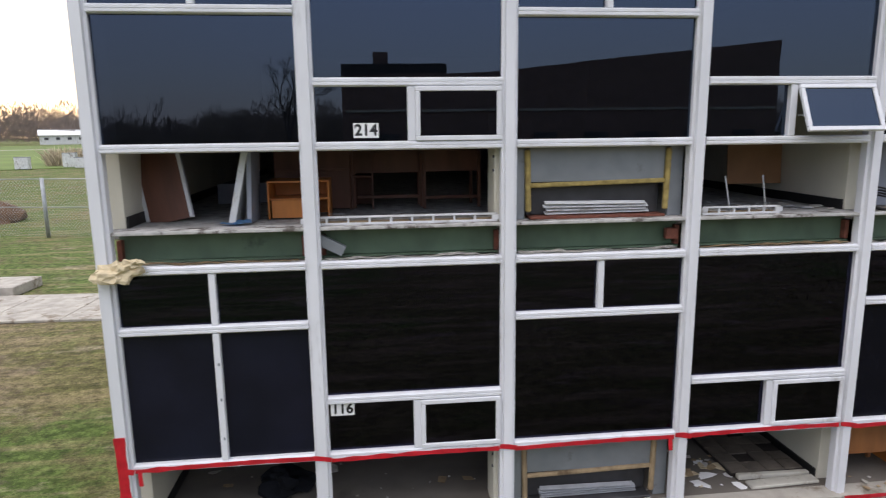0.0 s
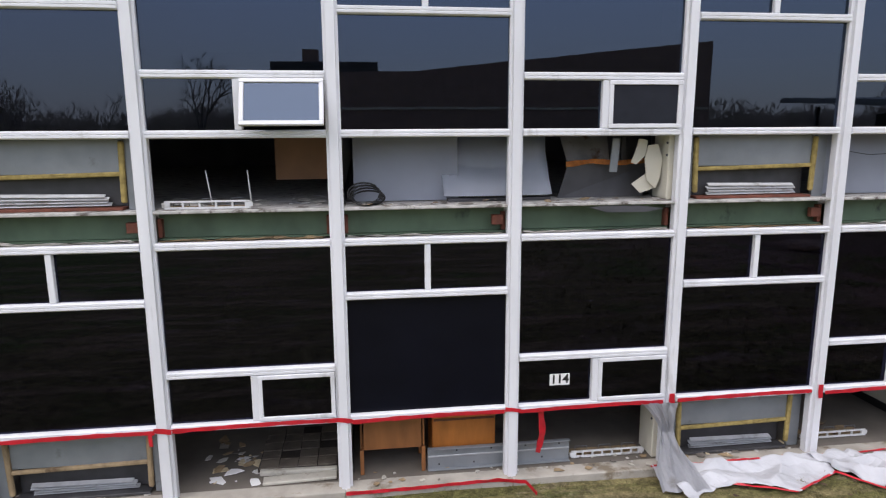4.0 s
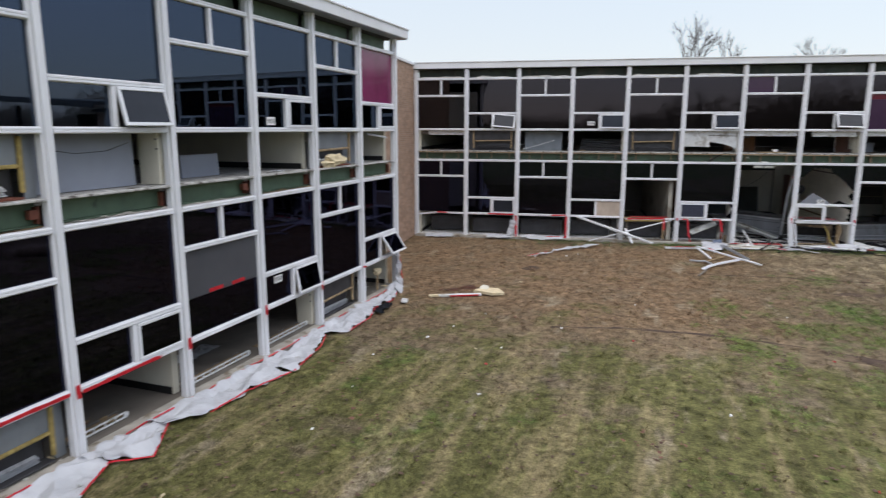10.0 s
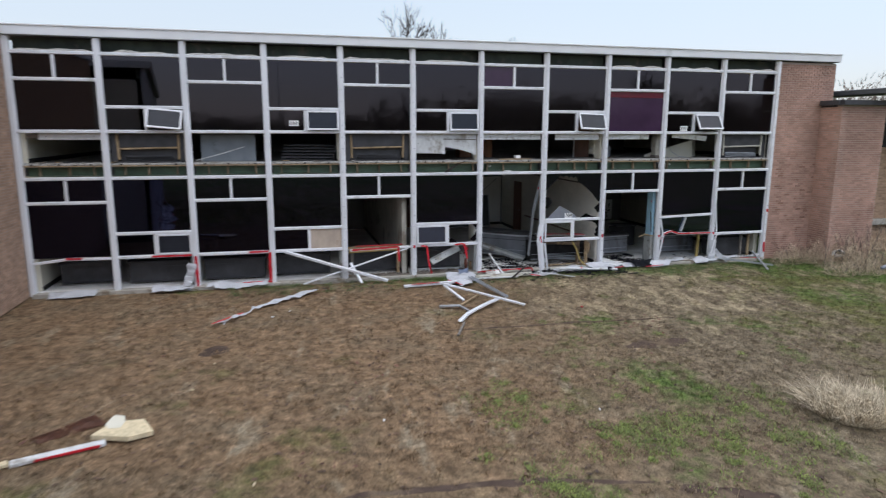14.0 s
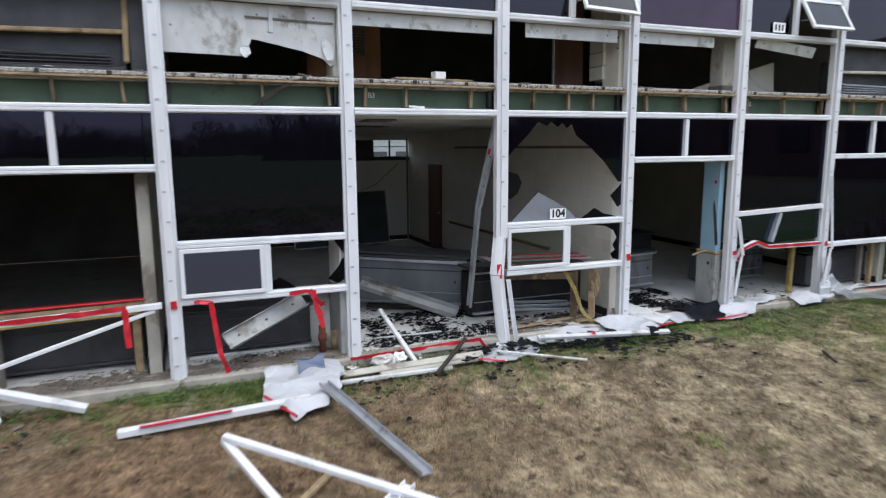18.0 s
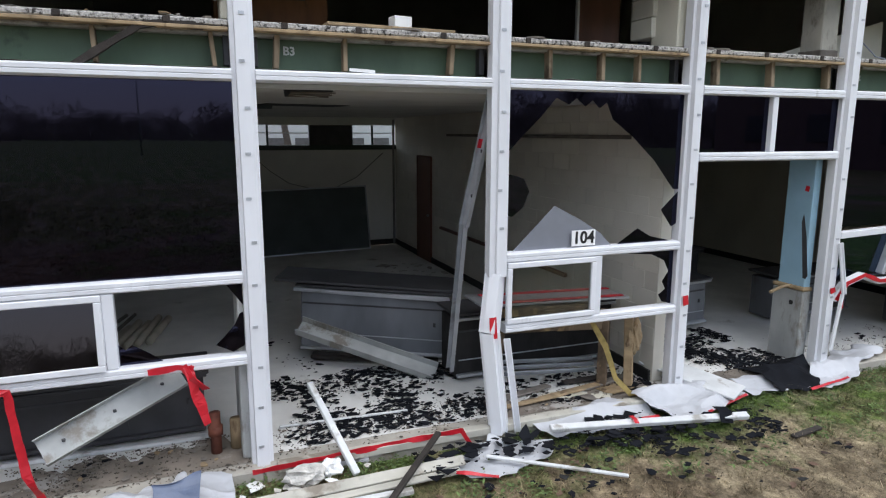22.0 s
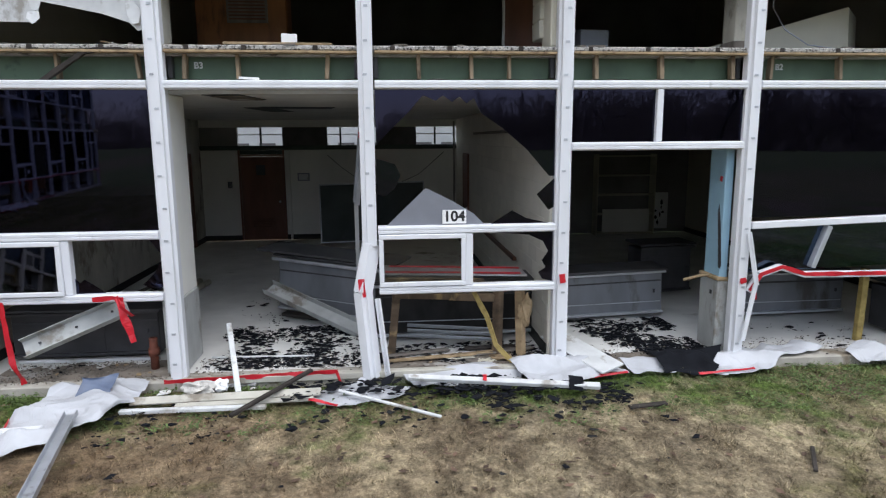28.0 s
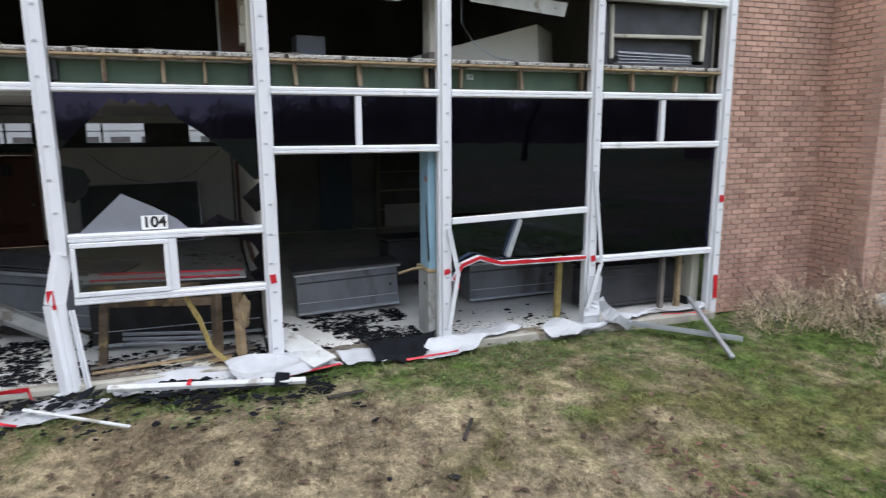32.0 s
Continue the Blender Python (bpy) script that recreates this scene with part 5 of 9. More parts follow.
def tangle(parent, name, count, rx, ry, h, mat, seed):
    """A bushy heap of short dead stems, thick near its middle, with loose ends that stick out."""
    rng = np.random.default_rng(seed)
    a, q = rng.uniform(0, 6.2832, count), np.sqrt(rng.random(count))
    bump = 0.55 + 0.45 * np.sin(3 * a + seed) * np.cos(2.3 * q * 3 + seed)
    x, y = rx * q * np.cos(a), ry * q * np.sin(a)
    z = h * bump * np.sqrt(1.02 - q * q) * rng.random(count) ** 0.8 * 0.85
    ln = rng.uniform(0.06, 0.30, count)
    d = np.stack([rng.normal(0, 0.75, count) + 0.5 * np.cos(a), rng.normal(0, 0.75, count) + 0.5 * np.sin(a), rng.normal(0.55, 0.5, count)], 1)
    d /= np.linalg.norm(d, axis=1)[:, None]
    t, w = rng.uniform(0, 6.2832, count), rng.uniform(0.003, 0.008, count)
    p = np.stack([x, y, z], 1)
    e = np.stack([np.cos(t) * w, np.sin(t) * w, 0 * w], 1)
    tip = p + d * ln[:, None]
    tip[:, 2] = np.maximum(0.01, tip[:, 2])
    v = np.stack([p - e, p + e, tip], 1)
    me = bpy.data.meshes.new(name)
    me.from_pydata(v.reshape(-1, 3).tolist(), [], np.arange(3 * count).reshape(-1, 3).tolist())
    me.materials.append(mat)
    return tagged(obj(name, me, parent), kind="stuff")


STRAW = material("dry_straw_stalks", (0.50, 0.42, 0.30), 0.9, 0.0, 0.35, 4, 0.0, island=0.4)
WEED = material("dead_brown_weeds", (0.46, 0.37, 0.26), 0.9, 0.0, 0.35, 4, 0.0, island=0.6)
blades(sh, "tuft", 900, 3.0, 2.0, 1.4, 3.4, STRAW, 4, 0.4, 0.05)
clump = thing("dry_grass_clump", pose(25.2, -14.15, -0.03), "pale dry ornamental grass clump on the lawn", "grass clump")
blades(clump, "tuft", 3000, 0.60, 0.60, 0.10, 0.42, STRAW, 9, 1.5, 0.004)
for i, (s, y, n, rx, ry, h) in enumerate(((24.0, -0.7, 1500, 0.9, 0.55, 0.65), (24.9, -1.5, 2000, 0.9, 0.7, 1.05), (25.7, -1.9, 2200, 0.9, 0.8, 1.35), (26.8, -2.3, 2400, 1.2, 0.9, 1.5), (28.2, -2.4, 2400, 1.5, 1.1, 1.45), (29.8, -2.2, 2200, 1.6, 1.2, 1.4), (31.6, -2.6, 2000, 1.7, 1.2, 1.5), (24.6, -2.6, 1400, 1.2, 0.6, 0.42), (27.6, -4.0, 1500, 1.8, 0.9, 0.5), (33.5, -3.4, 1800, 2.0, 1.4, 1.3))):
    g = thing("dead_weeds", WING_B @ pose(s, y, -0.04), "tangle of dead brown weeds by the brick wall", "weeds", "dead weeds by the brick")
    tangle(g, "tuft", int(n * 1.6), rx, ry, h * 1.5, WEED, 50 + i)
    r = random.Random(70 + i)
    bm = bmesh.new()
    for k in range(26):
        a = r.uniform(0, 6.28)
        p = Vector((rx * 0.8 * r.uniform(-1, 1), ry * 0.8 * r.uniform(-1, 1), 0))
        q = p + Vector((r.uniform(-0.5, 0.5), r.uniform(-0.5, 0.5), h * r.uniform(0.7, 1.3)))
        tube_into(bm, [p, p.lerp(q, 0.5) + Vector((0.05, 0.03, 0.05)), q], (0.006, 0.005, 0.003), 3)
    part("twig_tuft", bm, TWIG, g)

# ---- low block past the far wing ----
low = thing("low_block_roof", WING_B, "dark flat roof edge over the low brick block", "roof", "", "structure")
bx(low, "coping", (25.95, -0.9, 5.43), (2.1, 0.36, 0.16), DARKMETAL)
bx(low, "coping", (24.98, -0.5, 5.43), (0.3, 0.8, 0.16), DARKMETAL)
bx(low, "roof_deck", (25.95, 2.0, 5.35), (1.9, 5.4, 0.12), FELT, bev=0)
DARKROOF = material("grey_metal_roof", (0.10, 0.105, 0.11), 0.6, 0.2, 0.2, 2, 0.1)
far = thing("annex", WING_B @ pose(27.9, 1.6, 0), "ruined brick annex under a dark sloping roof", "building")
bx(far, "roof", (4.6, 0.8, 6.15), (12.5, 7.5, 0.18), DARKROOF, (0, -3.0, 0), 0.02)
bx(far, "fascia", (4.6, -3.0, 6.0), (12.5, 0.10, 0.22), DARKROOF, (0, -3.0, 0), 0.01)
# near-black backing stands in for the deep shade under the porch roof
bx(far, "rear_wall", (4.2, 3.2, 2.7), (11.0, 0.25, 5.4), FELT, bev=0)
PALEBRICK = material("pale_broken_brick", (0.36, 0.24, 0.16), 0.9, 0.0, 0.25, 5, 0.5)
rnd = random.Random(15)
for c in range(34):
    w = 1.0 + 0.9 * (1 - c / 34) + rnd.uniform(-0.2, 0.2)
    bx(far, "course", (0.0 + w / 2, -1.2 + rnd.uniform(-0.01, 0.01), 0.06 + 0.115 * c), (w, 0.28, 0.108), PALEBRICK, bev=0.008)
bx(far, "sill", (1.6, -1.35, 1.15), (5.4, 0.4, 0.22), CONC, bev=0.02)
bx(far, "column", (7.0, -2.4, 2.9), (0.25, 0.25, 5.8), DARKMETAL, bev=0.01)
bx(far, "hanging_beam", (2.5, -1.9, 4.1), (4.2, 0.16, 0.22), DARKMETAL, (0, 8, 0), 0.01)
rub = thing("rubble_heap", WING_B @ pose(31.5, -1.2, 0), "heap of broken grey masonry and soil", "rubble")
lump(rub, "mound", (1.0, 0.3, 0.0), (8.5, 4.2, 2.6), material("grey_rubble_soil", (0.20, 0.17, 0.14), 0.95, 0, 0.4, 2.5, 0.8), 5, rough=0.35)
rnd = random.Random(77)
for i in range(70):
    q, w = rnd.uniform(-1, 1), rnd.uniform(-1, 0.4)
    bx(rub, "block", (1.0 + 4.0 * q, 0.3 + 2.1 * w, 0.05 + 1.25 * math.sqrt(max(0.0, 1 - q * q - w * w))), (rnd.uniform(0.15, 0.5), rnd.uniform(0.1, 0.3), rnd.uniform(0.08, 0.2)), (CONC, GREYWOOD, PALEBRICK, WHITEMETAL)[i % 4], (rnd.uniform(-30, 30), rnd.uniform(-30, 30), rnd.uniform(0, 180)), 0.012)
pipe = thing("pale_pipe", WING_B @ pose(25.9, -2.9, 0.12, 0, 0, 12), "pale length of ducting lying in the weeds", "duct")
tube(pipe, "duct", [(-0.9, 0, 0.1), (0, 0.05, 0.22), (1.1, 0.0, 0.30)], 0.06, LIGHTGREY, 10)
sink = thing("broken_bowl", WING_B @ pose(25.1, -1.3, 0.35), "broken white enamel bowl in the weeds", "bowl")
lump(sink, "bowl", (0, 0, 0), (0.42, 0.3, 0.28), WHITEMETAL, 12, rough=0.25)
lump(sink, "hollow", (-0.05, -0.09, 0.06), (0.24, 0.16, 0.16), BLACK, 13, rough=0.2)
# ---- wing A: what stands in the stripped strips of both storeys ----
def at(wing, s, y, z, rz=0):
    return WINGS[wing][0] @ pose(s, y, z, 0, 0, rz)


def ventilator(wing, bay, z, frame_mat=YELLOW, panel=GREYMETAL, wide=1.56, worn=0):
    """A classroom unit ventilator seen from behind: sheet panel, insulated frame, louvre blades and side posts."""
    v = thing("unit_ventilator", at(wing, bay * BAY + BAY / 2, 0.13, z), "grey sheet-metal unit ventilator with %s strips and louvres" % ("yellow insulation" if frame_mat is YELLOW else "timber"), "ventilator", "unit ventilators")
    h = 0.79
    bx(v, "back_panel", (0, 0.05, h - 0.19), (wide, 0.02, 0.38), panel, bev=0.004)
    bx(v, "casing", (0, 0.30, 0.30), (wide, 0.24, 0.56), DARKMETAL, bev=0.01)
    bx(v, "recess", (0, 0.17, 0.22), (wide - 0.1, 0.02, 0.36), DARKMETAL, bev=0)
    bx(v, "rail", (0, 0.03, h - 0.40), (wide, 0.05, 0.05), frame_mat, (0, -1.2, 0), 0.012)
    for sx in (-1, 1):
        bx(v, "insulation_strip", (sx * (wide / 2 + 0.02), 0.02, h / 2 + 0.03), (0.06, 0.06, h - 0.10), frame_mat, (0, sx * 1.5, 0), 0.015)
        bx(v, "post", (sx * (wide / 2 + 0.13), 0.06, h / 2), (0.16, 0.05, h), panel, bev=0.006)
    for i in range(4):
        bx(v, "louvre", (0.02 - 0.01 * i, 0.10 - 0.012 * i, 0.06 + 0.036 * i), (1.22 - 0.05 * (i % 2), 0.06, 0.012), (WHITEMETAL, ALU_B, DARKMETAL)[worn], (28, 0.4 * (i - 1), 0), 0.003)
    bx(v, "sill_plate", (0, 0.08, 0.015), (wide, 0.2, 0.03), RUST if worn == 0 else DARKMETAL, bev=0.004)
    return v


def grille(wing, s, y, z, length, rot=(0, 0, 0), holes=9, mat=None):
    """A long white supply grille: a bar with a row of square openings and wire handles."""
    mat = mat or WHITEMETAL
    g = thing("supply_grille", WINGS[wing][0] @ pose(s, y, z, *rot), "long white enamelled air grille lying loose", "grille", "loose air grilles")
    bx(g, "rail", (0, 0, 0.012), (length, 0.03, 0.024), mat, bev=0.003)
    bx(g, "rail", (0, 0, 0.085), (length, 0.03, 0.022), mat, bev=0.003)
    for i in range(holes + 1):
        bx(g, "web", (-length / 2 + 0.02 + i * (length - 0.04) / holes, 0, 0.048), (0.022 if i not in (0, holes) else 0.09, 0.028, 0.055), mat, bev=0.003)
    bx(g, "backing", (0, 0.12, 0.01), (length, 0.2, 0.012), TANWOOD, bev=0.003)
    for i in range(3):
        x = -length / 3 + i * length / 3
        tube(g, "handle", [(x - 0.09, 0.1, 0.02), (x - 0.08, 0.1, 0.11), (x + 0.08, 0.1, 0.11), (x + 0.09, 0.1, 0.02)], 0.005, GREYMETAL, 5)
    return g


def cabinet(wing, s, y, z, w, d, h, mat, rz=0, label="", doors=2):
    c = thing("cabinet", at(wing, s, y, z, rz), label or "orange varnished wooden classroom cabinet", "cabinet", "wooden cabinets")
    t = 0.022
    bx(c, "side", (-w / 2 + t / 2, 0, h / 2), (t, d, h), mat, bev=0.003)
    bx(c, "side", (w / 2 - t / 2, 0, h / 2), (t, d, h), mat, bev=0.003)
    bx(c, "top", (0, 0, h - t / 2), (w - 2 * t - 0.002, d, t), mat, bev=0.003)
    bx(c, "shelf", (0, 0, h * 0.52), (w - 2 * t - 0.002, d - 0.03, t), mat, bev=0.002)
    bx(c, "back", (0, d / 2 - 0.008, h / 2), (w - 2 * t - 0.002, 0.012, h - t - 0.002), mat, bev=0)
    if doors == 3:
        leaf = bx(c, "front", (0, -d / 2 - 0.012, h * 0.49), (w * 0.97, 0.02, h * 0.93), mat, bev=0.004)
        bx(leaf, "rail", (0, -0.014, h * 0.12), (w * 0.95, 0.012, 0.03), DARKWOOD, bev=0.003)
    elif doors:
        leaf = bx(c, "door", (-w * 0.12, -d / 2 - 0.012, h * 0.27), (w * 0.62, 0.02, h * 0.46), mat, bev=0.004)
        bx(leaf, "handle", (w * 0.24, -0.018, h * 0.05), (0.02, 0.018, 0.09), DARKMETAL, bev=0.004)
    return c


def desk(wing, s, y, z, w, h, mat, rz=0, label="red-brown wooden table with slim legs"):
    d = thing("table", at(wing, s, y, z, rz), label, "table", "classroom tables")
    bx(d, "tabletop", (0, 0, h - 0.015), (w, 0.55, 0.03), mat, bev=0.004)
    bx(d, "apron", (0, -0.22, h - 0.16), (w - 0.08, 0.02, 0.26), mat, bev=0.003)
    for sx in (-1, 1):
        for sy in (-1, 1):
            bx(d, "leg", (sx * (w / 2 - 0.04), sy * 0.24, h / 2 - 0.02), (0.04, 0.04, h - 0.04), mat, bev=0.004)
    bx(d, "stretcher", (0, -0.24, 0.14), (w - 0.12, 0.025, 0.04), mat, bev=0.003)
    return d


def panel(wing, name, s, y, z, w, h, mat, rot, label, category, thick=0.03, edge=None):
    """A loose board that leans or stands; z is its foot."""
    p = thing(name, WINGS[wing][0] @ pose(s, y, z, 0, 0, rot[2]), label, category)
    b = bx(p, "sheet", (0, 0, 0), (w, thick, h), mat, bev=0.003)
    b.matrix_basis = pose(0, 0, 0, rot[0], rot[1], 0) @ pose(0, 0, h / 2)
    if name == "metal_sheet":
        e = bx(p, "folded_lip", (0, 0, 0), (w, 0.03, 0.012), mat, bev=0.003)
        e.matrix_basis = pose(0, 0, 0, rot[0], rot[1], 0) @ pose(0, -0.012, h + 0.007)
    if edge:
        for sx in (-1, 1):
            e = bx(p, "edging", (0, 0, 0), (0.04, thick + 0.012, h), edge, bev=0.004)
            e.matrix_basis = pose(0, 0, 0, rot[0], rot[1], 0) @ pose(sx * (w / 2 + 0.021), 0, h / 2)
    return p


def scatter(wing, name, s0, s1, y0, y1, z, count, mats, seed, label, category, big=0.16, group=""):
    """Broken scraps that lie on a floor, each its own piece."""
    r = random.Random(seed)
    root = thing(name, WINGS[wing][0] @ pose((s0 + s1) / 2, (y0 + y1) / 2, z), label, category, group)
    for i in range(count):
        k = r.random() ** 2
        shard(root, "scrap", (r.uniform(s0 - s1, s1 - s0) / 2, r.uniform(y0 - y1, y1 - y0) / 2, 0.002 + 0.006 * (i % 4)), (0.04 + big * k, 0.03 + 0.7 * big * k, 1), mats[i % len(mats)], (r.uniform(-8, 8), r.uniform(-8, 8), r.uniform(0, 360)), seed * 100 + i, thick=r.uniform(0.003, 0.010) if category != "shards" else 0.004)
    return root


F2 = Z_SLAB + 0.002
# column stubs beside every second mullion
for wing, (m, bays) in WINGS.items():
    for k in range(2, bays + 1, 2):
        for storey, z0, z1 in ((1, 0.085, Z_K - 0.07), (2, F2, Z_T - 0.05)):
            if wing == "b" and k == 10 or (wing, storey, k) in ALONG:
                continue
            c = thing("column_casing", at(wing, k * BAY - 0.02, 0, z0), "cream painted column casing with chipped edges", "column", "column casings")
            deep = 0.64 if (wing, storey, k) == ("b", 1, 6) else 0.40
            bx(c, "casing", (-0.03, 0.12 + deep / 2, (z1 - z0) / 2), (0.16, deep, z1 - z0), CREAM if not (wing == "b" and storey == 1) else WHITEWALL, bev=0.012)
            if wing == "b" and storey == 1:
                bx(c, "plinth", (-0.03, 0.09 + deep / 2, 0.42), (0.20, deep + 0.04, 0.84), DULLENAMEL, bev=0.012)
            for zz in (0.55, 0.70):
                bx(c, "bolt", (-0.115, 0.15, zz), (0.02, 0.03, 0.03), DARKMETAL, bev=0.004)

# bay 0, upper: leaning doors, white panels, wooden cabinet
panel("a", "loose_door", 0.46, 0.75, F2, 0.46, 0.86, DARKWOOD, (-9, -12, -6), "dark red-brown door leaf leaning with white edges", "door", 0.04, WHITEMETAL)
panel("a", "white_partition_board", 1.22, 0.55, F2, 0.07, 0.80, WHITEMETAL, (-6, 12, 0), "white painted panel on edge, leaning", "panel", 0.5)
panel("a", "white_partition_board", 1.40, 0.62, F2, 0.05, 0.82, LIGHTGREY, (-4, 2, 0), "white painted panel on edge, upright", "panel", 0.55)
cabinet("a", 1.90, 0.95, F2, 0.70, 0.5, 0.44, WOOD)
cabinet("a", 2.0, 1.75, F2, 0.95, 0.5, 0.84, DARKWOOD, 0, "dark red-brown wooden cupboard", 3)
panel("a", "white_partition_board", 0.95, 2.6, F2, 0.75, 0.28, LIGHTGREY, (-8, 0, 8), "low white carton tray on the floor", "carton", 0.06)
tarp = thing("blue_rag", at("a", 1.22, 0.30, F2), "crumpled blue plastic rag on the slab", "rag")
crumpled(tarp, "cloth", [(-0.12, 0, 0), (0.05, 0.02, 0), (0.2, 0.05, 0)], 0.14, material("blue_plastic", (0.10, 0.22, 0.40), 0.4, 0, 0.2, 5, 0.1), 21, 0.08, 0.03)
hung = thing("insulation_scrap", at("a", 0.10, -0.10, Z_K + 0.02), "torn cream insulation hanging off the transom", "insulation")
lump(hung, "wad", (0.06, -0.03, -0.02), (0.36, 0.20, 0.20), FOAM, 31, rough=0.9)
lump(hung, "torn_end", (0.22, -0.02, 0.08), (0.18, 0.12, 0.10), FOAM, 37, rough=0.9)
# bay 1, upper
desk("a", 2.95, 1.9, F2, 0.95, 0.74, DARKWOOD)
desk("a", 3.75, 1.7, F2, 0.80, 0.76, DARKWOOD, 4)
cabinet("a", 2.62, 1.75, F2, 0.28, 0.5, 0.80, DARKWOOD, 0, "narrow red-brown wooden cupboard, open", 0)
grille("a", 3.05, 0.10, F2, 2.1, (0, 0, -0.5))
bkt = thing("metal_bracket", at("a", 2.28, 0.10, Z_K + 0.07), "bent grey steel bracket hanging by the beam", "bracket")
bx(bkt, "arm", (0, 0, 0.13), (0.32, 0.08, 0.12), GREYMETAL, (0, 28, 0), 0.006)
# bay 2, upper and lower; bay 6; bay 10
ventilator("a", 2, F2)
ventilator("a", 6, F2)
ventilator("a", 10, F2, TANWOOD)
ventilator("a", 2, 0.09, TANWOOD, worn=1)
ventilator("a", 6, 0.09, YELLOW, worn=1)
ventilator("a", 10, 0.09, TANWOOD, DARKMETAL, worn=1)
wad = thing("insulation_scrap", at("a", 10 * BAY + 0.85, 0.02, F2), "wad of pale yellow insulation on the slab", "insulation")
lump(wad, "wad", (0, 0, 0.13), (0.75, 0.28, 0.26), FOAM, 6, rough=0.7)
# bay 3, upper
panel("a", "hardboard_sheet", 7.95, 1.5, F2 + 0.22, 0.80, 0.62, HARDBOARD, (-4, 0, 0), "tan hardboard sheet standing on the slab", "board", 0.02)
grille("a", 6.95, 0.12, F2, 0.95, (0, 0, 0), 5)
scatter("a", "broken_ceiling_scraps", 6.5, 8.2, 0.2, 1.2, F2, 24, (WHITEMETAL, GREYMETAL, WOOL), 31, "grey scraps of duct and ceiling on the slab", "scraps", 0.4)
for i, (x, l) in enumerate(((6.95, -8), (7.4, -5))):
    rod = thing("white_rod", at("a", x, 0.35, F2), "thin white rod standing askew", "rod", "white rods")
    tube(rod, "rod", [(0, 0, 0), (math.sin(radians(l)) * 0.45, 0.05, 0.42)], 0.009, WHITEMETAL, 6)
# bay 4 and 5, upper
panel("a", "metal_sheet", 9.25, 0.55, F2 + 0.005, 1.30, 0.84, LIGHTGREY, (-3, 0, 0), "light grey office panel standing behind the glazing line", "panel", 0.05)
curl = thing("curled_sheet", at("a", 10.4, 0.30, F2), "creased pale blue-grey sheet of plastic laminate", "sheet")
bm = bmesh.new()
prev = None
for i in range(15):
    u = i / 14
    crease = 0.36 + 0.16 * (2 * u - 0.9) ** 2
    flare = 0.30 + 0.05 * math.sin(3.1 * u)
    col = [bm.verts.new((-0.70 + 1.37 * u, y, z)) for y, z in ((0.42, 0.84), (0.40, crease + 0.05), (0.37, crease), (0.32 - flare * 0.4, 0.26), (0.34 - flare, 0.07))]
    if prev:
        for j in range(4):
            bm.faces.new((prev[j], col[j], col[j + 1], prev[j + 1]))
    prev = col
bmesh.ops.solidify(bm, geom=bm.faces[:], thickness=0.006)
part("sheet", bm, material("pale_blue_laminate", (0.66, 0.70, 0.77), 0.45, 0, 0.06, 2, 0.03), curl, smooth=True)
bx(curl, "foot_strip", (0, 0.10, 0.02), (1.3, 0.12, 0.04), DARKMETAL, bev=0.004)
coil = thing("cable_coil", at("a", 8.72, 0.16, F2), "coil of black cable on the slab", "cable")
for i in range(4):
    tube(coil, "loop", [(0.19 * math.cos(a / 16 * 6.2832) + 0.02 * i, 0.03 * i + 0.09 * math.sin(a / 16 * 6.2832), 0.14 - 0.02 * i + (0.12 - 0.015 * i) * math.sin(a / 16 * 6.2832)) for a in range(17)], 0.012, BLACK, 5)
scatter("a", "floor_scraps", 8.6, 12.4, 0.0, 0.35, F2, 36, (TANWOOD, WOOL, GREYWOOD), 33, "paint flakes and splinters on the slab edge", "scraps", 0.2)
bent = thing("bent_duct", at("a", 11.75, 0.55, F2), "crushed dark grey duct with rusty torn edge", "duct")
bm = bmesh.new()
vs = [bm.verts.new(v) for v in ((-0.55, 0, 0), (0.62, 0.05, 0), (0.85, 0.15, 0.45), (-0.42, 0.0, 0.42), (-0.55, 0.3, 0.80), (0.75, 0.35, 0.78))]
bm.faces.new([vs[i] for i in (0, 1, 2, 3)])
bmesh.ops.delete(bm, geom=[vs[4], vs[5]], context="VERTS")
bmesh.ops.solidify(bm, geom=bm.faces[:], thickness=0.012)
part("casing", bm, material("scorched_grey_metal", (0.075, 0.075, 0.08), 0.6, 0.2, 0.2, 3, 0.1), bent)
bm = bmesh.new()
vs = [bm.verts.new(v) for v in ((-0.42, 0.0, 0.425), (0.16, 0.06, 0.445), (0.22, 0.34, 0.80), (-0.46, 0.30, 0.83))]
bm.faces.new(vs)
bmesh.ops.solidify(bm, geom=bm.faces[:], thickness=0.012)
part("stained_lid", bm, material("stained_pale_metal", (0.50, 0.49, 0.47), 0.6, 0.1, 0.25, 3, 0.1, 40, (0.22, 0.13, 0.07), 0.55), bent)
bx(bent, "strap", (0.36, 0.10, 0.60), (0.07, 0.02, 0.46), DARKMETAL, (0, -3, 0), 0.003)
bx(bent, "side_plate", (0.62, 0.25, 0.40), (0.42, 0.02, 0.80), DARKMETAL, (0, 0, 14), 0.003)
strip(bent, "torn_edge", [(-0.45, -0.02, 0.43), (-0.1, -0.03, 0.47), (0.25, 0.0, 0.44), (0.8, 0.1, 0.47)], 0.07, material("orange_rust", (0.38, 0.13, 0.03), 0.9, 0, 0.4, 12, 0.4), "rusty orange torn edge", 0.02, seed=3)
flap = thing("hanging_flap", at("a", 11.85, 0.0, F2 - 0.06), "dark strip of sheet metal hanging over the beam", "flap")
shard(flap, "flap", (0.0, -0.03, -0.02), (1.15, 0.14, 1), DARKMETAL, (82, 1, 0), 71)
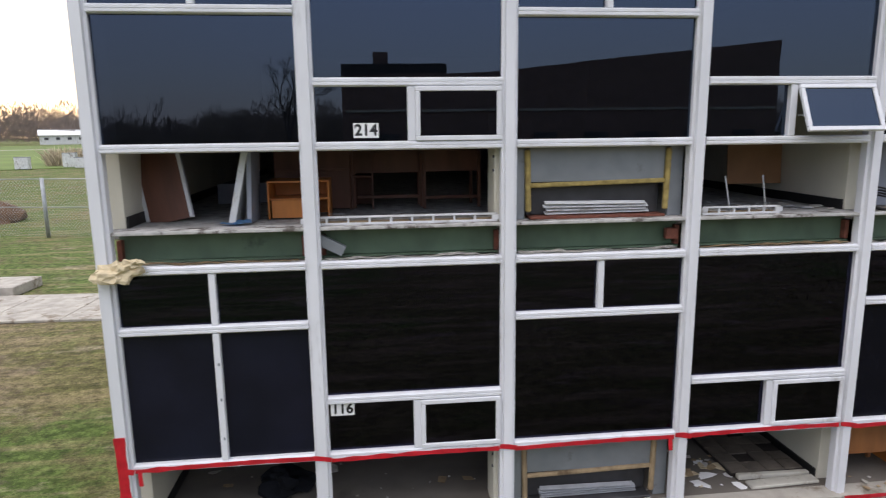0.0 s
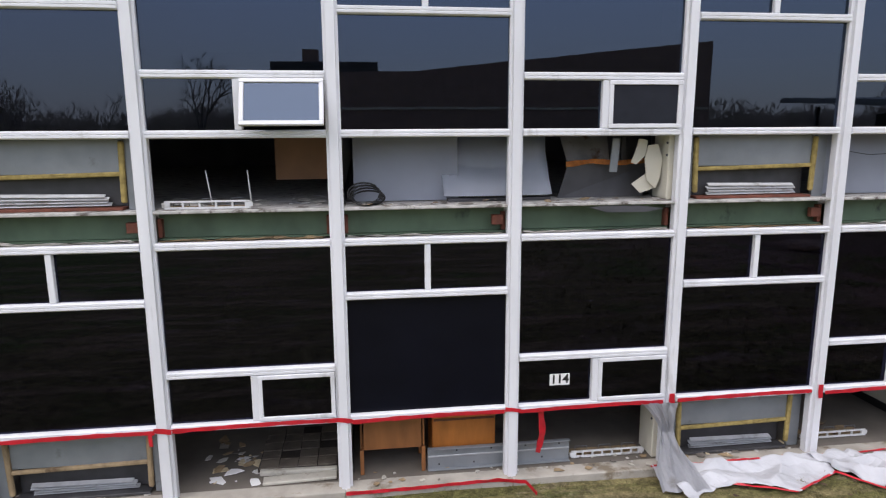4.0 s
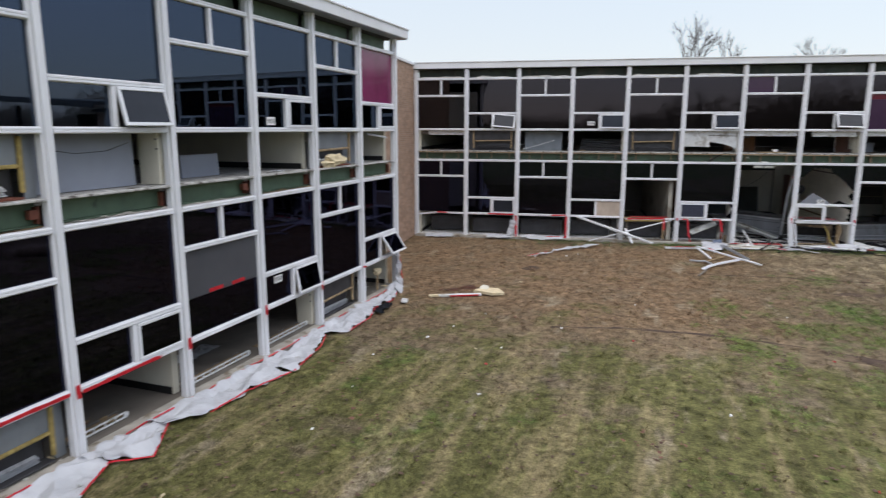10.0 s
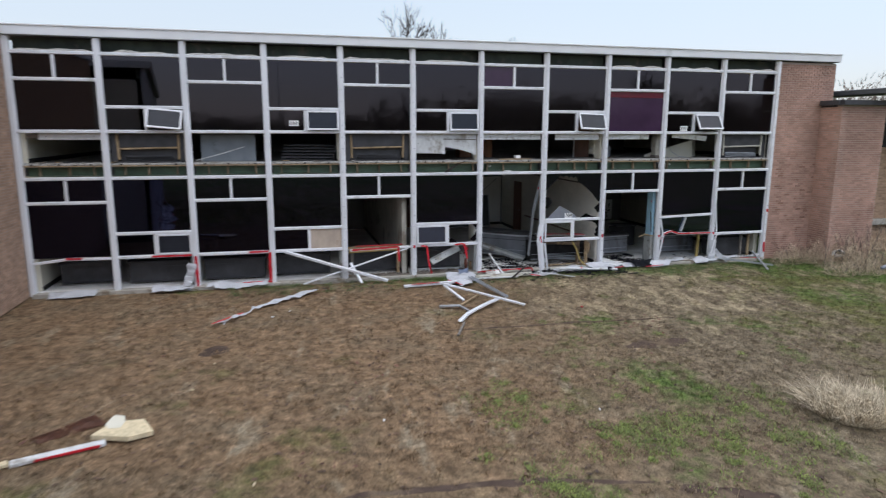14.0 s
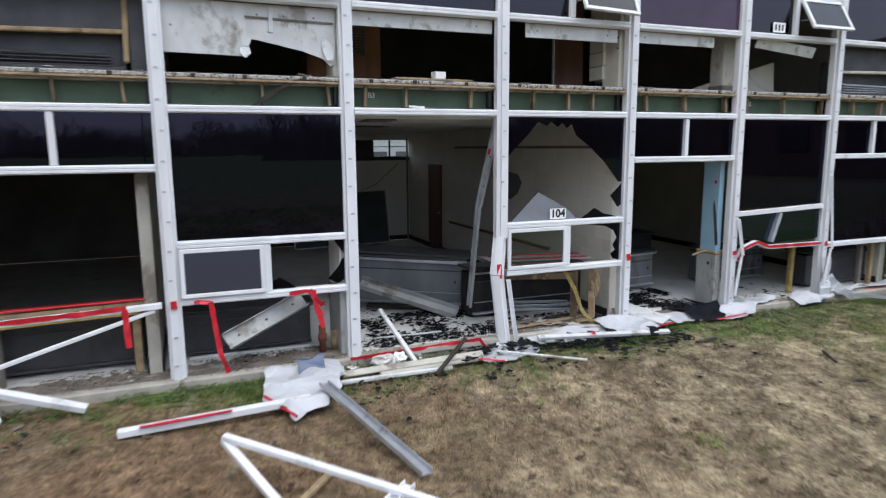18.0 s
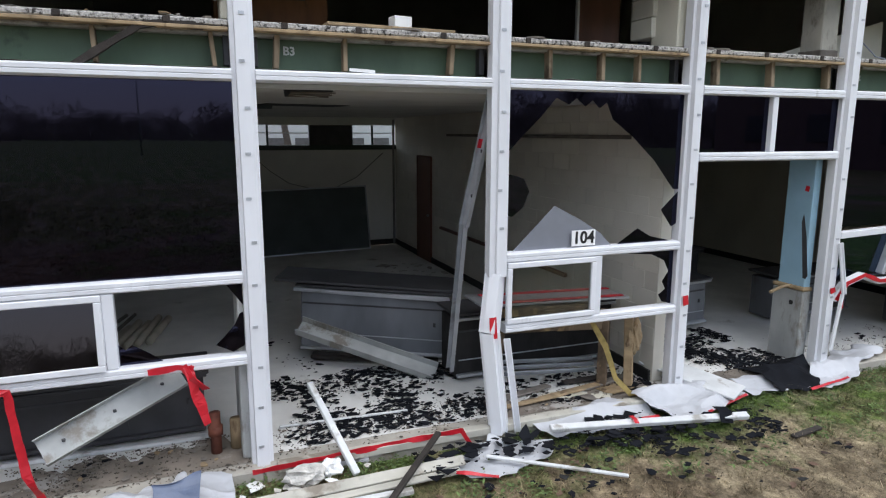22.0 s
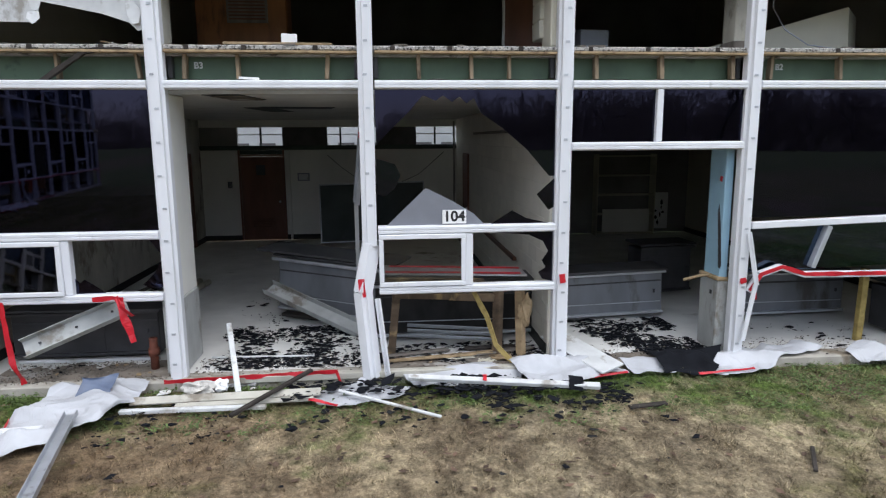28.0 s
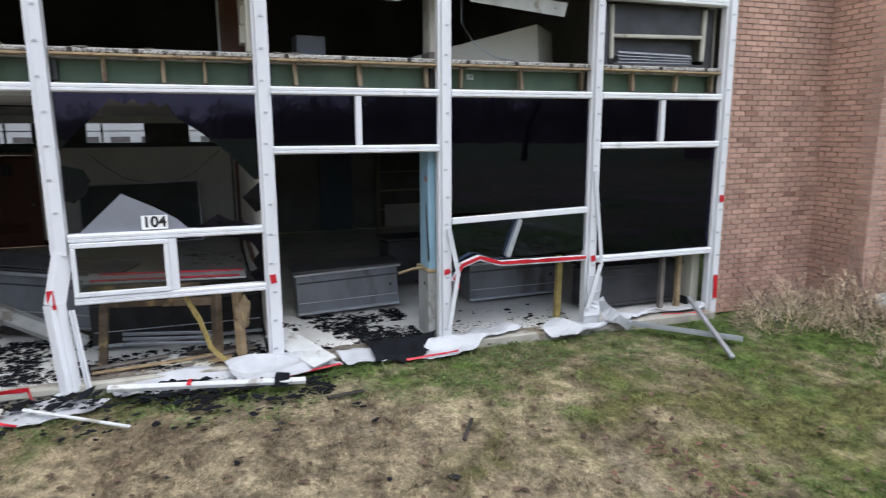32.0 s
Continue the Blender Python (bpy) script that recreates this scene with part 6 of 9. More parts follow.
torn = thing("torn_wallboard", at("a", 12.30, 0.28, F2), "torn cream wallboard hanging beside the mullion", "wallboard")
for i, (x, z, w, h, a) in enumerate(((0.05, 0.45, 0.16, 0.75, -12), (-0.12, 0.62, 0.10, 0.42, 26), (-0.02, 0.20, 0.2, 0.4, 6))):
    shard(torn, "scrap", (x, 0.02 * i, z), (w * 2, h, 1), CREAM, (90, a, 0), 40 + i, thick=0.015)
bx(torn, "hanging_strip", (-0.45, 0.02, 0.55), (0.10, 0.02, 0.42), GREYMETAL, (0, 4, 0), 0.003)
# bays 7 to 11, upper
panel("a", "metal_sheet", 15.62, 0.42, F2 + 0.005, 1.68, 0.82, LIGHTGREY, (-2, 0, 0), "light grey office panel standing behind the glazing line", "panel", 0.05)
wire = thing("sagging_wire", at("a", 15.3, 0.12, F2 + 0.5), "thin black wire sagging across the opening", "wire")
tube(wire, "wire", [(-0.55, 0, 0.1), (-0.1, 0, 0.03), (0.4, 0, 0.05), (0.8, 0, 0.16)], 0.006, BLACK, 4)
for s, w, h in ((17.35, 0.80, 0.38), (18.3, 0.98, 0.39)):
    panel("a", "metal_sheet", s, 0.75, F2, w, h, LIGHTGREY, (-3, 0, 0), "low light grey panel standing on the slab", "panel", 0.05)
scatter("a", "floor_scraps", 19.2, 20.8, 0.1, 0.5, F2, 16, (WOOL, WHITEMETAL), 35, "white ceiling scraps on the slab", "scraps", 0.35)
panel("a", "metal_sheet", 23.6, 0.55, F2, 0.85, 0.7, GREYMETAL, (-5, 3, 0), "light grey panel leaning in the strip", "panel", 0.05)
panel("a", "white_board", 24.4, 0.1, F2 + 0.66, 0.9, 0.10, WHITEMETAL, (-60, 6, -8), "white board sagging under the transom", "board", 0.02)

# lower strip of wing A
scatter("a", "floor_rubble", 0.4, 4.0, 0.3, 2.2, 0.085, 46, (WOOL, GREYWOOD, CONC, TANWOOD), 41, "plaster rubble on the classroom floor", "rubble", 0.3)
bag = thing("rubbish_bag", at("a", 1.55, 0.8, 0.085), "crumpled black rubbish bag on the floor", "bag")
lump(bag, "bag", (0, 0, 0.16), (0.5, 0.42, 0.36), BLACKFILM, 8, rough=0.8)
scatter("a", "floor_rubble", 6.5, 8.3, 0.3, 2.6, 0.085, 40, (WOOL, GREYWOOD, CONC, TANWOOD), 42, "plaster rubble on the classroom floor", "rubble", 0.3)
tl = thing("tiled_plinth", at("a", 7.77, 1.02, 0.085), "low plinth of dark broken floor tiles with a cream edge", "plinth")
bx(tl, "base", (0, 0, 0.02), (1.02, 1.18, 0.04), CHAR, bev=0)
rt = random.Random(17)
TILEDARK = material("dark_brown_floor_tile", (0.13, 0.11, 0.09), 0.6, 0.0, 0.3, 5, 0.2, 40, (0.26, 0.22, 0.18), 0.58)
for i in range(4):
    for j in range(5):
        if rt.random() > 0.12:
            bx(tl, "tile", (-0.378 + 0.252 * i + rt.uniform(-0.008, 0.008), -0.46 + 0.23 * j, 0.051), (0.24, 0.22, 0.022), TILEDARK, (rt.uniform(-1.5, 1.5), rt.uniform(-1.5, 1.5), rt.uniform(-2, 2)), 0.003)
bx(tl, "edge_board", (0.02, -0.66, 0.035), (0.98, 0.08, 0.07), DIRTYDIMCREAM, (0, 1, 0), 0.012)
bx(tl, "sill_board", (0.05, -0.82, 0.025), (0.92, 0.16, 0.045), DIRTYDIMCREAM, (2, -1, 1), 0.012)
scatter("a", "floor_rubble", 6.7, 7.3, 0.2, 1.0, 0.085, 22, (WOOL, PAPER, FOAM), 47, "white plaster lumps beside the tiled plinth", "rubble", 0.3)
kd = thing("kneehole_desk", at("a", 9.0, 0.45, 0.085), "orange varnished wooden desk with water stains", "desk")
bx(kd, "modesty_panel", (0, -0.24, 0.64), (0.74, 0.02, 0.60), BROWNWOOD, bev=0.004)
bx(kd, "desktop", (0, 0, 0.955), (0.86, 0.54, 0.03), BROWNWOOD, bev=0.006)
for sx in (-1, 1):
    bx(kd, "side", (sx * 0.40, 0.02, 0.64), (0.025, 0.46, 0.59), BROWNWOOD, bev=0.003)
    for sy in (-1, 1):
        bx(kd, "leg", (sx * 0.395, 0.23 * sy, 0.17), (0.05, 0.05, 0.34), BROWNWOOD, bev=0.005)
cabinet("a", 9.95, 0.62, 0.085, 0.85, 0.5, 1.02, WOOD, 0, "bright orange varnished wooden cupboard", 3)
ch = thing("metal_channel", at("a", 10.4, 0.22, 0.09), "long grey sheet-metal channel lying on the sill", "channel")
bx(ch, "web", (0, 0, 0.15), (1.9, 0.02, 0.30), GREYMETAL, bev=0.004)
bx(ch, "lip", (0, -0.03, 0.295), (1.9, 0.07, 0.012), GREYMETAL, bev=0.003)
bx(ch, "lip", (0, -0.03, 0.008), (1.9, 0.07, 0.012), GREYMETAL, bev=0.003)
bx(ch, "crease", (0, -0.012, 0.18), (1.9, 0.012, 0.02), ALU_B, bev=0.003)
for i in range(8):
    bx(ch, "hole", (-0.8 + 0.23 * i, -0.012, 0.25 if i % 2 else 0.07), (0.02, 0.006, 0.02), BLACK, bev=0)
grille("a", 11.9, 0.25, 0.09, 1.0, (0, 0, 0), 7)
scatter("a", "floor_rubble", 8.5, 12.4, -0.08, 0.3, 0.085, 46, (WOOL, DIRTYDIMCREAM, TANWOOD, GREYWOOD), 48, "plaster crumbs and splinters on the sill", "rubble", 0.13)
scatter("a", "floor_rubble", 2.2, 6.4, -0.06, 0.3, 0.085, 50, (WOOL, DIRTYDIMCREAM, GREYWOOD, CONC), 49, "plaster crumbs and splinters on the sill", "rubble", 0.14)
scatter("a", "floor_rubble", 12.8, 14.5, 0.02, 0.35, 0.085, 40, (WOOL, TANWOOD, GREYWOOD, FOAM), 43, "splinters and plaster on the sill", "rubble", 0.25)
grille("a", 15.3, 0.3, 0.09, 1.0, (0, 0, 0), 5)
scatter("a", "floor_rubble", 14.8, 15.8, 0.4, 1.0, 0.085, 14, (TANWOOD, DARKWOOD), 44, "brown splinters on the floor", "rubble", 0.25)
grille("a", 17.9, 0.25, 0.09, 1.7, (0, 0, 0), 9)
grille("a", 20.0, 0.25, 0.09, 1.7, (0, 0, 0), 9)
sheet = thing("plastic_sheet", at("a", 18.2, 1.2, 0.085), "loose white plastic sheet on the classroom floor", "plastic sheet")
crumpled(sheet, "sheet", [(-0.6, 0.2, 0), (0, 0, 0), (0.7, 0.1, 0)], 0.7, PLASTIC, 45, 0.16, 0.07)
scatter("a", "floor_rubble", 23.3, 24.9, 0.1, 0.7, 0.085, 16, (WOOL, FOAM, GREYWOOD), 46, "pale debris on the sill", "rubble", 0.3)
foam = thing("insulation_scrap", at("a", 24.3, 0.15, 0.4), "wad of pale insulation stuck under the sash", "insulation")
lump(foam, "wad", (0, 0, 0.2), (0.3, 0.2, 0.2), FOAM, 16, rough=0.7)
bx(foam, "prop", (0, 0, -0.1), (0.05, 0.05, 0.43), TANWOOD, bev=0.005)

# red tape along the lower transom of wing A and round its mullions
for bay in range(12):
    tape = thing("barrier_tape", at("a", bay * BAY, -0.066, Z_R), "red barrier tape stuck along the transom", "tape", "red tape on the transoms")
    dz = -0.02 if bay % 3 else 0.0
    if bay <= 7:
        strip(tape, "tape", [(0.10, 0, dz - 0.015), (0.7, 0, dz), (1.4, 0, dz + 0.008), (2.0 if bay != 7 else 1.5, 0, dz)], 0.055, RED, seed=bay, wob=0.004)
    strip(tape, "wrap", [(0.0, -0.035, 0.10), (0.0, -0.036, 0.0), (0.01, -0.035, -0.09)] if bay in (6, 7, 8, 9, 10) else [(-0.10 if bay else -0.02, -0.03, 0.02), (0.0, -0.03, 0.01), (0.10, -0.03, -0.01)], 0.075 if bay in (6, 7, 8, 9, 10) else 0.06, RED, seed=bay + 20, wob=0.002, up=(1, 0, 0) if bay in (6, 7, 8, 9, 10) else (0, 0, 1))
    if bay in (0, 2, 5):
        strip(tape, "tail", [(0.15 if bay == 0 else 1.95, -0.005, -0.03), (0.16 if bay == 0 else 1.96, -0.02, -0.18)], 0.05, RED, seed=bay + 40, up=(1, 0, 0))
tape = thing("barrier_tape", at("a", 0, -0.09, 0), "red barrier tape wrapped round the corner mullion", "tape")
strip(tape, "wrap", [(-0.02, 0, 0.05), (-0.01, 0, 0.5), (-0.02, 0, 1.38)], 0.12, RED, up=(1, 0, 0), seed=60, wob=0.004)
tape = thing("barrier_tape", at("a", 10.9, 0.02, 0.3), "red barrier tape hanging in the strip", "tape")
strip(tape, "tail", [(0, 0, 0.62), (0.02, 0, 0.3), (-0.02, 0.05, 0.0)], 0.09, RED, up=(1, 0, 0), seed=61)
tape = thing("barrier_tape", at("a", 8.4, -0.17, 0.0), "red barrier tape lying along the kerb", "tape")
strip(tape, "tape", [(0, 0, 0.06), (0.9, -0.01, 0.075), (1.9, 0, 0.10), (2.25, -0.05, 0.07), (2.35, -0.25, 0.02)], 0.05, RED, seed=62)

# white plastic sheets along the foot of wing A
drape = thing("plastic_sheet", at("a", 12.55, -0.12, 0.0), "torn white plastic sheet hanging from the transom", "plastic sheet")
bm = bmesh.new()
rows = []
for i in range(26):
    u = i / 25
    z = 0.99 * (1 - u) ** 0.9 + 0.015
    half = 0.24 - 0.14 * math.sin(math.pi * min(1, u * 1.25)) + 0.30 * max(0, u - 0.75)
    mid, out = -0.16 + 0.22 * u + 0.03 * math.sin(6 * u), -0.04 - 0.42 * u ** 3
    rows.append([bm.verts.new((mid + (j / 13 - 0.5) * 2 * half, out - 0.05 * abs(math.sin(j * 0.62 + 2.2 * u)) - 0.04 * noise.noise(Vector((j * 0.6, u * 6, 1))), z + 0.03 * noise.noise(Vector((j * 0.5, u * 5, 4))) * (1 - u))) for j in range(14)])
for a, b in zip(rows, rows[1:]):
    for j in range(13):
        bm.faces.new((a[j], a[j + 1], b[j + 1], b[j]))
bmesh.ops.solidify(bm, geom=bm.faces[:], thickness=0.002)
part("sheet", bm, PLASTIC, drape)
A_SHEETS = (
    (((12.35, -0.10), (13.4, -0.06), (14.6, -0.10)), ((12.55, -0.80), (13.25, -0.56), (13.95, -0.86), (14.75, -0.48)), 0.07),
    (((14.55, -0.12), (15.3, -0.10), (15.9, -0.10)), ((14.72, -0.45), (15.08, -0.95), (15.95, -0.36)), 0.11),
    (((15.75, -0.12), (16.9, -0.10), (18.3, -0.14)), ((15.9, -0.40), (16.5, -0.72), (17.4, -0.74), (18.4, -0.98)), 0.08),
    (((18.2, -0.14), (19.3, -0.14), (20.5, -0.12)), ((18.45, -1.0), (19.2, -0.86), (19.9, -0.72), (20.55, -0.42)), 0.08),
    (((20.45, -0.12), (21.6, -0.10), (22.9, -0.12)), ((20.5, -0.36), (21.0, -0.80), (22.05, -0.78), (22.85, -0.50)), 0.09),
    (((22.75, -0.10), (23.9, -0.08), (24.95, -0.04)), ((22.8, -0.52), (23.7, -0.62), (25.05, -0.20)), 0.10))
for i, (inner, outer, lift) in enumerate(A_SHEETS):
    x0 = inner[0][0]
    sheet = thing("plastic_sheet", pose(x0, 0, -0.02), "crumpled white plastic sheet along the foot of the wall", "plastic sheet", "plastic sheets on the ground")
    draped(sheet, "sheet", [(x - x0, y - 0.03 - 0.04 * (k % 2), 0) for k, (x, y) in enumerate(inner)], [(x - x0, 0.94 * y, 0) for x, y in outer], PLASTIC, 80 + i, 2.1 * lift, ragged=0.045)
    strip(sheet, "red_hem", [(x - x0, y - 0.035 - 0.04 * (k % 2), 0.125) for k, (x, y) in enumerate(inner)], 0.03, RED, seed=i + 30, wob=0.02, up=(0, 1, 0.3))
    strip(sheet, "red_edge", [(x - x0, 0.94 * y - 0.01, 0.045) for x, y in (outer if i % 2 else outer[-3:])], 0.028, RED, seed=i + 3, wob=0.012, up=(0, 1, 0.4))
cut = thing("white_offcut", pose(23.7, -0.92, 0, 0, 0, 20), "white board offcut beside the plastic", "board")
bx(cut, "board", (0, 0, 0.03), (0.42, 0.16, 0.04), WHITEMETAL, (4, 3, 0), 0.006)
flm = thing("plastic_film", pose(22.9, -0.70, -0.01), "black film bunched under the white plastic", "plastic film")
draped(flm, "film", [(-0.4, 0.18, 0), (0.4, 0.22, 0)], [(-0.45, -0.12, 0), (0.5, -0.08, 0)], BLACKFILM, 95, 0.08, kerb=9)
drape = thing("plastic_sheet", at("a", 25.05, -0.16, 0.0), "white plastic sheet draped down the last mullion", "plastic sheet")
strip(drape, "sheet", [(0.0, 0, 0.95), (-0.05, -0.03, 0.55), (-0.20, -0.12, 0.2), (-0.6, -0.25, 0.05)], 0.30, PLASTIC, up=(1, 0, 0), seed=90, wob=0.03)
strip(drape, "red_edge", [(0.10, -0.02, 0.92), (0.08, -0.04, 0.5), (0.0, -0.12, 0.25)], 0.04, RED, up=(1, 0, 0), seed=91)
# ---- wing B, ground floor: the stripped classroom and its neighbours ----
back = thing("wall_classroom_back", WING_B, "off-white classroom rear wall with clerestory openings", "wall", "", "structure")
YB = DEEP + 0.02
S0, S1 = 10.25, 16.80
DOOR0, DOOR1 = 11.23, 12.37
DKGREEN = material("dark_green_window_paint", (0.035, 0.06, 0.05), 0.5, 0, 0.2, 4, 0.05)
bx(back, "wall_panel", ((S0 + DOOR0) / 2, YB + 0.1, 1.2225), (DOOR0 - S0, 0.16, 2.275), WHITEWALL, bev=0)
bx(back, "wall_panel", ((DOOR1 + S1) / 2, YB + 0.1, 1.2225), (S1 - DOOR1, 0.16, 2.275), WHITEWALL, bev=0)
bx(back, "wall_panel", ((S0 + S1) / 2, YB + 0.1, 3.02), (S1 - S0, 0.16, 0.20), WHITEWALL, bev=0)
bx(back, "clerestory_sill", ((S0 + S1) / 2, YB + 0.09, 2.415), (S1 - S0, 0.20, 0.11), DKGREEN, bev=0.004)
for s0, s1 in ((S0, 11.23), (12.34, 13.45), (14.70, 15.70)):
    bx(back, "clerestory_panel", ((s0 + s1) / 2, YB + 0.1, 2.695), (s1 - s0, 0.12, 0.45), DARKMETAL if s0 > 12 else DIMWALL, bev=0)
for s0, s1, cut in ((11.23, 12.34, 11.80), (13.45, 14.70, 13.78), (15.70, 16.75, 16.18)):
    bx(back, "glazing_bar", (cut, YB + 0.1, 2.695), (0.045, 0.05, 0.45), DKGREEN, bev=0.003)
    for a, b in ((s0, cut - 0.023), (cut + 0.023, s1)):
        bx(back, "glazing_bar", ((a + b) / 2, YB + 0.1, 2.74), (b - a, 0.04, 0.022), WHITEMETAL, bev=0.003)
bx(back, "baseboard", ((DOOR1 + S1) / 2, YB + 0.01, 0.15), (S1 - DOOR1, 0.02, 0.13), BLACK, bev=0.003)
bx(back, "baseboard", ((S0 + DOOR0) / 2, YB + 0.01, 0.15), (DOOR0 - S0, 0.02, 0.13), BLACK, bev=0.003)
bx(back, "pipe", (12.48, YB - 0.02, 1.22), (0.06, 0.06, 2.26), WHITEWALL, bev=0.015)
bx(back, "pipe", (16.66, YB - 0.03, 1.58), (0.05, 0.05, 2.95), DIMWALL, bev=0.015)
corr = thing("wall_corridor", WING_B, "pale corridor wall seen through the clerestory", "wall", "", "structure")
bx(corr, "wall_panel", (13.7, DEEP + 3.2, 1.25), (9.0, 0.15, 2.3), WHITEWALL, bev=0)
dr = thing("door_1", WING_B @ pose((DOOR0 + DOOR1) / 2, YB + 0.1, 0.085), "brown wooden classroom door with a louvre and small pane", "door", "", "structure")
BROWNDOOR = material("brown_stained_door", (0.16, 0.065, 0.04), 0.45, 0, 0.2, 4, 0.05, 50, None, 0.6, 0.9)
bx(dr, "door_leaf", (0, -0.06, 1.06), (1.04, 0.045, 2.11), BROWNDOOR, bev=0.004)
for sx in (-1, 1):
    bx(dr, "jamb", (sx * 0.547, -0.04, 1.137), (0.045, 0.14, 2.27), BROWNDOOR, bev=0.004)
bx(dr, "head", (0, -0.04, 2.145), (1.045, 0.14, 0.05), BROWNDOOR, bev=0.004)
bx(dr, "transom_panel", (0, 0.0, 2.222), (1.045, 0.08, 0.10), DKGREEN, bev=0.003)
vp = bx(dr, "vision_pane", (-0.03, -0.086, 1.78), (0.22, 0.008, 0.25), DARKMETAL, bev=0.002)
for i, (px, pz, w, h) in enumerate(((0, 0.135, 0.27, 0.02), (0, -0.135, 0.27, 0.02), (-0.122, 0, 0.02, 0.25), (0.122, 0, 0.02, 0.25))):
    bx(vp, "bead", (px, -0.004, pz), (w, 0.014, h), DARKWOOD, bev=0.002)
for i in range(6):
    bx(dr, "louvre", (0, -0.088, 0.35 + 0.04 * i), (0.56, 0.012, 0.028), DARKWOOD, (25, 0, 0), 0.002)
bx(dr, "door_handle", (0.42, -0.11, 0.98), (0.05, 0.06, 0.05), ALU_B, bev=0.012)
for y, s, h in ((8.38, 10.325, 2.18), (7.62, 16.72, 2.15)):
    d2 = thing("door_side", WING_B @ pose(s, y, 0.085, 0, 0, 90), "dark brown door in the side wall", "door", "", "structure")
    bx(d2, "door_leaf", (0, 0, h / 2), (0.76, 0.05, h), BROWNDOOR, bev=0.004)
    for sx in (-1, 1):
        bx(d2, "jamb", (sx * 0.405, 0, h / 2 + 0.02), (0.045, 0.07, h + 0.04), BROWNDOOR, bev=0.004)
    bx(d2, "head", (0, 0, h + 0.025), (0.76, 0.07, 0.045), BROWNDOOR, bev=0.004)
    bx(d2, "door_handle", (-0.32, -0.04 if s < 12 else 0.04, 0.98), (0.05, 0.06, 0.05), ALU_B, bev=0.012)
cb = thing("chalkboard", WING_B @ pose(14.58, 8.95, 0.11), "dark green chalkboard leaning against the rear wall", "chalkboard")
b = bx(cb, "board", (0, 0, 0), (2.54, 0.025, 1.40), CHALK, bev=0.002)
b.matrix_basis = pose(0, 0, 0.02, -10, -1.2, 0) @ pose(0, 0, 0.71)
for sx, sz, w, h in ((0, 0.0, 2.60, 0.03), (0, 1.42, 2.60, 0.03), (-1.285, 0.71, 0.03, 1.388), (1.285, 0.71, 0.03, 1.388)):
    e = bx(cb, "frame_bar", (0, 0, 0), (w, 0.035, h), ALU_B, bev=0.003)
    e.matrix_basis = pose(0, 0, 0.02, -10, -1.2, 0) @ pose(sx, 0, sz)
rail = thing("chalk_rail", WING_B @ pose(8 * BAY - 0.078, 4.3, 0.91), "dark wooden chalk rail along the side wall", "rail")
bx(rail, "rail", (-0.03, 0, 0), (0.06, 4.6, 0.05), DARKWOOD, (0, 0, 0), 0.005)
bx(rail, "picture_rail", (-0.02, -0.75, 1.80), (0.03, 5.5, 0.045), GREYWOOD, bev=0.004)
spk = thing("wall_speaker", WING_B @ pose(10.42, 7.2, 2.56), "dark wall loudspeaker high on the side wall", "speaker")
bx(spk, "box", (0, 0.1, 0.21), (0.20, 0.62, 0.40), DARKMETAL, bev=0.01)
bx(spk, "mesh_front", (0.104, 0.1, 0.21), (0.012, 0.54, 0.33), BLACK, bev=0.003)
wr = thing("sagging_wire", WING_B @ pose(14.8, YB - 0.02, 1.5), "black wire looped across the rear wall", "wire")
tube(wr, "wire", [(-1.35, 0, 0.72), (-1.0, 0, 0.40), (-0.6, -0.01, 0.12), (0.0, -0.02, -0.04), (0.45, -0.02, 0.0), (0.95, -0.01, 0.22), (1.6, 0, 0.78)], 0.008, BLACK, 4)
for i, (s, z) in enumerate(((12.83, 1.68), (11.0, 1.5))):
    no = thing("wall_switch", WING_B @ pose(s, YB + 0.012, z), "small grey notice plate on the wall", "plate")
    pl = bx(no, "plate", (0, 0, 0), (0.30 if i == 0 else 0.11, 0.02, 0.20 if i == 0 else 0.16), LIGHTGREY if i == 0 else DARKMETAL, bev=0.003)
    bx(pl, "insert", (0, -0.012, 0), (0.24 if i == 0 else 0.03, 0.006, 0.14 if i == 0 else 0.05), WHITEMETAL if i == 0 else BLACK, bev=0.002)
# the building behind the wing that shows through the clerestory
fb = thing("white_building", WING_B @ pose(14.0, 44.0, 0), "white building with rows of windows behind the wing", "building")
bx(fb, "wall", (0, 4.0, 3.1), (30, 8.0, 6.4), material("pale_grey_render", (0.30, 0.32, 0.34), 0.85, 0.0, 0.12, 0.6, 0.1, 20), bev=0)
bx(fb, "roof", (0, 4.0, 6.4), (30.6, 8.6, 0.2), FELT, bev=0.02)
for i in range(15):
    for z in (1.6, 4.55):
        wn_ = bx(fb, "window", (-14 + 2.0 * i, -0.02, z), (1.25, 0.08, 1.5), DARKMETAL, bev=0.02)
        bx(wn_, "sash_bar", (0, -0.05, 0.1), (1.25, 0.03, 0.06), WHITEMETAL, bev=0)
hole = thing("ceiling_gap", WING_B @ pose(13.2, 0.75, Z_K - 0.075), "dark gap of a missing ceiling tile", "ceiling gap")
bx(hole, "void", (0.0, 0.05, 0), (0.40, 0.95, 0.006), BLACK, (0, 0, -8), 0)
for i in range(3):
    bx(hole, "lath", (0.0 + 0.03 * i, -0.25 + 0.3 * i, -0.01), (0.38, 0.04, 0.012), GREYWOOD, (0, 0, 5 * i - 8), 0.003)
bx(hole, "void", (0.35, 2.6, 0), (1.1, 0.5, 0.006), BLACK, (0, 0, 12), 0)
bx(hole, "void", (-0.15, 3.2, 0), (0.4, 1.5, 0.006), BLACK, (0, 0, -6), 0)
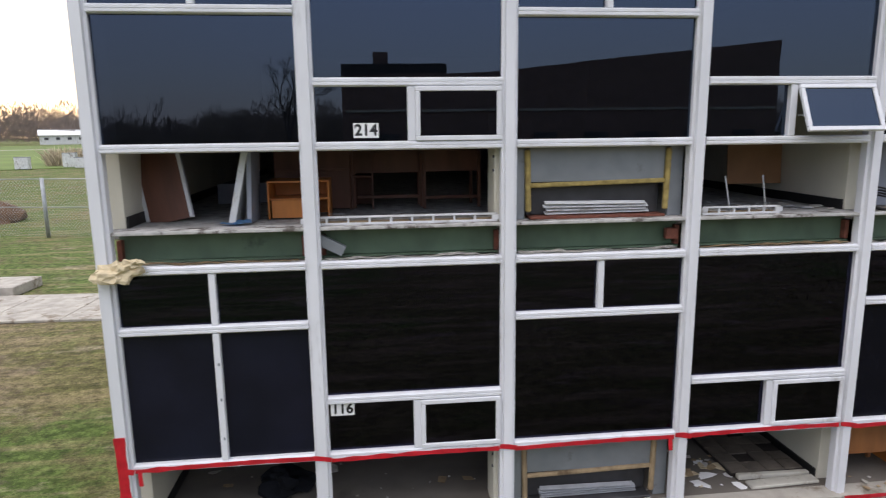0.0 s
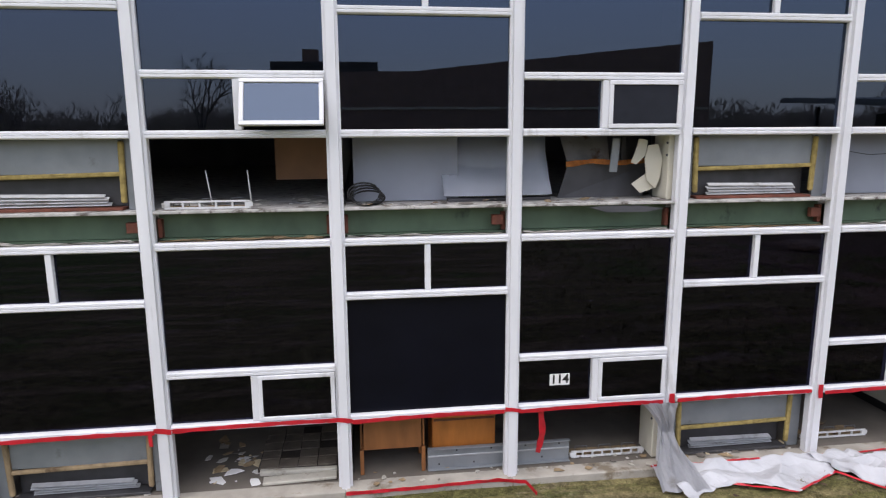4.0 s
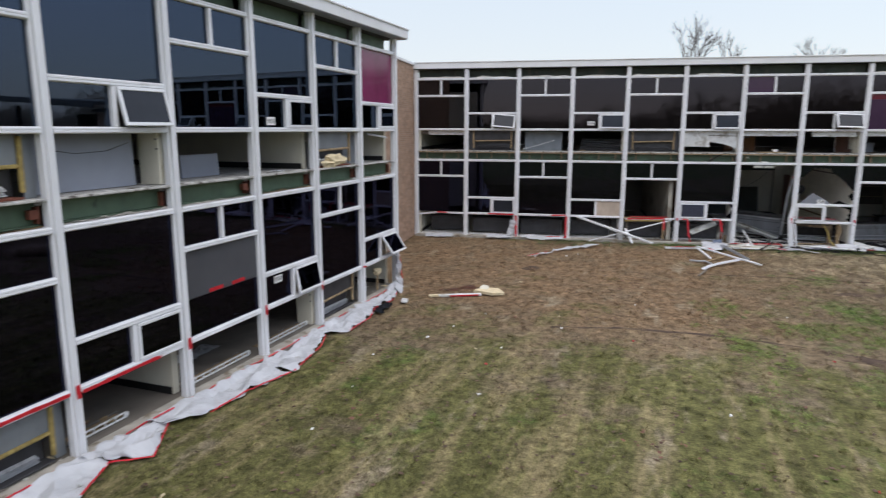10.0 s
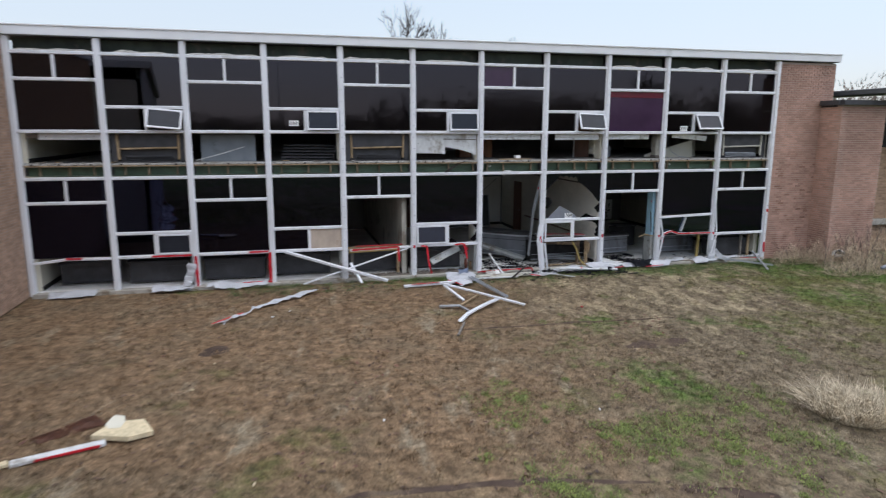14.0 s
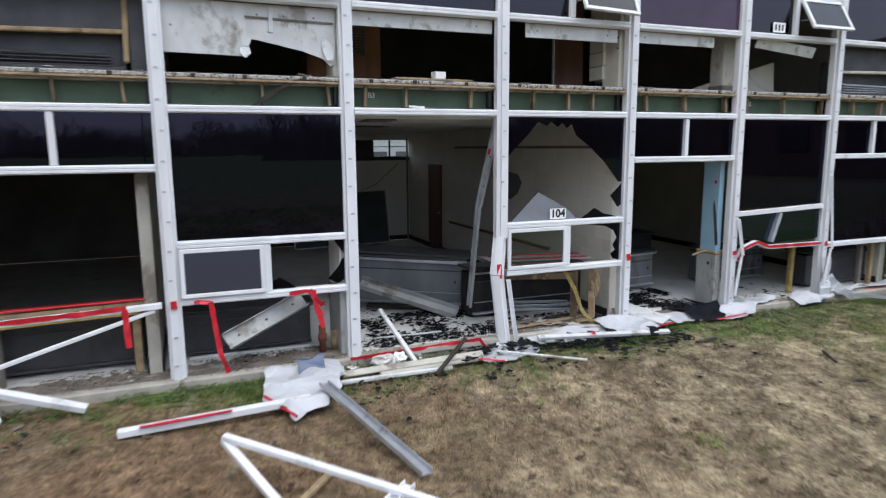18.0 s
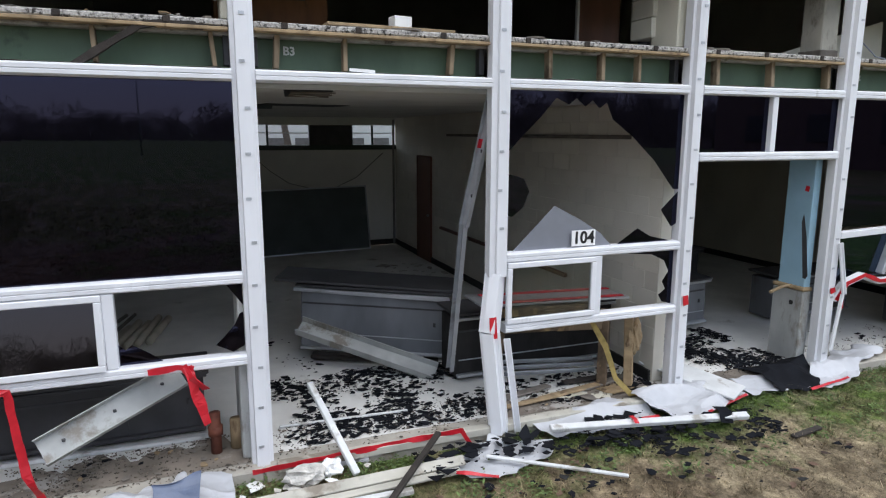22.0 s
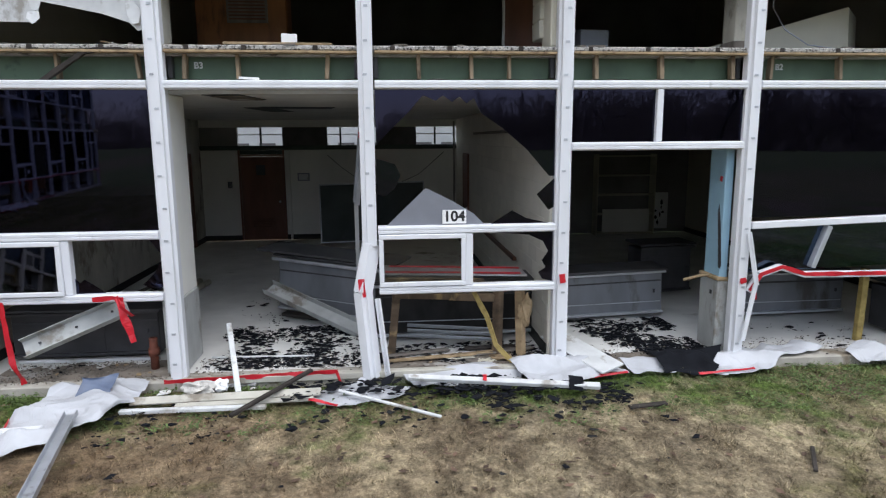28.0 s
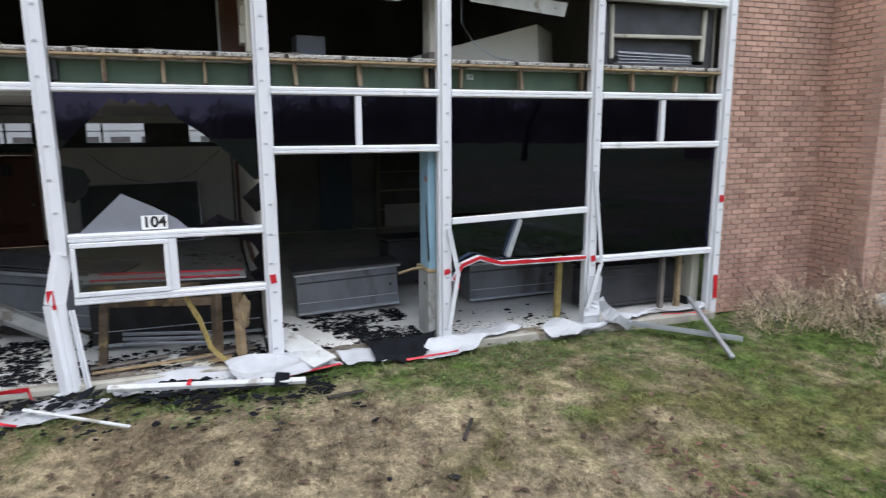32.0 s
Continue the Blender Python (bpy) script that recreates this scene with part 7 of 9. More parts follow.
shard(hole, "hanging_tile", (0.05, 0.3, -0.012), (0.3, 0.3, 1), CEIL, (3, 2, 20), 5)
# painted block courses of the classroom's side wall, the nearest as blocks of their own
side8 = bpy.data.objects["wall_partition_b_1_8"]
BLOCK = box_mesh("block", (0.008, 0.393, 0.194), BLOCKPAINT, 0.002)
rest = bmesh.new()
for row in range(15):
    z = 0.085 + 0.1 + 0.2 * row
    for col in range(24):
        y = 0.46 + 0.4 * col + (0.2 if row % 2 else 0.0)
        if y > 9.5 or abs(y - 7.62) < 0.62 and z < 2.35 or z < 0.25:
            continue
        if y < 4.6:
            obj("block", BLOCK, side8, pose(-0.0710, y, z))
        else:
            bmesh.ops.create_cube(rest, size=1, matrix=pose(-0.0710, y, z) @ Matrix.Diagonal((0.008, 0.393, 0.194, 1)))
tagged(part("block_courses", rest, BLOCKPAINT, side8), "", "", "", "stuff")
# second room: blue rear wall, cupboard
rm = thing("wall_blue_room", WING_B, "blue-grey rear wall of the next classroom", "wall", "", "structure")
bx(rm, "wall_panel", (19.26, 9.62, 1.3), (0.85, 0.06, 2.4), material("grey_blue_wall", (0.14, 0.19, 0.24), 0.7, 0, 0.1, 1.5, 0.1), bev=0)
bc = thing("bookcase", WING_B @ pose(21.1, 9.4, 0.085), "pale built-in bookcase at the back of the room", "bookcase")
for i in range(5):
    bx(bc, "shelf", (0, 0, 0.05 + i * 0.5), (1.5, 0.35, 0.03), CREAM, bev=0.003)
for sx in (-1, 1):
    bx(bc, "side", (sx * 0.765, 0, 1.05), (0.03, 0.36, 2.1), CREAM, bev=0.003)
bx(bc, "back", (0, 0.19, 1.05), (1.5, 0.02, 2.1), DIMWALL, bev=0)
bx(bc, "panel", (0, -0.19, 0.39), (1.25, 0.03, 0.60), WHITEWALL, bev=0.003, label="loose white panel")
pn = bx(bc, "side_panel", (0.98, -0.05, 0.62), (0.40, 0.03, 0.95), PAPER, bev=0.003, label="white panel with dark shapes")
rq = random.Random(9)
for i in range(7):
    shard(pn, "dark_shape", (rq.uniform(-0.15, 0.15), -0.021, rq.uniform(-0.4, 0.4)), (rq.uniform(0.05, 0.13), rq.uniform(0.08, 0.2), 1), BLACK, (90, 0, 0), 70 + i, thick=0.003)
pi = thing("blue_pier", WING_B @ pose(9 * BAY - 0.11, 0.12, 0.085), "light blue painted pier on a pale metal base", "pier")
bx(pi, "pier", (0, 0.20, 1.72), (0.10, 0.36, 1.70), BLUEWALL, bev=0.01)
bx(pi, "base_casing", (0, 0.22, 0.43), (0.13, 0.42, 0.86), DULLENAMEL, bev=0.012, label="pale grey metal casing")
bx(pi, "hole", (-0.064, 0.16, 0.70), (0.006, 0.05, 0.05), BLACK, bev=0.002)
bx(pi, "splintered_rail", (-0.01, 0.21, 0.885), (0.16, 0.42, 0.05), TANWOOD, (0, 4, 3), 0.012)
shard(pi, "torn_face", (-0.054, 0.06, 1.35), (0.09, 1.1, 1), DARKMETAL, (90, 8, 90), 9)
bx(pi, "tape_scrap", (-0.054, 0.10, 2.05), (0.004, 0.05, 0.06), RED, (12, 0, 0), 0)


def heater(s, y, z, w, h, label, mat=GREYMETAL, rz=0, tilt=(0, 0)):
    """A long low heating cabinet: body, worktop, grille slots, end panels and plinth."""
    c = thing("heater_cabinet", WING_B @ pose(s, y, z, tilt[0], tilt[1], rz), label, "cabinet", "heating cabinets")
    body = bx(c, "body", (0, 0.2, h * 0.46), (w, 0.42, h * 0.80), mat, bev=0.012)
    bx(c, "worktop", (0, 0.18, h * 0.94), (w + 0.10, 0.52, 0.03), DARKMETAL, (1.5, 0.6, 0), 0.006)
    bx(c, "lip", (0, -0.05, h * 0.88), (w + 0.06, 0.06, 0.03), mat if mat is DARKMETAL else ALU_B, bev=0.005)
    bx(c, "kick_rail", (0, -0.03, h * 0.10), (w, 0.05, 0.035), mat if mat is DARKMETAL else ALU_B, bev=0.005)
    bx(body, "groove", (0, -0.214, h * 0.24), (w - 0.04, 0.012, 0.02), DARKMETAL, bev=0)
    if s < 13:
        bx(body, "panel_seam", (w * 0.12, -0.213, -h * 0.02), (0.008, 0.008, h * 0.74), DARKMETAL, bev=0)
    if mat is not DARKMETAL:
        bx(body, "plate_edge", (0, -0.213, -h * 0.16), (w - 0.06, 0.008, 0.012), ALU_B, (0, 0.4, 0), bev=0)
    bx(body, "latch", (w * 0.42, -0.22, h * 0.04), (0.03, 0.02, 0.05), DARKMETAL, bev=0.004)
    return c


sp = thing("splinter", WING_B @ pose(18.5, 0.30, 0.97), "split lath sticking out over the metal base", "splinter")
tube(sp, "lath", [(-0.12, -0.02, -0.03), (0.08, 0.0, 0.01), (0.30, 0.02, 0.02)], (0.02, 0.02, 0.016), TANWOOD, 5)
hc = heater(14.08, 2.06, 0.085, 1.75, 0.92, "dented grey heating cabinet shoved askew on the floor", GRIMY, -26, (0, 2))
bx(hc, "loose_lid", (-0.1, 0.22, 0.915), (2.15, 0.60, 0.03), DARKMETAL, (2, 1.5, 3), 0.004, "dark bent lid plate")
bx(hc, "rim", (-0.02, -0.06, 0.80), (1.86, 0.04, 0.045), ALU_B, (0, 1, 0), 0.006)
bx(hc, "torn_skirt", (0.05, -0.10, 0.035), (1.5, 0.16, 0.05), CHAR, (0, 1, 4), 0.01, "charred timber skirt")
heater(15.72, 1.0, 0.085, 2.0, 0.82, "burnt dark heating cabinet under the window", BURNT, 1)
heater(18.0, 1.65, 0.085, 1.5, 0.74, "grey heating cabinet with a dented lid", GRIMY, 0, (0, -2))
heater(20.6, 1.5, 0.085, 1.55, 0.72, "pale grey heating cabinet behind the bent transom", GRIMY, 2)
heater(19.35, 2.9, 0.085, 0.9, 0.9, "dark grey cabinet deep in the room", DARKMETAL, 8)
heater(22.1, 0.5, 0.085, 1.6, 0.70, "dark heating cabinet behind the last bay", DARKMETAL)
heater(11.35, 0.72, 0.085, 1.65, 0.64, "dark grey heating cabinet behind the hopper window", DARKMETAL, 0)
heater(9.35, 0.70, 0.085, 1.55, 0.72, "dark heating cabinet with a torn timber top", DARKMETAL, 0)
heater(7.2, 0.75, 0.085, 1.6, 0.72, "dark heating cabinet under the window", DARKMETAL, 0)
heater(5.2, 0.55, 0.085, 1.7, 0.70, "dark grey heating cabinet behind a plastic sheet", DARKMETAL, 0)
heater(3.1, 0.6, 0.085, 1.6, 0.70, "dark heating cabinet under the window", DARKMETAL, 0)
heater(1.2, 0.9, 0.085, 1.5, 0.70, "dark grey heating cabinet in the end bay", DARKMETAL, 4)


def bar(parent, name, a, b, w, h, mat, roll=0.0, label=""):
    """A straight bar between two points."""
    a, b = Vector(a), Vector(b)
    d = b - a
    m = Matrix.Translation((a + b) / 2) @ d.to_track_quat("X", "Z").to_matrix().to_4x4() @ pose(0, 0, 0, roll, 0, 0)
    return obj(name, box_mesh(name, (d.length, w, h), mat, 0.006), parent, m, label)


def angle_bar(parent, name, a, b, w, mat, roll=0.0):
    """An aluminium channel between two points: a web and two lips."""
    a, b = Vector(a), Vector(b)
    d = b - a
    t = 0.008
    prof = [(-w / 2, 0), (w / 2, 0), (w / 2, w * 0.45), (w / 2 - t, w * 0.45), (w / 2 - t, t), (-w / 2 + t, t), (-w / 2 + t, w * 0.45), (-w / 2, w * 0.45)]
    bm = extruded(prof, d.length, "x")
    return part(name, bm, mat, parent, "", Matrix.Translation(a) @ d.to_track_quat("X", "Z").to_matrix().to_4x4() @ pose(0, 0, 0, roll, 0, 0))


def loose(name, s, y, label, category, pieces, group=""):
    root = thing(name, WING_B @ pose(s, y, 0), label, category, group)
    for kind, a, b, w, mat, roll in pieces:
        if kind == "c":
            angle_bar(root, "bar", a, b, w, mat, roll)
        else:
            bar(root, "bar", a, b, w, 0.025 if kind == "p" else w * 0.7, mat, roll)
    return root


# leaning parts in the open bays
lm = loose("leaning_mullion", 14.6, 0.3, "bent grey mullion hanging askew in the empty bay", "mullion", [("c", (-0.045, 0.38, 0.37), (-0.035, 0.08, 1.9), 0.10, ALU_B, 90), ("c", (-0.035, 0.08, 1.9), (0.10, -0.25, 3.14), 0.10, ALU_B, 90)])
for i in range(7):
    u = i / 6
    bx(lm, "clip", (-0.04 + (0.14 * max(0.0, u - 0.55) / 0.45), 0.35 - 0.56 * u, 0.55 + 2.45 * u), (0.05, 0.02, 0.03), DARKMETAL, bev=0.003)
strip(lm, "red_tape", [(0.02, -0.10, 2.62), (0.03, -0.12, 2.70)], 0.06, RED, up=(1, 0, 0), seed=52, wob=0.002)
loose("metal_flashing", 13.6, 1.1, "long dented aluminium cover slid to the floor", "flashing", [("c", (-0.38, 0.95, 0.56), (0.98, 0.15, 0.10), 0.21, DULLENAMEL, 30)])
st = thing("timber_studs", WING_B @ pose(16.1, 0.35, 0.085), "charred timber studs behind the broken window", "timber")
bar(st, "stud", (0.05, 0, 0), (0.07, 0.02, 0.84), 0.10, 0.09, BURNTWOOD)
bar(st, "stud", (0.32, -0.1, 0), (0.30, -0.08, 0.84), 0.09, 0.09, TANWOOD)
lump(st, "splintered_knot", (0.36, -0.12, 0.55), (0.16, 0.12, 0.34), TANWOOD, 4, rough=0.6)
bar(st, "rail", (-1.15, 0.05, 0.74), (-0.5, 0.05, 0.71), 0.09, 0.07, BURNTWOOD)
bar(st, "rail", (-0.52, 0.06, 0.71), (0.02, 0.04, 0.68), 0.11, 0.085, BURNTWOOD)
bx(st, "top_plate", (-0.45, 0.32, 0.955), (1.75, 0.46, 0.02), ALU_B, (1, 2, 0), 0.003)
bar(st, "edge_timber", (-1.25, 0.04, 0.92), (-0.1, 0.04, 0.87), 0.09, 0.07, BURNTWOOD)
lump(st, "splintered_edge", (-0.55, 0.02, 0.87), (0.5, 0.10, 0.08), BURNTWOOD, 14, rough=0.8)
bar(st, "red_batten", (-1.25, 0.12, 1.005), (0.35, 0.12, 0.95), 0.06, 0.012, RED)
for i in range(3):
    bar(st, "fallen_louvre", (-1.0, 0.30 - 0.03 * i, 0.30 - 0.055 * i), (0.10, 0.26 - 0.03 * i, 0.22 - 0.055 * i), 0.02, 0.045, GREYMETAL, 12)
bar(st, "red_batten", (-1.2, 0.45, 1.005), (0.4, 0.45, 0.945), 0.06, 0.012, RED)
bar(st, "stud", (-1.2, 0.1, 0), (-1.12, 0.1, 0.78), 0.10, 0.09, BURNTWOOD)
strip(st, "strap", [(-0.28, -0.20, 0.86), (-0.12, -0.28, 0.55), (-0.02, -0.33, 0.22), (0.15, -0.36, 0.04), (0.34, -0.36, 0.02)], 0.06, YELLOW, "yellowed hanging strap", 0.008, 0.02, seed=5)
po = thing("timber_post", WING_B @ pose(20.72, 0.35, 0.085), "yellowed timber post behind the bent transom", "timber")
bar(po, "post", (0, 0, 0), (0.02, 0, 0.92), 0.08, 0.08, YELLOW)
for s in (22.45, 22.75):
    po = thing("timber_post", WING_B @ pose(s, 0.30, 0.085), "weathered timber post behind the last bay", "timber")
    bar(po, "post", (0, 0, 0), (0, 0, 0.86), 0.08, 0.07, TANWOOD if s > 22.6 else GREYWOOD)
# bent cover plate at the foot of the bent mullion
loose("mullion_cover", 14.77, -0.14, "white cover strip peeled from the bent mullion", "cover strip", [("c", (0.0, 0.02, 0.92), (0.10, -0.05, 0.03), 0.06, ALU, 90)])
# ninth bay: transoms knocked out of line
wk = thing("bent_transom", WING_B @ pose(9 * BAY, -0.05, 0), "buckled white transom with red tape on its edge", "transom")
pts = [(0.10, 0.02, 0.86), (0.20, -0.02, 1.06), (0.42, -0.06, 1.15), (0.72, -0.03, 1.05), (1.3, 0.0, 1.035), (2.0, 0.02, 1.025)]
for i, (p, q) in enumerate(zip(pts, pts[1:])):
    bar(wk, "length", p, q, 0.09, 0.065, ALU)
strip(wk, "red_tape", [(x, y - 0.052, z + 0.012) for x, y, z in pts[0:]], 0.05, RED, "red tape", 0.004, seed=8)
strip(wk, "tape_tail", [(0.12, -0.06, 0.92), (0.14, -0.07, 0.78)], 0.05, RED, up=(1, 0, 0), seed=9)
bar(wk, "upper_transom", (0.085, 0.03, 1.62), (2.0, 0.03, 1.68), 0.09, 0.075, ALU)
bar(wk, "glazing_bar", (0.85, 0.02, 1.12), (1.02, 0.02, 1.60), 0.09, 0.06, ALU_B)
angle_bar(wk, "torn_strip", (0.02, -0.06, 1.55), (0.14, -0.08, 0.95), 0.05, ALU, 90)
angle_bar(wk, "torn_strip", (0.14, -0.08, 0.95), (0.02, -0.1, 0.30), 0.05, ALU, 90)
bx(wk, "pane", (1.05, 0.06, 1.35), (1.9, 0.006, 0.5), BLUE_GLASS, (0, -1.5, 0), 0)
wk = thing("torn_cover_strip", WING_B @ pose(10 * BAY, -0.10, 0), "white cover strip torn loose beside a mullion", "cover strip")
angle_bar(wk, "strip", (-0.02, 0, 2.2), (0.12, -0.02, 0.92), 0.04, ALU, 90)
angle_bar(wk, "strip", (0.12, -0.02, 0.92), (-0.12, -0.12, 0.35), 0.06, ALU, 90)
# sixth bay: sagging sash rail, fallen cover, red tape
bt = thing("fallen_cover", WING_B @ pose(11.6, 0.10, 0), "dented pale metal cover hanging out under the sash", "cover")
angle_bar(bt, "cover", (-0.55, -0.12, 0.44), (0.42, 0.16, 0.82), 0.21, DULLENAMEL, 55)
for k in (0.15, 0.5, 0.85):
    bx(bt, "bolt", (-0.55 + 0.97 * k, -0.12 + 0.28 * k - 0.02, 0.44 + 0.38 * k + 0.02), (0.025, 0.025, 0.02), DARKMETAL, (0, 0, 15), 0.004)
tp = thing("barrier_tape", WING_B @ pose(5 * BAY, -0.07, 0), "red barrier tape tied round the sagging sill", "tape")
strip(tp, "tail", [(0.22, 0, 0.98), (0.40, -0.02, 0.96), (0.44, -0.03, 0.6), (0.47, -0.06, 0.35), (0.55, -0.04, 0.10)], 0.065, RED, up=(1, 0, 0), seed=12, wob=0.02)
strip(tp, "band", [(1.30, 0, 0.98), (1.5, -0.02, 1.0), (1.62, -0.02, 0.98)], 0.05, RED, seed=13)
strip(tp, "tail", [(1.58, -0.02, 1.0), (1.62, -0.05, 0.8), (1.66, -0.04, 0.68), (1.69, -0.03, 0.52)], 0.08, RED, up=(1, 0.4, 0), seed=14, wob=0.03)
strip(tp, "tail", [(1.54, -0.03, 1.01), (1.60, -0.06, 0.92), (1.66, -0.05, 0.86), (1.70, -0.02, 0.80)], 0.07, RED, up=(1, -0.5, 0), seed=44, wob=0.03)
strip(tp, "wrap", [(0.0, -0.03, 1.02), (0.005, -0.03, 0.93)], 0.075, RED, seed=15, wob=0.001, up=(1, 0, 0))
pp = thing("rusty_pipe", WING_B @ pose(12.25, 0.28, 0.085), "short rusty pipe stub rising from the floor", "pipe")
tube(pp, "stub", [(0, 0, 0), (0, 0, 0.36)], 0.045, RUST, 10)
tube(pp, "collar", [(0, 0, 0.16), (0, 0, 0.24)], 0.06, RUST, 10)
tube(pp, "stub", [(0.17, 0.05, 0), (0.17, 0.05, 0.26)], 0.055, TANWOOD, 10)
# fifth bay: torn timber top, crossed white bars
tm = thing("torn_timber_sill", WING_B @ pose(9.35, 0.35, 0.80), "splintered yellow timber sill with a red edge", "timber")
bar(tm, "plank", (-0.85, 0, 0.12), (0.85, 0, 0.16), 0.20, 0.05, TANWOOD)
bar(tm, "plank", (-0.8, -0.05, 0.02), (0.75, -0.05, 0.06), 0.12, 0.07, YELLOW)
bar(tm, "red_batten", (-0.6, -0.08, 0.19), (0.85, -0.08, 0.20), 0.09, 0.02, RED)
bar(tm, "support", (0.72, 0.05, -0.71), (0.72, 0.05, 0.06), 0.09, 0.09, TANWOOD)
bar(tm, "support", (-0.7, 0.05, -0.71), (-0.7, 0.05, 0.03), 0.09, 0.09, GREYWOOD)
loose("fallen_transom", 8.4, -0.1, "white transoms fallen crosswise from the bay", "transom", [
    ("b", (-1.75, 0.0, 0.98), (1.2, -0.42, 0.05), 0.10, ALU, 10), ("b", (-1.25, -0.25, 0.04), (1.9, 0.02, 0.93), 0.06, ALU, 0), ("b", (0.15, 0.0, 0.55), (0.42, -0.5, 0.04), 0.08, ALU, 0), ("b", (0.15, 0.0, 0.93), (1.98, 0.02, 0.98), 0.09, ALU, 0)])
tp = thing("barrier_tape", WING_B @ pose(8.4, -0.16, 0), "red barrier tape along the fallen transom", "tape")
strip(tp, "band", [(0.2, 0, 0.95), (1.2, 0, 0.98), (1.62, 0.02, 1.0)], 0.06, RED, seed=16)
strip(tp, "tail", [(1.60, 0.02, 0.98), (1.62, 0.0, 0.55)], 0.07, RED, up=(1, 0, 0), seed=17)
# third bay: base opening framed in red tape; first bays
tp = thing("barrier_tape", WING_B @ pose(4.2, -0.09, 0), "red barrier tape framing the base of the bay", "tape")
strip(tp, "post_wrap", [(0.02, 0, 0.05), (0.0, 0, 0.95)], 0.09, RED, up=(1, 0, 0), seed=18, wob=0.004)
strip(tp, "post_wrap", [(2.03, 0, 0.08), (2.03, 0, 0.98)], 0.09, RED, up=(1, 0, 0), seed=19, wob=0.004)
strip(tp, "band", [(1.45, 0.02, 1.0), (2.0, 0.02, 1.01)], 0.06, RED, seed=20, wob=0.004)
strip(tp, "band", [(0.9, -0.02, 0.10), (2.0, -0.02, 0.12)], 0.06, RED, seed=21, wob=0.004)
tp = thing("barrier_tape", WING_B @ pose(2.1, -0.075, 0), "red barrier tape along the transom", "tape")
strip(tp, "band", [(0.95, 0, 0.99), (2.0, 0, 0.985)], 0.06, RED, seed=22, wob=0.004)
fr = thing("fallen_transom", WING_B @ pose(0, -0.02, 0), "white transom hanging askew in the end bay", "transom")
bar(fr, "length", (0.10, 0, 0.90), (0.95, -0.03, 1.0), 0.09, 0.07, ALU)
bar(fr, "length", (0.95, -0.03, 1.0), (2.0, 0, 0.97), 0.09, 0.07, ALU)
strip(fr, "red_tape", [(0.9, -0.09, 1.02), (1.3, -0.08, 1.01)], 0.06, RED, seed=23)
# wraps of tape on the near mullions
for k, z, w in ((7, 1.05, 0.2), (8, 1.08, 0.10), (9, 1.0, 0.06), (10, 1.02, 0.08), (11, 1.75, 0.10), (11, 0.45, 0.35)):
    tp = thing("tape_wrap", WING_B @ pose(k * BAY - (0.1 if k == 7 else 0), -0.10 - (0.08 if k == 7 else 0), z), "scrap of red tape stuck on a mullion", "tape", "tape scraps on mullions")
    strip(tp, "tape", [(-0.005, 0, w / 2), (0.0, -0.002, 0), (0.01, 0, -w / 2)], 0.075, RED, seed=k, wob=0.001, up=(1, 0, 0))
# black roofing scraps and plaster over the floor
def scrap_carpet(name, s0, s1, y0, y1, z, count, seed, mat, label, big=0.062):
    """A carpet of torn scraps, thick in drifts and thin between them."""
    r = random.Random(seed)
    verts, faces = [], []
    while count:
        s, y = r.uniform(s0, s1), r.uniform(y0, y1)
        if noise.noise(Vector((s * 1.7, y * 1.7, seed))) < r.uniform(-0.30, 0.42):
            continue
        count -= 1
        k, e, a0 = r.randint(3, 5), 0.007 + 1.35 * big * r.random() ** 5, r.uniform(0, 6.28)
        tilt, dz = r.uniform(-0.18, 0.18), r.uniform(0, 0.015)
        b = len(verts)
        for top in (0, 1):
            rr = random.Random(seed + count)
            for i in range(k):
                q = e * rr.uniform(0.5, 1.0)
                u, v = q * math.cos(a0 + 6.2832 * i / k), 0.7 * q * math.sin(a0 + 6.2832 * i / k)
                verts.append((s + u, y + v, z + dz + abs(tilt * q) + tilt * u + 0.006 * top))
        faces.append(tuple(range(b + k, b + 2 * k)))
        faces += [(b + i, b + (i + 1) % k, b + k + (i + 1) % k, b + k + i) for i in range(k)]
    me = bpy.data.meshes.new(name)
    me.from_pydata(verts, [], faces)
    me.materials.append(mat)
    return _placed(tagged(new(name, me), label, "scraps", "", "stuff"), WING_B)


scrap_carpet("roofing_scraps", 12.75, 14.85, 0.12, 1.75, 0.083, 3300, 1, BLACKFILM, "torn black roofing scraps over the pale floor", 0.05)
scrap_carpet("roofing_scraps", 14.75, 16.7, 0.10, 0.8, 0.083, 800, 2, BLACKFILM, "torn black roofing scraps under the broken window")
scrap_carpet("roofing_scraps", 16.9, 18.7, 0.10, 1.6, 0.083, 2400, 3, BLACKFILM, "torn black roofing scraps over the pale floor")
scrap_carpet("roofing_scraps", 12.7, 15.2, 1.4, 3.4, 0.083, 220, 4, BLACKFILM, "black roofing scraps deep in the room")
scrap_carpet("roofing_scraps", 18.95, 21.0, 0.10, 1.2, 0.083, 90, 5, BLACKFILM, "black roofing scraps over the pale floor")
scrap_carpet("dark_grass_litter", 12.2, 17.6, -1.5, -0.25, 0.0, 420, 6, BLACKFILM, "black film and glass crumbs in the grass", 0.05)
scatter("b", "plaster_scraps", 15.5, 16.6, 6.0, 7.3, 0.085, 34, (WOOL, CONC), 206, "fallen plaster on the classroom floor", "rubble", 0.3)
scatter("b", "plaster_scraps", 10.7, 12.4, 0.05, 0.5, 0.085, 26, (GREYWOOD, TANWOOD, GREYWOOD, BLACKFILM), 207, "plaster crumbs and splinters on the sill", "rubble", 0.12)
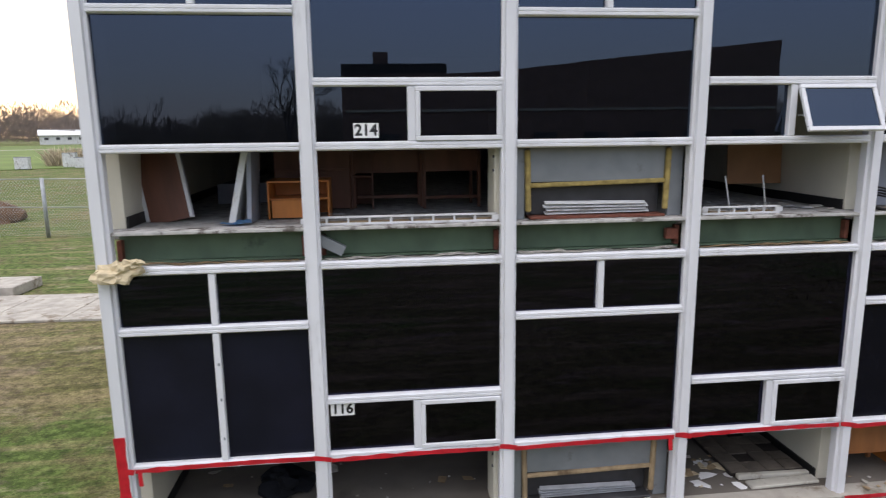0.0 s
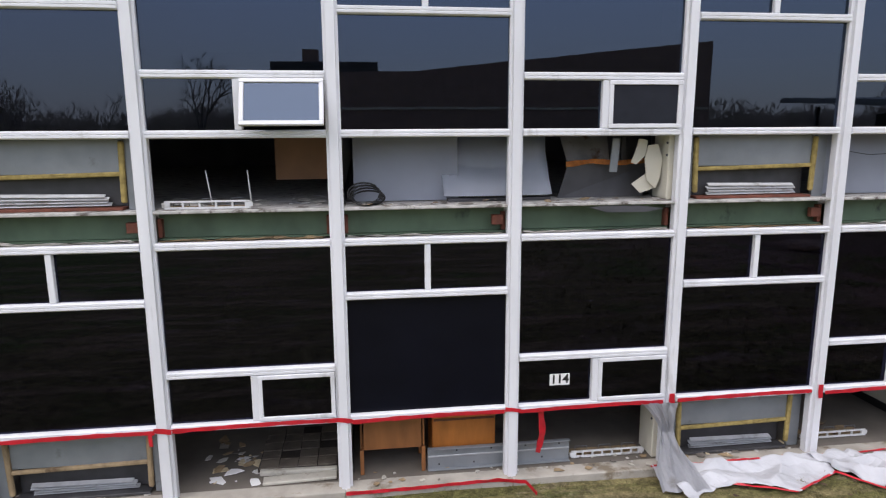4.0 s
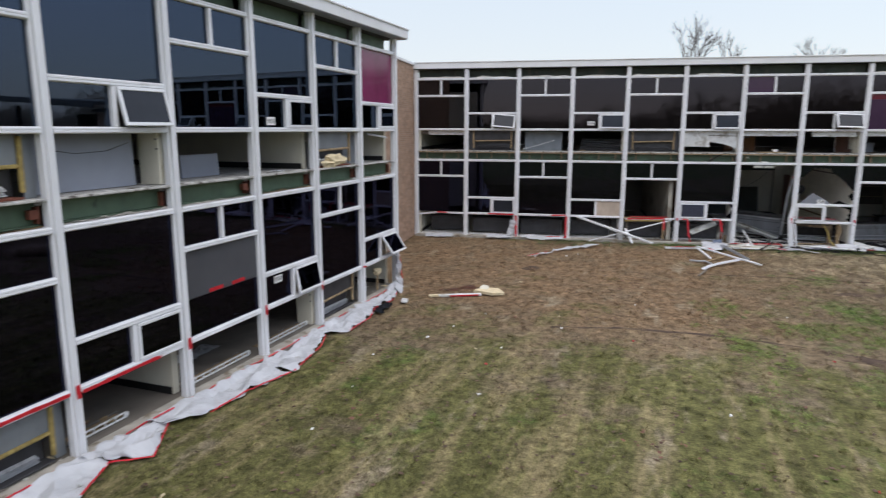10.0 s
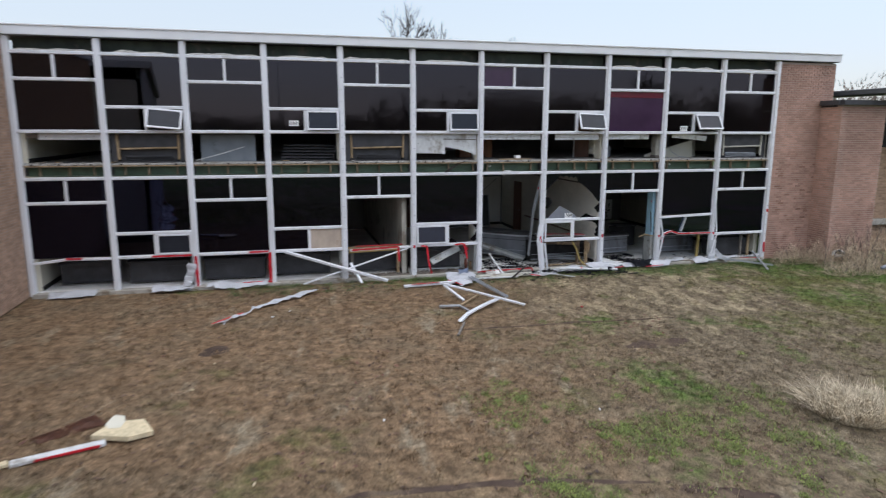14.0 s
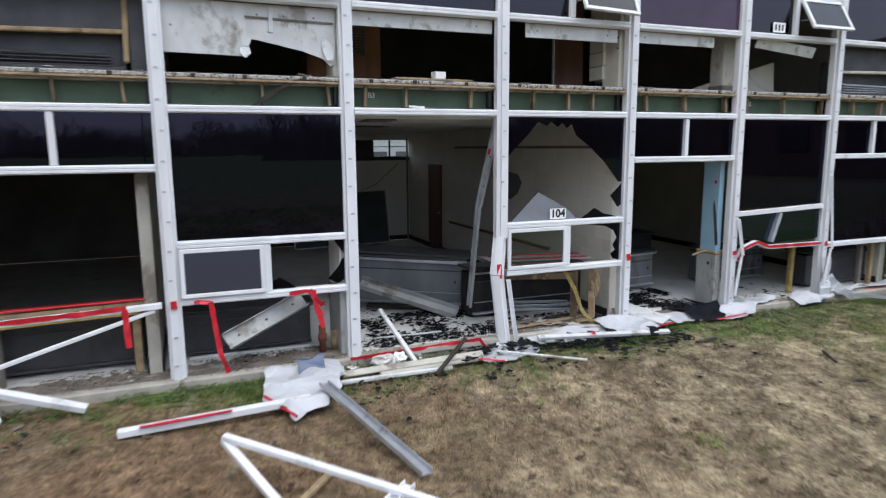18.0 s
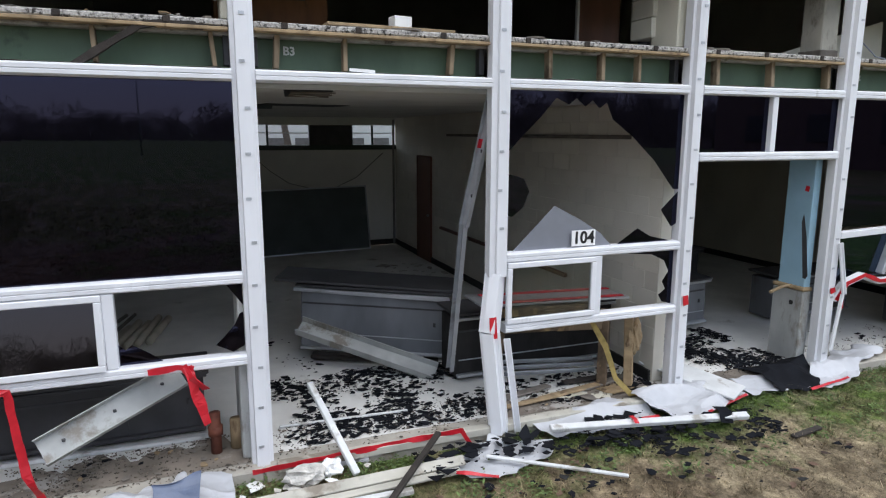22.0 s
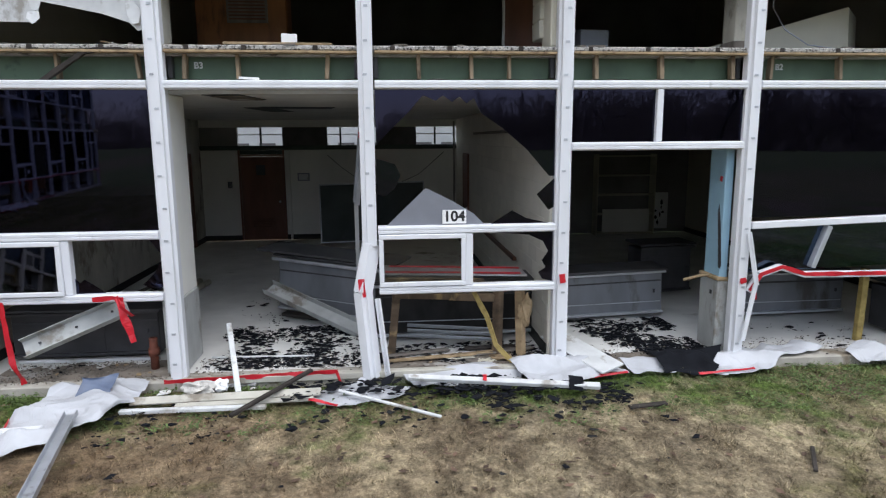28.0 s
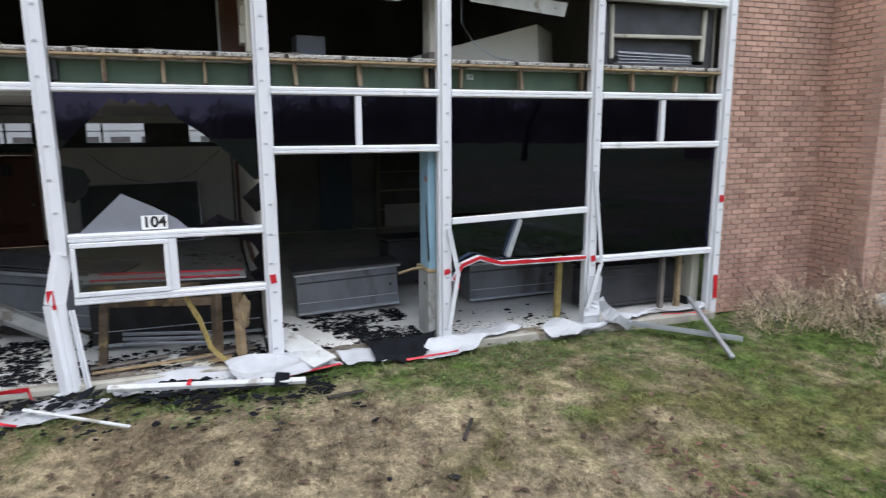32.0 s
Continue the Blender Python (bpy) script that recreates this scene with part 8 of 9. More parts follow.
scatter("b", "plaster_scraps", 8.5, 10.4, 0.05, 0.5, 0.085, 24, (WOOL, TANWOOD, GREYWOOD), 208, "plaster crumbs and splinters on the sill", "rubble", 0.15)
scatter("b", "timber_scraps", 14.8, 16.7, 0.02, 0.35, 0.085, 22, (TANWOOD, GREYWOOD, CREAM), 209, "broken boards on the sill", "scraps", 0.5)
for s0, s1, n, seed in ((10.65, 12.5, 900, 31), (12.7, 16.7, 900, 32), (8.5, 10.4, 600, 33), (17.0, 18.6, 300, 34), (19.0, 20.9, 300, 35)):
    scrap_carpet("floor_dirt", s0, s1, -0.10, 0.55, 0.084, n, seed, material("brown_floor_dirt", (0.16, 0.135, 0.11), 0.95, 0, 0.4, 7, 0.3, island=0.8), "plaster crumbs and brown dirt along the sill", 0.014)
# dust that has drifted over the floor behind the kerb
DUST = material("drifted_brown_dust", (0.20, 0.17, 0.14), 0.95, 0.0, 0.4, 3.5, 0.3, 70, (0.38, 0.36, 0.33), 0.56)
for s0, s1, depth, seed in ((10.6, 12.5, 0.62, 41), (8.5, 10.4, 0.5, 42), (14.8, 16.7, 0.42, 43), (17.0, 18.5, 0.3, 44)):
    bm = bmesh.new()
    n = int((s1 - s0) / 0.06)
    near = [bm.verts.new((s0 + (s1 - s0) * i / n, 0.0, 0.0862)) for i in range(n + 1)]
    far = [bm.verts.new((s0 + (s1 - s0) * i / n, depth * (0.75 + 0.35 * noise.noise(Vector((i * 0.21, seed, 0))) + 0.2 * noise.noise(Vector((i * 0.7, seed, 3)))), 0.0862)) for i in range(n + 1)]
    for i in range(n):
        bm.faces.new((near[i], near[i + 1], far[i + 1], far[i]))
    me = bpy.data.meshes.new("floor_dust")
    bm.to_mesh(me)
    bm.free()
    me.materials.append(DUST)
    _placed(tagged(new("floor_dust", me), "brown dust drifted over the floor behind the kerb", "dust", "", "stuff"), WING_B)
for i, (s, y, a, w, mat) in enumerate(((15.2, 0.42, 12, 0.11, GREYWOOD), (15.7, 0.28, 8, 0.09, TANWOOD), (16.2, 0.36, 10, 0.10, GREYWOOD), (15.1, 0.18, 3, 0.06, TANWOOD), (16.0, 0.5, -6, 0.08, CHAR))):
    pl = thing("rotten_plank", WING_B @ pose(s, y, 0.092, 0, 0, a), "rotten plank lying on the dusty floor", "plank", "rotten planks under the broken window")
    bar(pl, "plank", (-0.42 + 0.05 * i, 0, 0.016), (0.40, 0.0, 0.02 + 0.006 * i), w, 0.025, mat, 3.0 * (i - 2))
rolls = thing("rolled_charts", WING_B @ pose(11.15, 3.7, 0.085), "heap of rolled paper charts on the floor", "rolls")
ROLLPAPER = material("yellowed_chart_paper", (0.50, 0.45, 0.36), 0.8, 0.0, 0.15, 4, 0.1, 40, (0.28, 0.23, 0.17), 0.6)
for i in range(5):
    tube(rolls, "roll", [(-0.12 + 0.13 * i, -0.4 + 0.05 * i, 0.05), (0.12 + 0.12 * i, 0.45 + 0.08 * i, 0.07 + 0.05 * (i % 2))], 0.05 - 0.004 * (i % 2), ROLLPAPER, 10)
for i in range(2):
    tube(rolls, "roll", [(-0.35 + 0.2 * i, -0.5, 0.12), (0.1 + 0.1 * i, 0.5, 0.24)], 0.025, GREYWOOD, 6)
wb = thing("white_trim", WING_B @ pose(11.4, 0.60, 0.085), "white trim strip along the foot of the heating cabinet", "trim strip")
bar(wb, "strip", (-0.78, 0.02, 0.02), (0.80, -0.03, 0.02), 0.05, 0.035, WHITEMETAL)

# ---- wing B, upper strip ----
def fascia(s, w, drop, label, rot=(0, 0, 0), mat=WHITEMETAL):
    f = thing("soffit_board", WING_B @ pose(s, 0.09, Z_M - 0.05, *rot), label, "board", "hanging soffit boards")
    bx(f, "board", (0, 0, -drop / 2), (w, 0.02, drop), mat, bev=0.003)
    for i in (-1, 1):
        bx(f, "bolt", (i * w * 0.38, -0.012, -drop * 0.5), (0.018, 0.008, 0.018), DARKMETAL, bev=0)
    return f


fascia(1.25, 1.5, 0.17, "grey-white soffit board under the transom")
fascia(13.65, 1.9, 0.17, "white soffit board under the transom")
fascia(15.85, 1.5, 0.18, "white soffit board under the transom, cut short")
fascia(17.65, 1.5, 0.16, "white soffit board under the transom")
fascia(19.95, 1.3, 0.17, "white soffit board sagging off the transom", (18, 5, 0))
fascia(11.02, 0.90, 0.58, "torn white soffit sheet hanging loose", (3, 0.8, 0))
tw = thing("torn_soffit", WING_B @ pose(11.55, 0.10, Z_M - 0.05), "torn white soffit sheet folded down", "board")
polygon_pane(tw, "sheet", [(-0.12, 0.0), (0.95, 0.0), (0.95, -0.64), (0.88, -0.66), (0.80, -0.58), (0.55, -0.50), (0.2, -0.43), (-0.02, -0.39), (-0.06, -0.48), (-0.12, -0.46)], 0.0, WHITEMETAL, 0.012)
bx(tw, "lap_seam", (0.2, -0.012, -0.16), (0.05, 0.02, 0.30), WHITEMETAL, (0, 2, 0), 0.004)
bx(tw, "batten", (0.42, -0.014, -0.16), (1.02, 0.012, 0.025), GREYWOOD, (0, 1, 0), 0.003)
shard(tw, "torn_flap", (-0.10, -0.02, -0.54), (0.14, 0.20, 1), WHITEMETAL, (75, 20, 0), 33)
shard(tw, "torn_flap", (0.86, -0.03, -0.50), (0.18, 0.34, 1), WHITEMETAL, (80, -18, 0), 34)
for i, (px, pz) in enumerate(((0.05, -0.12), (0.35, -0.12), (0.7, -0.12))):
    bx(tw, "bolt", (px, -0.012, pz), (0.018, 0.01, 0.018), DARKMETAL, bev=0)
fascia(0.6, 0.8, 0.12, "torn board hanging from the transom", (30, -4, 0), GREYWOOD)
ventilator("b", 10, F2, DIRTYDIMCREAM, DARKMETAL, 1.45, 1)
ventilator("b", 4, F2, TANWOOD, DARKMETAL, 1.5, 2)
ventilator("b", 1, F2, TANWOOD, DARKMETAL, 1.5, 2)
panel("b", "metal_sheet", 5.2, 0.6, F2, 1.5, 0.75, GREYMETAL, (-5, 0, 0), "grey panel slumped behind the opening", "panel", 0.04)
pc = thing("sagging_strip", WING_B @ pose(5.2, 0.15, F2), "white trim strip sagging across the opening", "strip")
bar(pc, "strip", (-0.85, 0, 0.05), (-0.2, 0, 0.22), 0.03, 0.02, WHITEMETAL)
bar(pc, "strip", (-0.2, 0, 0.22), (0.45, 0, 0.42), 0.03, 0.02, WHITEMETAL)
sl = thing("louvre_stack", WING_B @ pose(7.4, 0.35, F2), "stack of dark louvre blades on the slab", "louvres")
for i in range(6):
    bx(sl, "blade", (0.02 * i, 0.02 * i, 0.03 + 0.085 * i), (1.5, 0.10, 0.02), DARKMETAL, (20, 1, 0), 0.003)
for s in (0.75, 2.0, 7.3, 9.3, 11.5):
    scatter("b", "slab_scraps", s - 0.7, s + 0.7, 0.05, 0.5, F2, 16, (GREYWOOD, WOOL, DARKMETAL, TANWOOD), int(300 + s * 10), "splintered boards and scraps on the slab edge", "scraps", 0.4)
wc = thing("wall_cupboard", WING_B @ pose(13.07, 2.0, F2), "brown wooden cupboard with a grey grille", "cupboard")
bx(wc, "carcass", (0, 0.25, 1.1), (1.15, 0.5, 2.2), BROWNWOOD, bev=0.01)
gfr = bx(wc, "grille_frame", (0.08, -0.012, 0.75), (0.52, 0.02, 0.44), GREYWOOD, bev=0.004)
for i in range(9):
    bx(gfr, "slat", (0, -0.014, -0.17 + 0.042 * i), (0.46, 0.012, 0.02), DARKWOOD, (20, 0, 0), 0.002)
bd = thing("loose_board", WING_B @ pose(13.8, 0.2, F2), "long tan board on the slab edge", "board")
bx(bd, "board", (0, 0, 0.015), (1.1, 0.18, 0.025), TANWOOD, (0, 0, 3), 0.004)
cd = thing("small_carton", WING_B @ pose(13.9, 0.25, F2 + 0.03), "small white carton on a board", "carton")
bx(cd, "carton", (0, 0, 0.05), (0.16, 0.12, 0.09), PAPER, (0, 0, 10), 0.004)
bw = thing("cream_block_wall", WING_B @ pose(16.74, 0.42, F2 + 0.09), "broken end of a cream block wall", "wall stub")
for i in range(4):
    bx(bw, "block", (0.004 * (i % 2), 0.2, 0.045 + 0.1 + 0.2 * i), (0.24, 0.36 if i % 2 else 0.34, 0.194), CREAM, (0, -1.5 if i == 0 else 0, 0), 0.008)
bx(bw, "upper_wall", (0, 0.2, 1.15), (0.236, 0.34, 0.60), CREAM, bev=0.008)
bdr = thing("loose_door", WING_B @ pose(16.7, 1.5, F2), "dark red-brown door leaf standing behind the stub wall", "door")
bx(bdr, "leaf", (0, 0, 1.0), (0.55, 0.04, 2.0), DARKWOOD, bev=0.005)
bx(bdr, "edging", (-0.29, 0, 1.0), (0.03, 0.05, 2.0), WHITEMETAL, bev=0.004)
pil = thing("white_pillar", WING_B @ pose(18.74, 0.5, F2), "off-white plastered pillar beside the mullion", "pillar")
# the pillar's shade is put into this darker cream
bx(pil, "shaft", (0.21, -0.05, 0.72), (0.24, 0.28, 1.44), DIRTYDIMCREAM, bev=0.012)
bx(pil, "plinth", (0.21, -0.05, 0.05), (0.27, 0.31, 0.10), GREYWOOD, bev=0.01)
bx(bw, "bracket", (0.08, 0.2, -0.02), (0.1, 0.2, 0.09), DARKMETAL, bev=0.01)
bxx = thing("tilted_casing", WING_B @ pose(20.1, 0.9, F2), "cream metal casing tipped over on the slab", "casing")
bm = bmesh.new()
foot = [(-1.34, 0.01), (0.54, 0.0), (0.50, 0.60), (-1.32, 0.10)]
near = [bm.verts.new((px, 0, pz)) for px, pz in foot]
far = [bm.verts.new((px + 0.56, 0.6, pz * 0.96 + 0.01)) for px, pz in foot]
bm.faces.new(near)
bm.faces.new(far[::-1])
for i in range(4):
    bm.faces.new((near[i], far[i], far[(i + 1) % 4], near[(i + 1) % 4]))
bmesh.ops.recalc_face_normals(bm, faces=bm.faces)
bmesh.ops.bevel(bm, geom=bm.edges[:], offset=0.01, segments=2, affect="EDGES")
part("casing", bm, CREAM, bxx)
bx(bxx, "wedge", (-0.1, 0.25, 0.03), (0.6, 0.3, 0.05), GREYWOOD, bev=0.01)
cw = thing("hanging_cable", WING_B @ pose(19.1, 0.2, F2), "grey cable hanging from the ceiling", "cable")
tube(cw, "cable", [(0.1, 0, 0.8), (0.12, 0.05, 0.45), (0.3, 0.08, 0.22), (0.6, 0.1, 0.06), (0.9, 0.1, 0.02)], 0.008, LIGHTGREY, 5)
cn = thing("grey_carton", WING_B @ pose(17.52, 1.45, F2), "dusty grey carton standing on the slab", "carton")
bx(cn, "box", (0, 0, 0.19), (0.38, 0.3, 0.36), LIGHTGREY, (0, 0, 6), 0.008)
bx(cn, "flap", (0.02, -0.02, 0.378), (0.38, 0.16, 0.008), LIGHTGREY, (6, 0, 6), 0.002)
# dark bent bar across the sixth bay's beam, chalk marks on two beams
db = thing("bent_bar", WING_B @ pose(11.6, 0.035, Z_K), "dark bent strap across the green beam", "strap")
strip(db, "strap", [(-0.17, 0, -0.005), (0.08, -0.01, 0.162), (0.32, -0.02, 0.317), (0.45, -0.02, 0.342), (0.91, 0, 0.337)], 0.052, CHAR, "", 0.004, 0.05, seed=30)
pz = thing("plaster_piece", WING_B @ pose(13.51, 0.02, Z_K + 0.045), "white plaster piece lying on the transom", "plaster")
shard(pz, "piece", (0, 0, 0.01), (0.28, 0.08, 1), PAPER, (4, 3, 0), 21, thick=0.025)
CHALKMARK = material("white_chalk", (0.6, 0.62, 0.6), 0.9, 0, 0.1, 10, 0.0)
for s, text in ((12.6 + 0.37, "B3"), (18.9 + 0.42, "B2")):
    ck = thing("chalk_mark", WING_B @ pose(s, 0.207, Z_K + 0.21), "chalked mark on the green steel beam", "mark")
    digits(ck, "numeral", text, pose(0, 0, 0, 90, 0, 0), 0.09, CHALKMARK)

# ---- on the lawn before wing B ----
lp = [
    ("aluminium_bar", 10.9, -1.3, "white aluminium transom with red tape lying on the lawn", [("b", (-0.95, 0.0, 0.04), (0.9, 0.02, 0.10), 0.10, ALU, 0)]),
    ("aluminium_bar", 11.9, -2.6, "long white aluminium bar lying on the lawn", [("b", (-1.03, 0.22, 0.32), (0.73, -1.37, 0.04), 0.07, ALU, 0)]),
    ("aluminium_bar", 12.2, -2.3, "grey aluminium channel lying on the lawn", [("c", (-0.22, 1.2, 0.16), (0.22, -0.85, 0.03), 0.11, ALU_B, 0)]),
    ("aluminium_bar", 11.2, -2.2, "short white aluminium bar on the lawn", [("b", (-0.33, -0.16, 0.28), (0.02, -0.95, 0.03), 0.07, ALU, 0)]),
    ("aluminium_bar", 10.75, -3.7, "white aluminium bars joined in a corner on the lawn", [("b", (-0.3, 0.13, 0.03), (0.21, 0.02, 0.04), 0.075, ALU_B, 0), ("b", (0.21, 0.02, 0.04), (0.34, -0.56, 0.03), 0.06, ALU_B, 0)]),
    ("timber_lath", 11.2, -3.3, "weathered timber lath on the lawn", [("b", (-0.20, -0.30, 0.03), (0.50, 0.48, 0.06), 0.055, TANWOOD, 0)]),
    ("aluminium_bar", 11.4, -4.1, "bowed white aluminium cover on the lawn", [("c", (-0.78, -0.88, 0.02), (-0.48, -0.42, 0.035), 0.10, ALU, 0), ("c", (-0.48, -0.42, 0.035), (-0.1, -0.02, 0.05), 0.10, ALU, 0), ("c", (-0.1, -0.02, 0.05), (0.34, 0.38, 0.065), 0.10, ALU, 0), ("c", (0.34, 0.38, 0.065), (0.80, 0.75, 0.08), 0.10, ALU, 0)]),
    ("timber_lath", 10.5, -5.5, "pale timber lath on the lawn", [("b", (0.19, 0.42, 0.03), (-0.2, -0.45, 0.02), 0.055, GREYWOOD, 0)]),
    ("white_plank", 16.05, -0.62, "white painted plank lying on plastic sheets", [("b", (-0.98, 0.2, 0.13), (0.98, -0.16, 0.09), 0.07, WHITEMETAL, 20)]),
    ("cream_beam", 13.25, -0.58, "long cream timber lying beside the kerb", [("p", (-0.95, -0.02, 0.06), (0.92, 0.02, 0.07), 0.09, DIRTYDIMCREAM, 35), ("p", (-0.5, -0.10, 0.03), (0.85, -0.06, 0.03), 0.07, DIRTYDIMCREAM, 10)]),
    ("white_trim", 13.1, -0.75, "white trim strip lying beside the kerb", [("b", (-0.85, 0.0, 0.02), (0.55, -0.02, 0.02), 0.06, WHITEMETAL, 0)]),
    ("dark_lath", 13.7, -0.62, "charred lath lying across the timber", [("b", (-0.35, -0.36, 0.03), (0.35, 0.35, 0.20), 0.05, CHAR, 0)]),
    ("white_lath", 14.85, -0.95, "thin white lath on the grass", [("b", (-0.5, 0.35, 0.09), (0.5, -0.24, 0.02), 0.035, WHITEMETAL, 0)]),
    ("white_post", 13.2, -0.1, "white bar propped on the kerb", [("b", (0.10, -0.28, 0.02), (-0.14, 0.48, 0.55), 0.06, WHITEMETAL, 0)]),
    ("white_strip", 13.4, 0.45, "pale trim strip on the floor", [("b", (-0.6, 0.1, 0.10), (0.6, 0.0, 0.11), 0.03, WHITEMETAL, 0)]),
    ("cream_panel", 17.0, 0.0, "cream panel fallen over the kerb", [("p", (-0.16, 0.52, 0.26), (0.30, -0.42, 0.13), 0.32, WHITEMETAL, 8)]),
    ("aluminium_bar", 21.95, -0.7, "grey aluminium bar lying in the grass", [("c", (-0.60, 0.55, 0.10), (0.62, -0.52, 0.03), 0.10, ALU_B, 0)]),
    ("aluminium_bar", 22.3, -0.9, "thin grey bar propped in the grass", [("b", (0.34, 0.8, 0.32), (-0.3, -0.75, 0.02), 0.06, ALU_B, 0)]),
    ("white_sill", 15.2, -0.16, "cream sill board along the kerb", [("b", (-2.5, 0.03, 0.075), (1.5, 0.03, 0.08), 0.10, DIRTYDIMCREAM, 0)]),
    ("dark_board", 17.4, -1.15, "short dark board on the grass", [("p", (-0.20, 0.0, 0.012), (0.20, 0.05, 0.016), 0.06, CHAR, 4)]),
    ("dark_stick", 18.3, -2.3, "short brown stick on the grass", [("b", (-0.10, -0.18, 0.01), (0.12, 0.18, 0.02), 0.035, CHAR, 0)]),
]
for name, s, y, label, pieces in lp:
    loose(name, s, y, label, "bar" if "bar" in name else "board", [(k, a, b, w, m, r) for k, a, b, w, m, r in pieces])
tp = thing("plank_tape", WING_B @ pose(16.05, -0.62, 0), "red tape round the white plank with black film at its end", "tape")
strip(tp, "band", [(-0.20, -0.02, 0.145), (-0.19, 0.02, 0.165), (-0.18, 0.10, 0.165)], 0.05, RED, seed=36, wob=0.002, up=(1, 0, 0))
strip(tp, "film", [(0.72, -0.17, 0.06), (0.74, -0.12, 0.15), (0.76, -0.02, 0.155)], 0.16, BLACKFILM, seed=37, wob=0.01, up=(1, 0, 0))
tp = thing("barrier_tape", WING_B @ pose(10.9, -1.36, 0), "red tape on the fallen transom", "tape")
strip(tp, "tape", [(-0.75, 0.0, 0.10), (0.1, 0.02, 0.12)], 0.06, RED, seed=31, wob=0.004, up=(0, 1, 0))
tp = thing("barrier_tape", WING_B @ pose(13.6, -0.17, 0.0), "red tape lying along the kerb", "tape")
strip(tp, "tape", [(-1.1, -0.03, 0.10), (0, 0, 0.115), (0.7, -0.02, 0.14), (0.75, -0.1, 0.04)], 0.05, RED, seed=32)

SHEETS = [
    (((5.42, -3.52), (6.05, -2.4), (6.85, -1.6), (7.55, -1.02)), ((4.95, -3.85), (5.6, -3.05), (6.5, -2.2), (7.45, -1.3)), PLASTIC, 0.15, 0, "long twisted white plastic sheet across the lawn"),
    (((11.45, -0.30), (11.85, -0.15), (12.35, -0.14)), ((11.35, -0.95), (11.6, -1.65), (11.95, -1.45), (12.35, -0.62)), PLASTIC, 0.15, 0.10, "crumpled white plastic sheet heaped by the kerb"),
    (((11.82, -0.40), (12.12, -0.36)), ((11.78, -0.64), (12.1, -0.66)), NAVYFILM, 0.10, 0.26, "blue-grey plastic over the white heap"),
    (((13.95, -0.42), (14.6, -0.22), (15.1, -0.40)), ((14.05, -0.66), (14.35, -0.84), (15.0, -0.62)), PLASTIC, 0.05, 0.0, "torn white plastic flecked with black film"),
    (((15.0, -0.16), (15.8, -0.02), (16.35, -0.12)), ((15.15, -0.42), (15.9, -0.40), (16.3, -0.40)), PLASTIC, 0.06, 0.02, "crumpled white plastic sheet by the kerb"),
    (((16.25, -0.10), (16.75, 0.06), (17.25, 0.02)), ((16.3, -0.48), (16.8, -0.52), (17.5, -0.32)), PLASTIC, 0.17, 0.05, "crumpled white plastic sheet by the kerb"),
    (((17.45, -0.06), (18.0, -0.02)), ((17.55, -0.32), (18.1, -0.30)), PLASTIC, 0.09, 0.04, "small crumpled plastic sheet by the kerb"),
    (((17.9, 0.10), (18.85, 0.2)), ((17.9, -0.42), (18.55, -0.34)), BLACKFILM, 0.12, 0.05, "black film bunched among white plastic"),
    (((18.75, -0.02), (19.45, 0.16), (20.1, 0.20)), ((18.25, -0.46), (18.95, -0.36), (20.0, -0.04)), PLASTIC, 0.13, 0.04, "broad white plastic sheet spread over the kerb"),
    (((20.5, 0.05), (20.95, 0.02), (21.45, 0.05)), ((20.2, -0.10), (20.45, -0.36), (20.9, -0.30), (21.4, -0.20)), PLASTIC, 0.16, 0.06, "white plastic sheet bunched round a mullion foot"),
    (((21.35, 0.0), (22.2, 0.10), (23.05, 0.12)), ((21.5, -0.12), (22.25, 0.0), (22.95, -0.12)), PLASTIC, 0.13, 0.10, "white plastic sheet along the kerb of the last bay"),
    (((4.5, 0.05), (5.3, 0.12), (6.1, 0.08)), ((4.45, -0.22), (5.2, -0.36), (6.15, -0.22)), PLASTIC, 0.13, 0.04, "white plastic sheet sagging out of the bay"),
    (((3.0, -0.06), (3.6, 0.0), (4.1, 0.02)), ((3.05, -0.42), (3.6, -0.46), (4.1, -0.30)), PLASTIC, 0.16, 0.03, "white plastic sheet heaped by the mullion"),
    (((0.4, -0.08), (1.0, -0.05), (1.65, -0.05)), ((0.45, -0.45), (1.0, -0.50), (1.6, -0.36)), PLASTIC, 0.09, 0, "crumpled white plastic sheet by the kerb"),
]
for i, (inner, outer, mat, lift, z, label) in enumerate(SHEETS):
    x0, y0 = inner[0]
    sheet = thing("plastic_sheet", WING_B @ pose(x0, y0, -0.01), label, "plastic sheet", "plastic sheets on the ground")
    draped(sheet, "sheet", [(x - x0, y - y0, z) for x, y in inner], [(x - x0, y - y0, z * 0.4) for x, y in outer], mat, 120 + i, lift, kerb=-0.13 - y0)
    if i in (0, 1, 3, 4, 5, 8, 10):
        e = outer[-2:] if i in (4, 5, 10) else outer[:2]
        strip(sheet, "red_tape", [(x - x0, y - y0 - 0.01, 0.05 + 0.4 * z) for x, y in e], 0.03, RED, seed=140 + i, wob=0.015, up=(0, 1, 0.4))
for s, y, n, e in ((14.5, -0.52, 9, 0.16), (15.3, -0.38, 6, 0.2), (16.95, -0.62, 4, 0.2)):
    flm = thing("film_scraps", WING_B @ pose(s, y, 0.06), "ragged black film scraps on the plastic", "film")
    rr = random.Random(int(s * 10))
    for k in range(n):
        shard(flm, "scrap", (rr.uniform(-0.5, 0.5), rr.uniform(-0.12, 0.12), rr.uniform(0, 0.03)), (e * rr.uniform(0.6, 1.6), e * rr.uniform(0.4, 0.9), 1), BLACKFILM, (rr.uniform(-12, 12), rr.uniform(-12, 12), rr.uniform(0, 360)), rr.randint(0, 9999), thick=0.003)
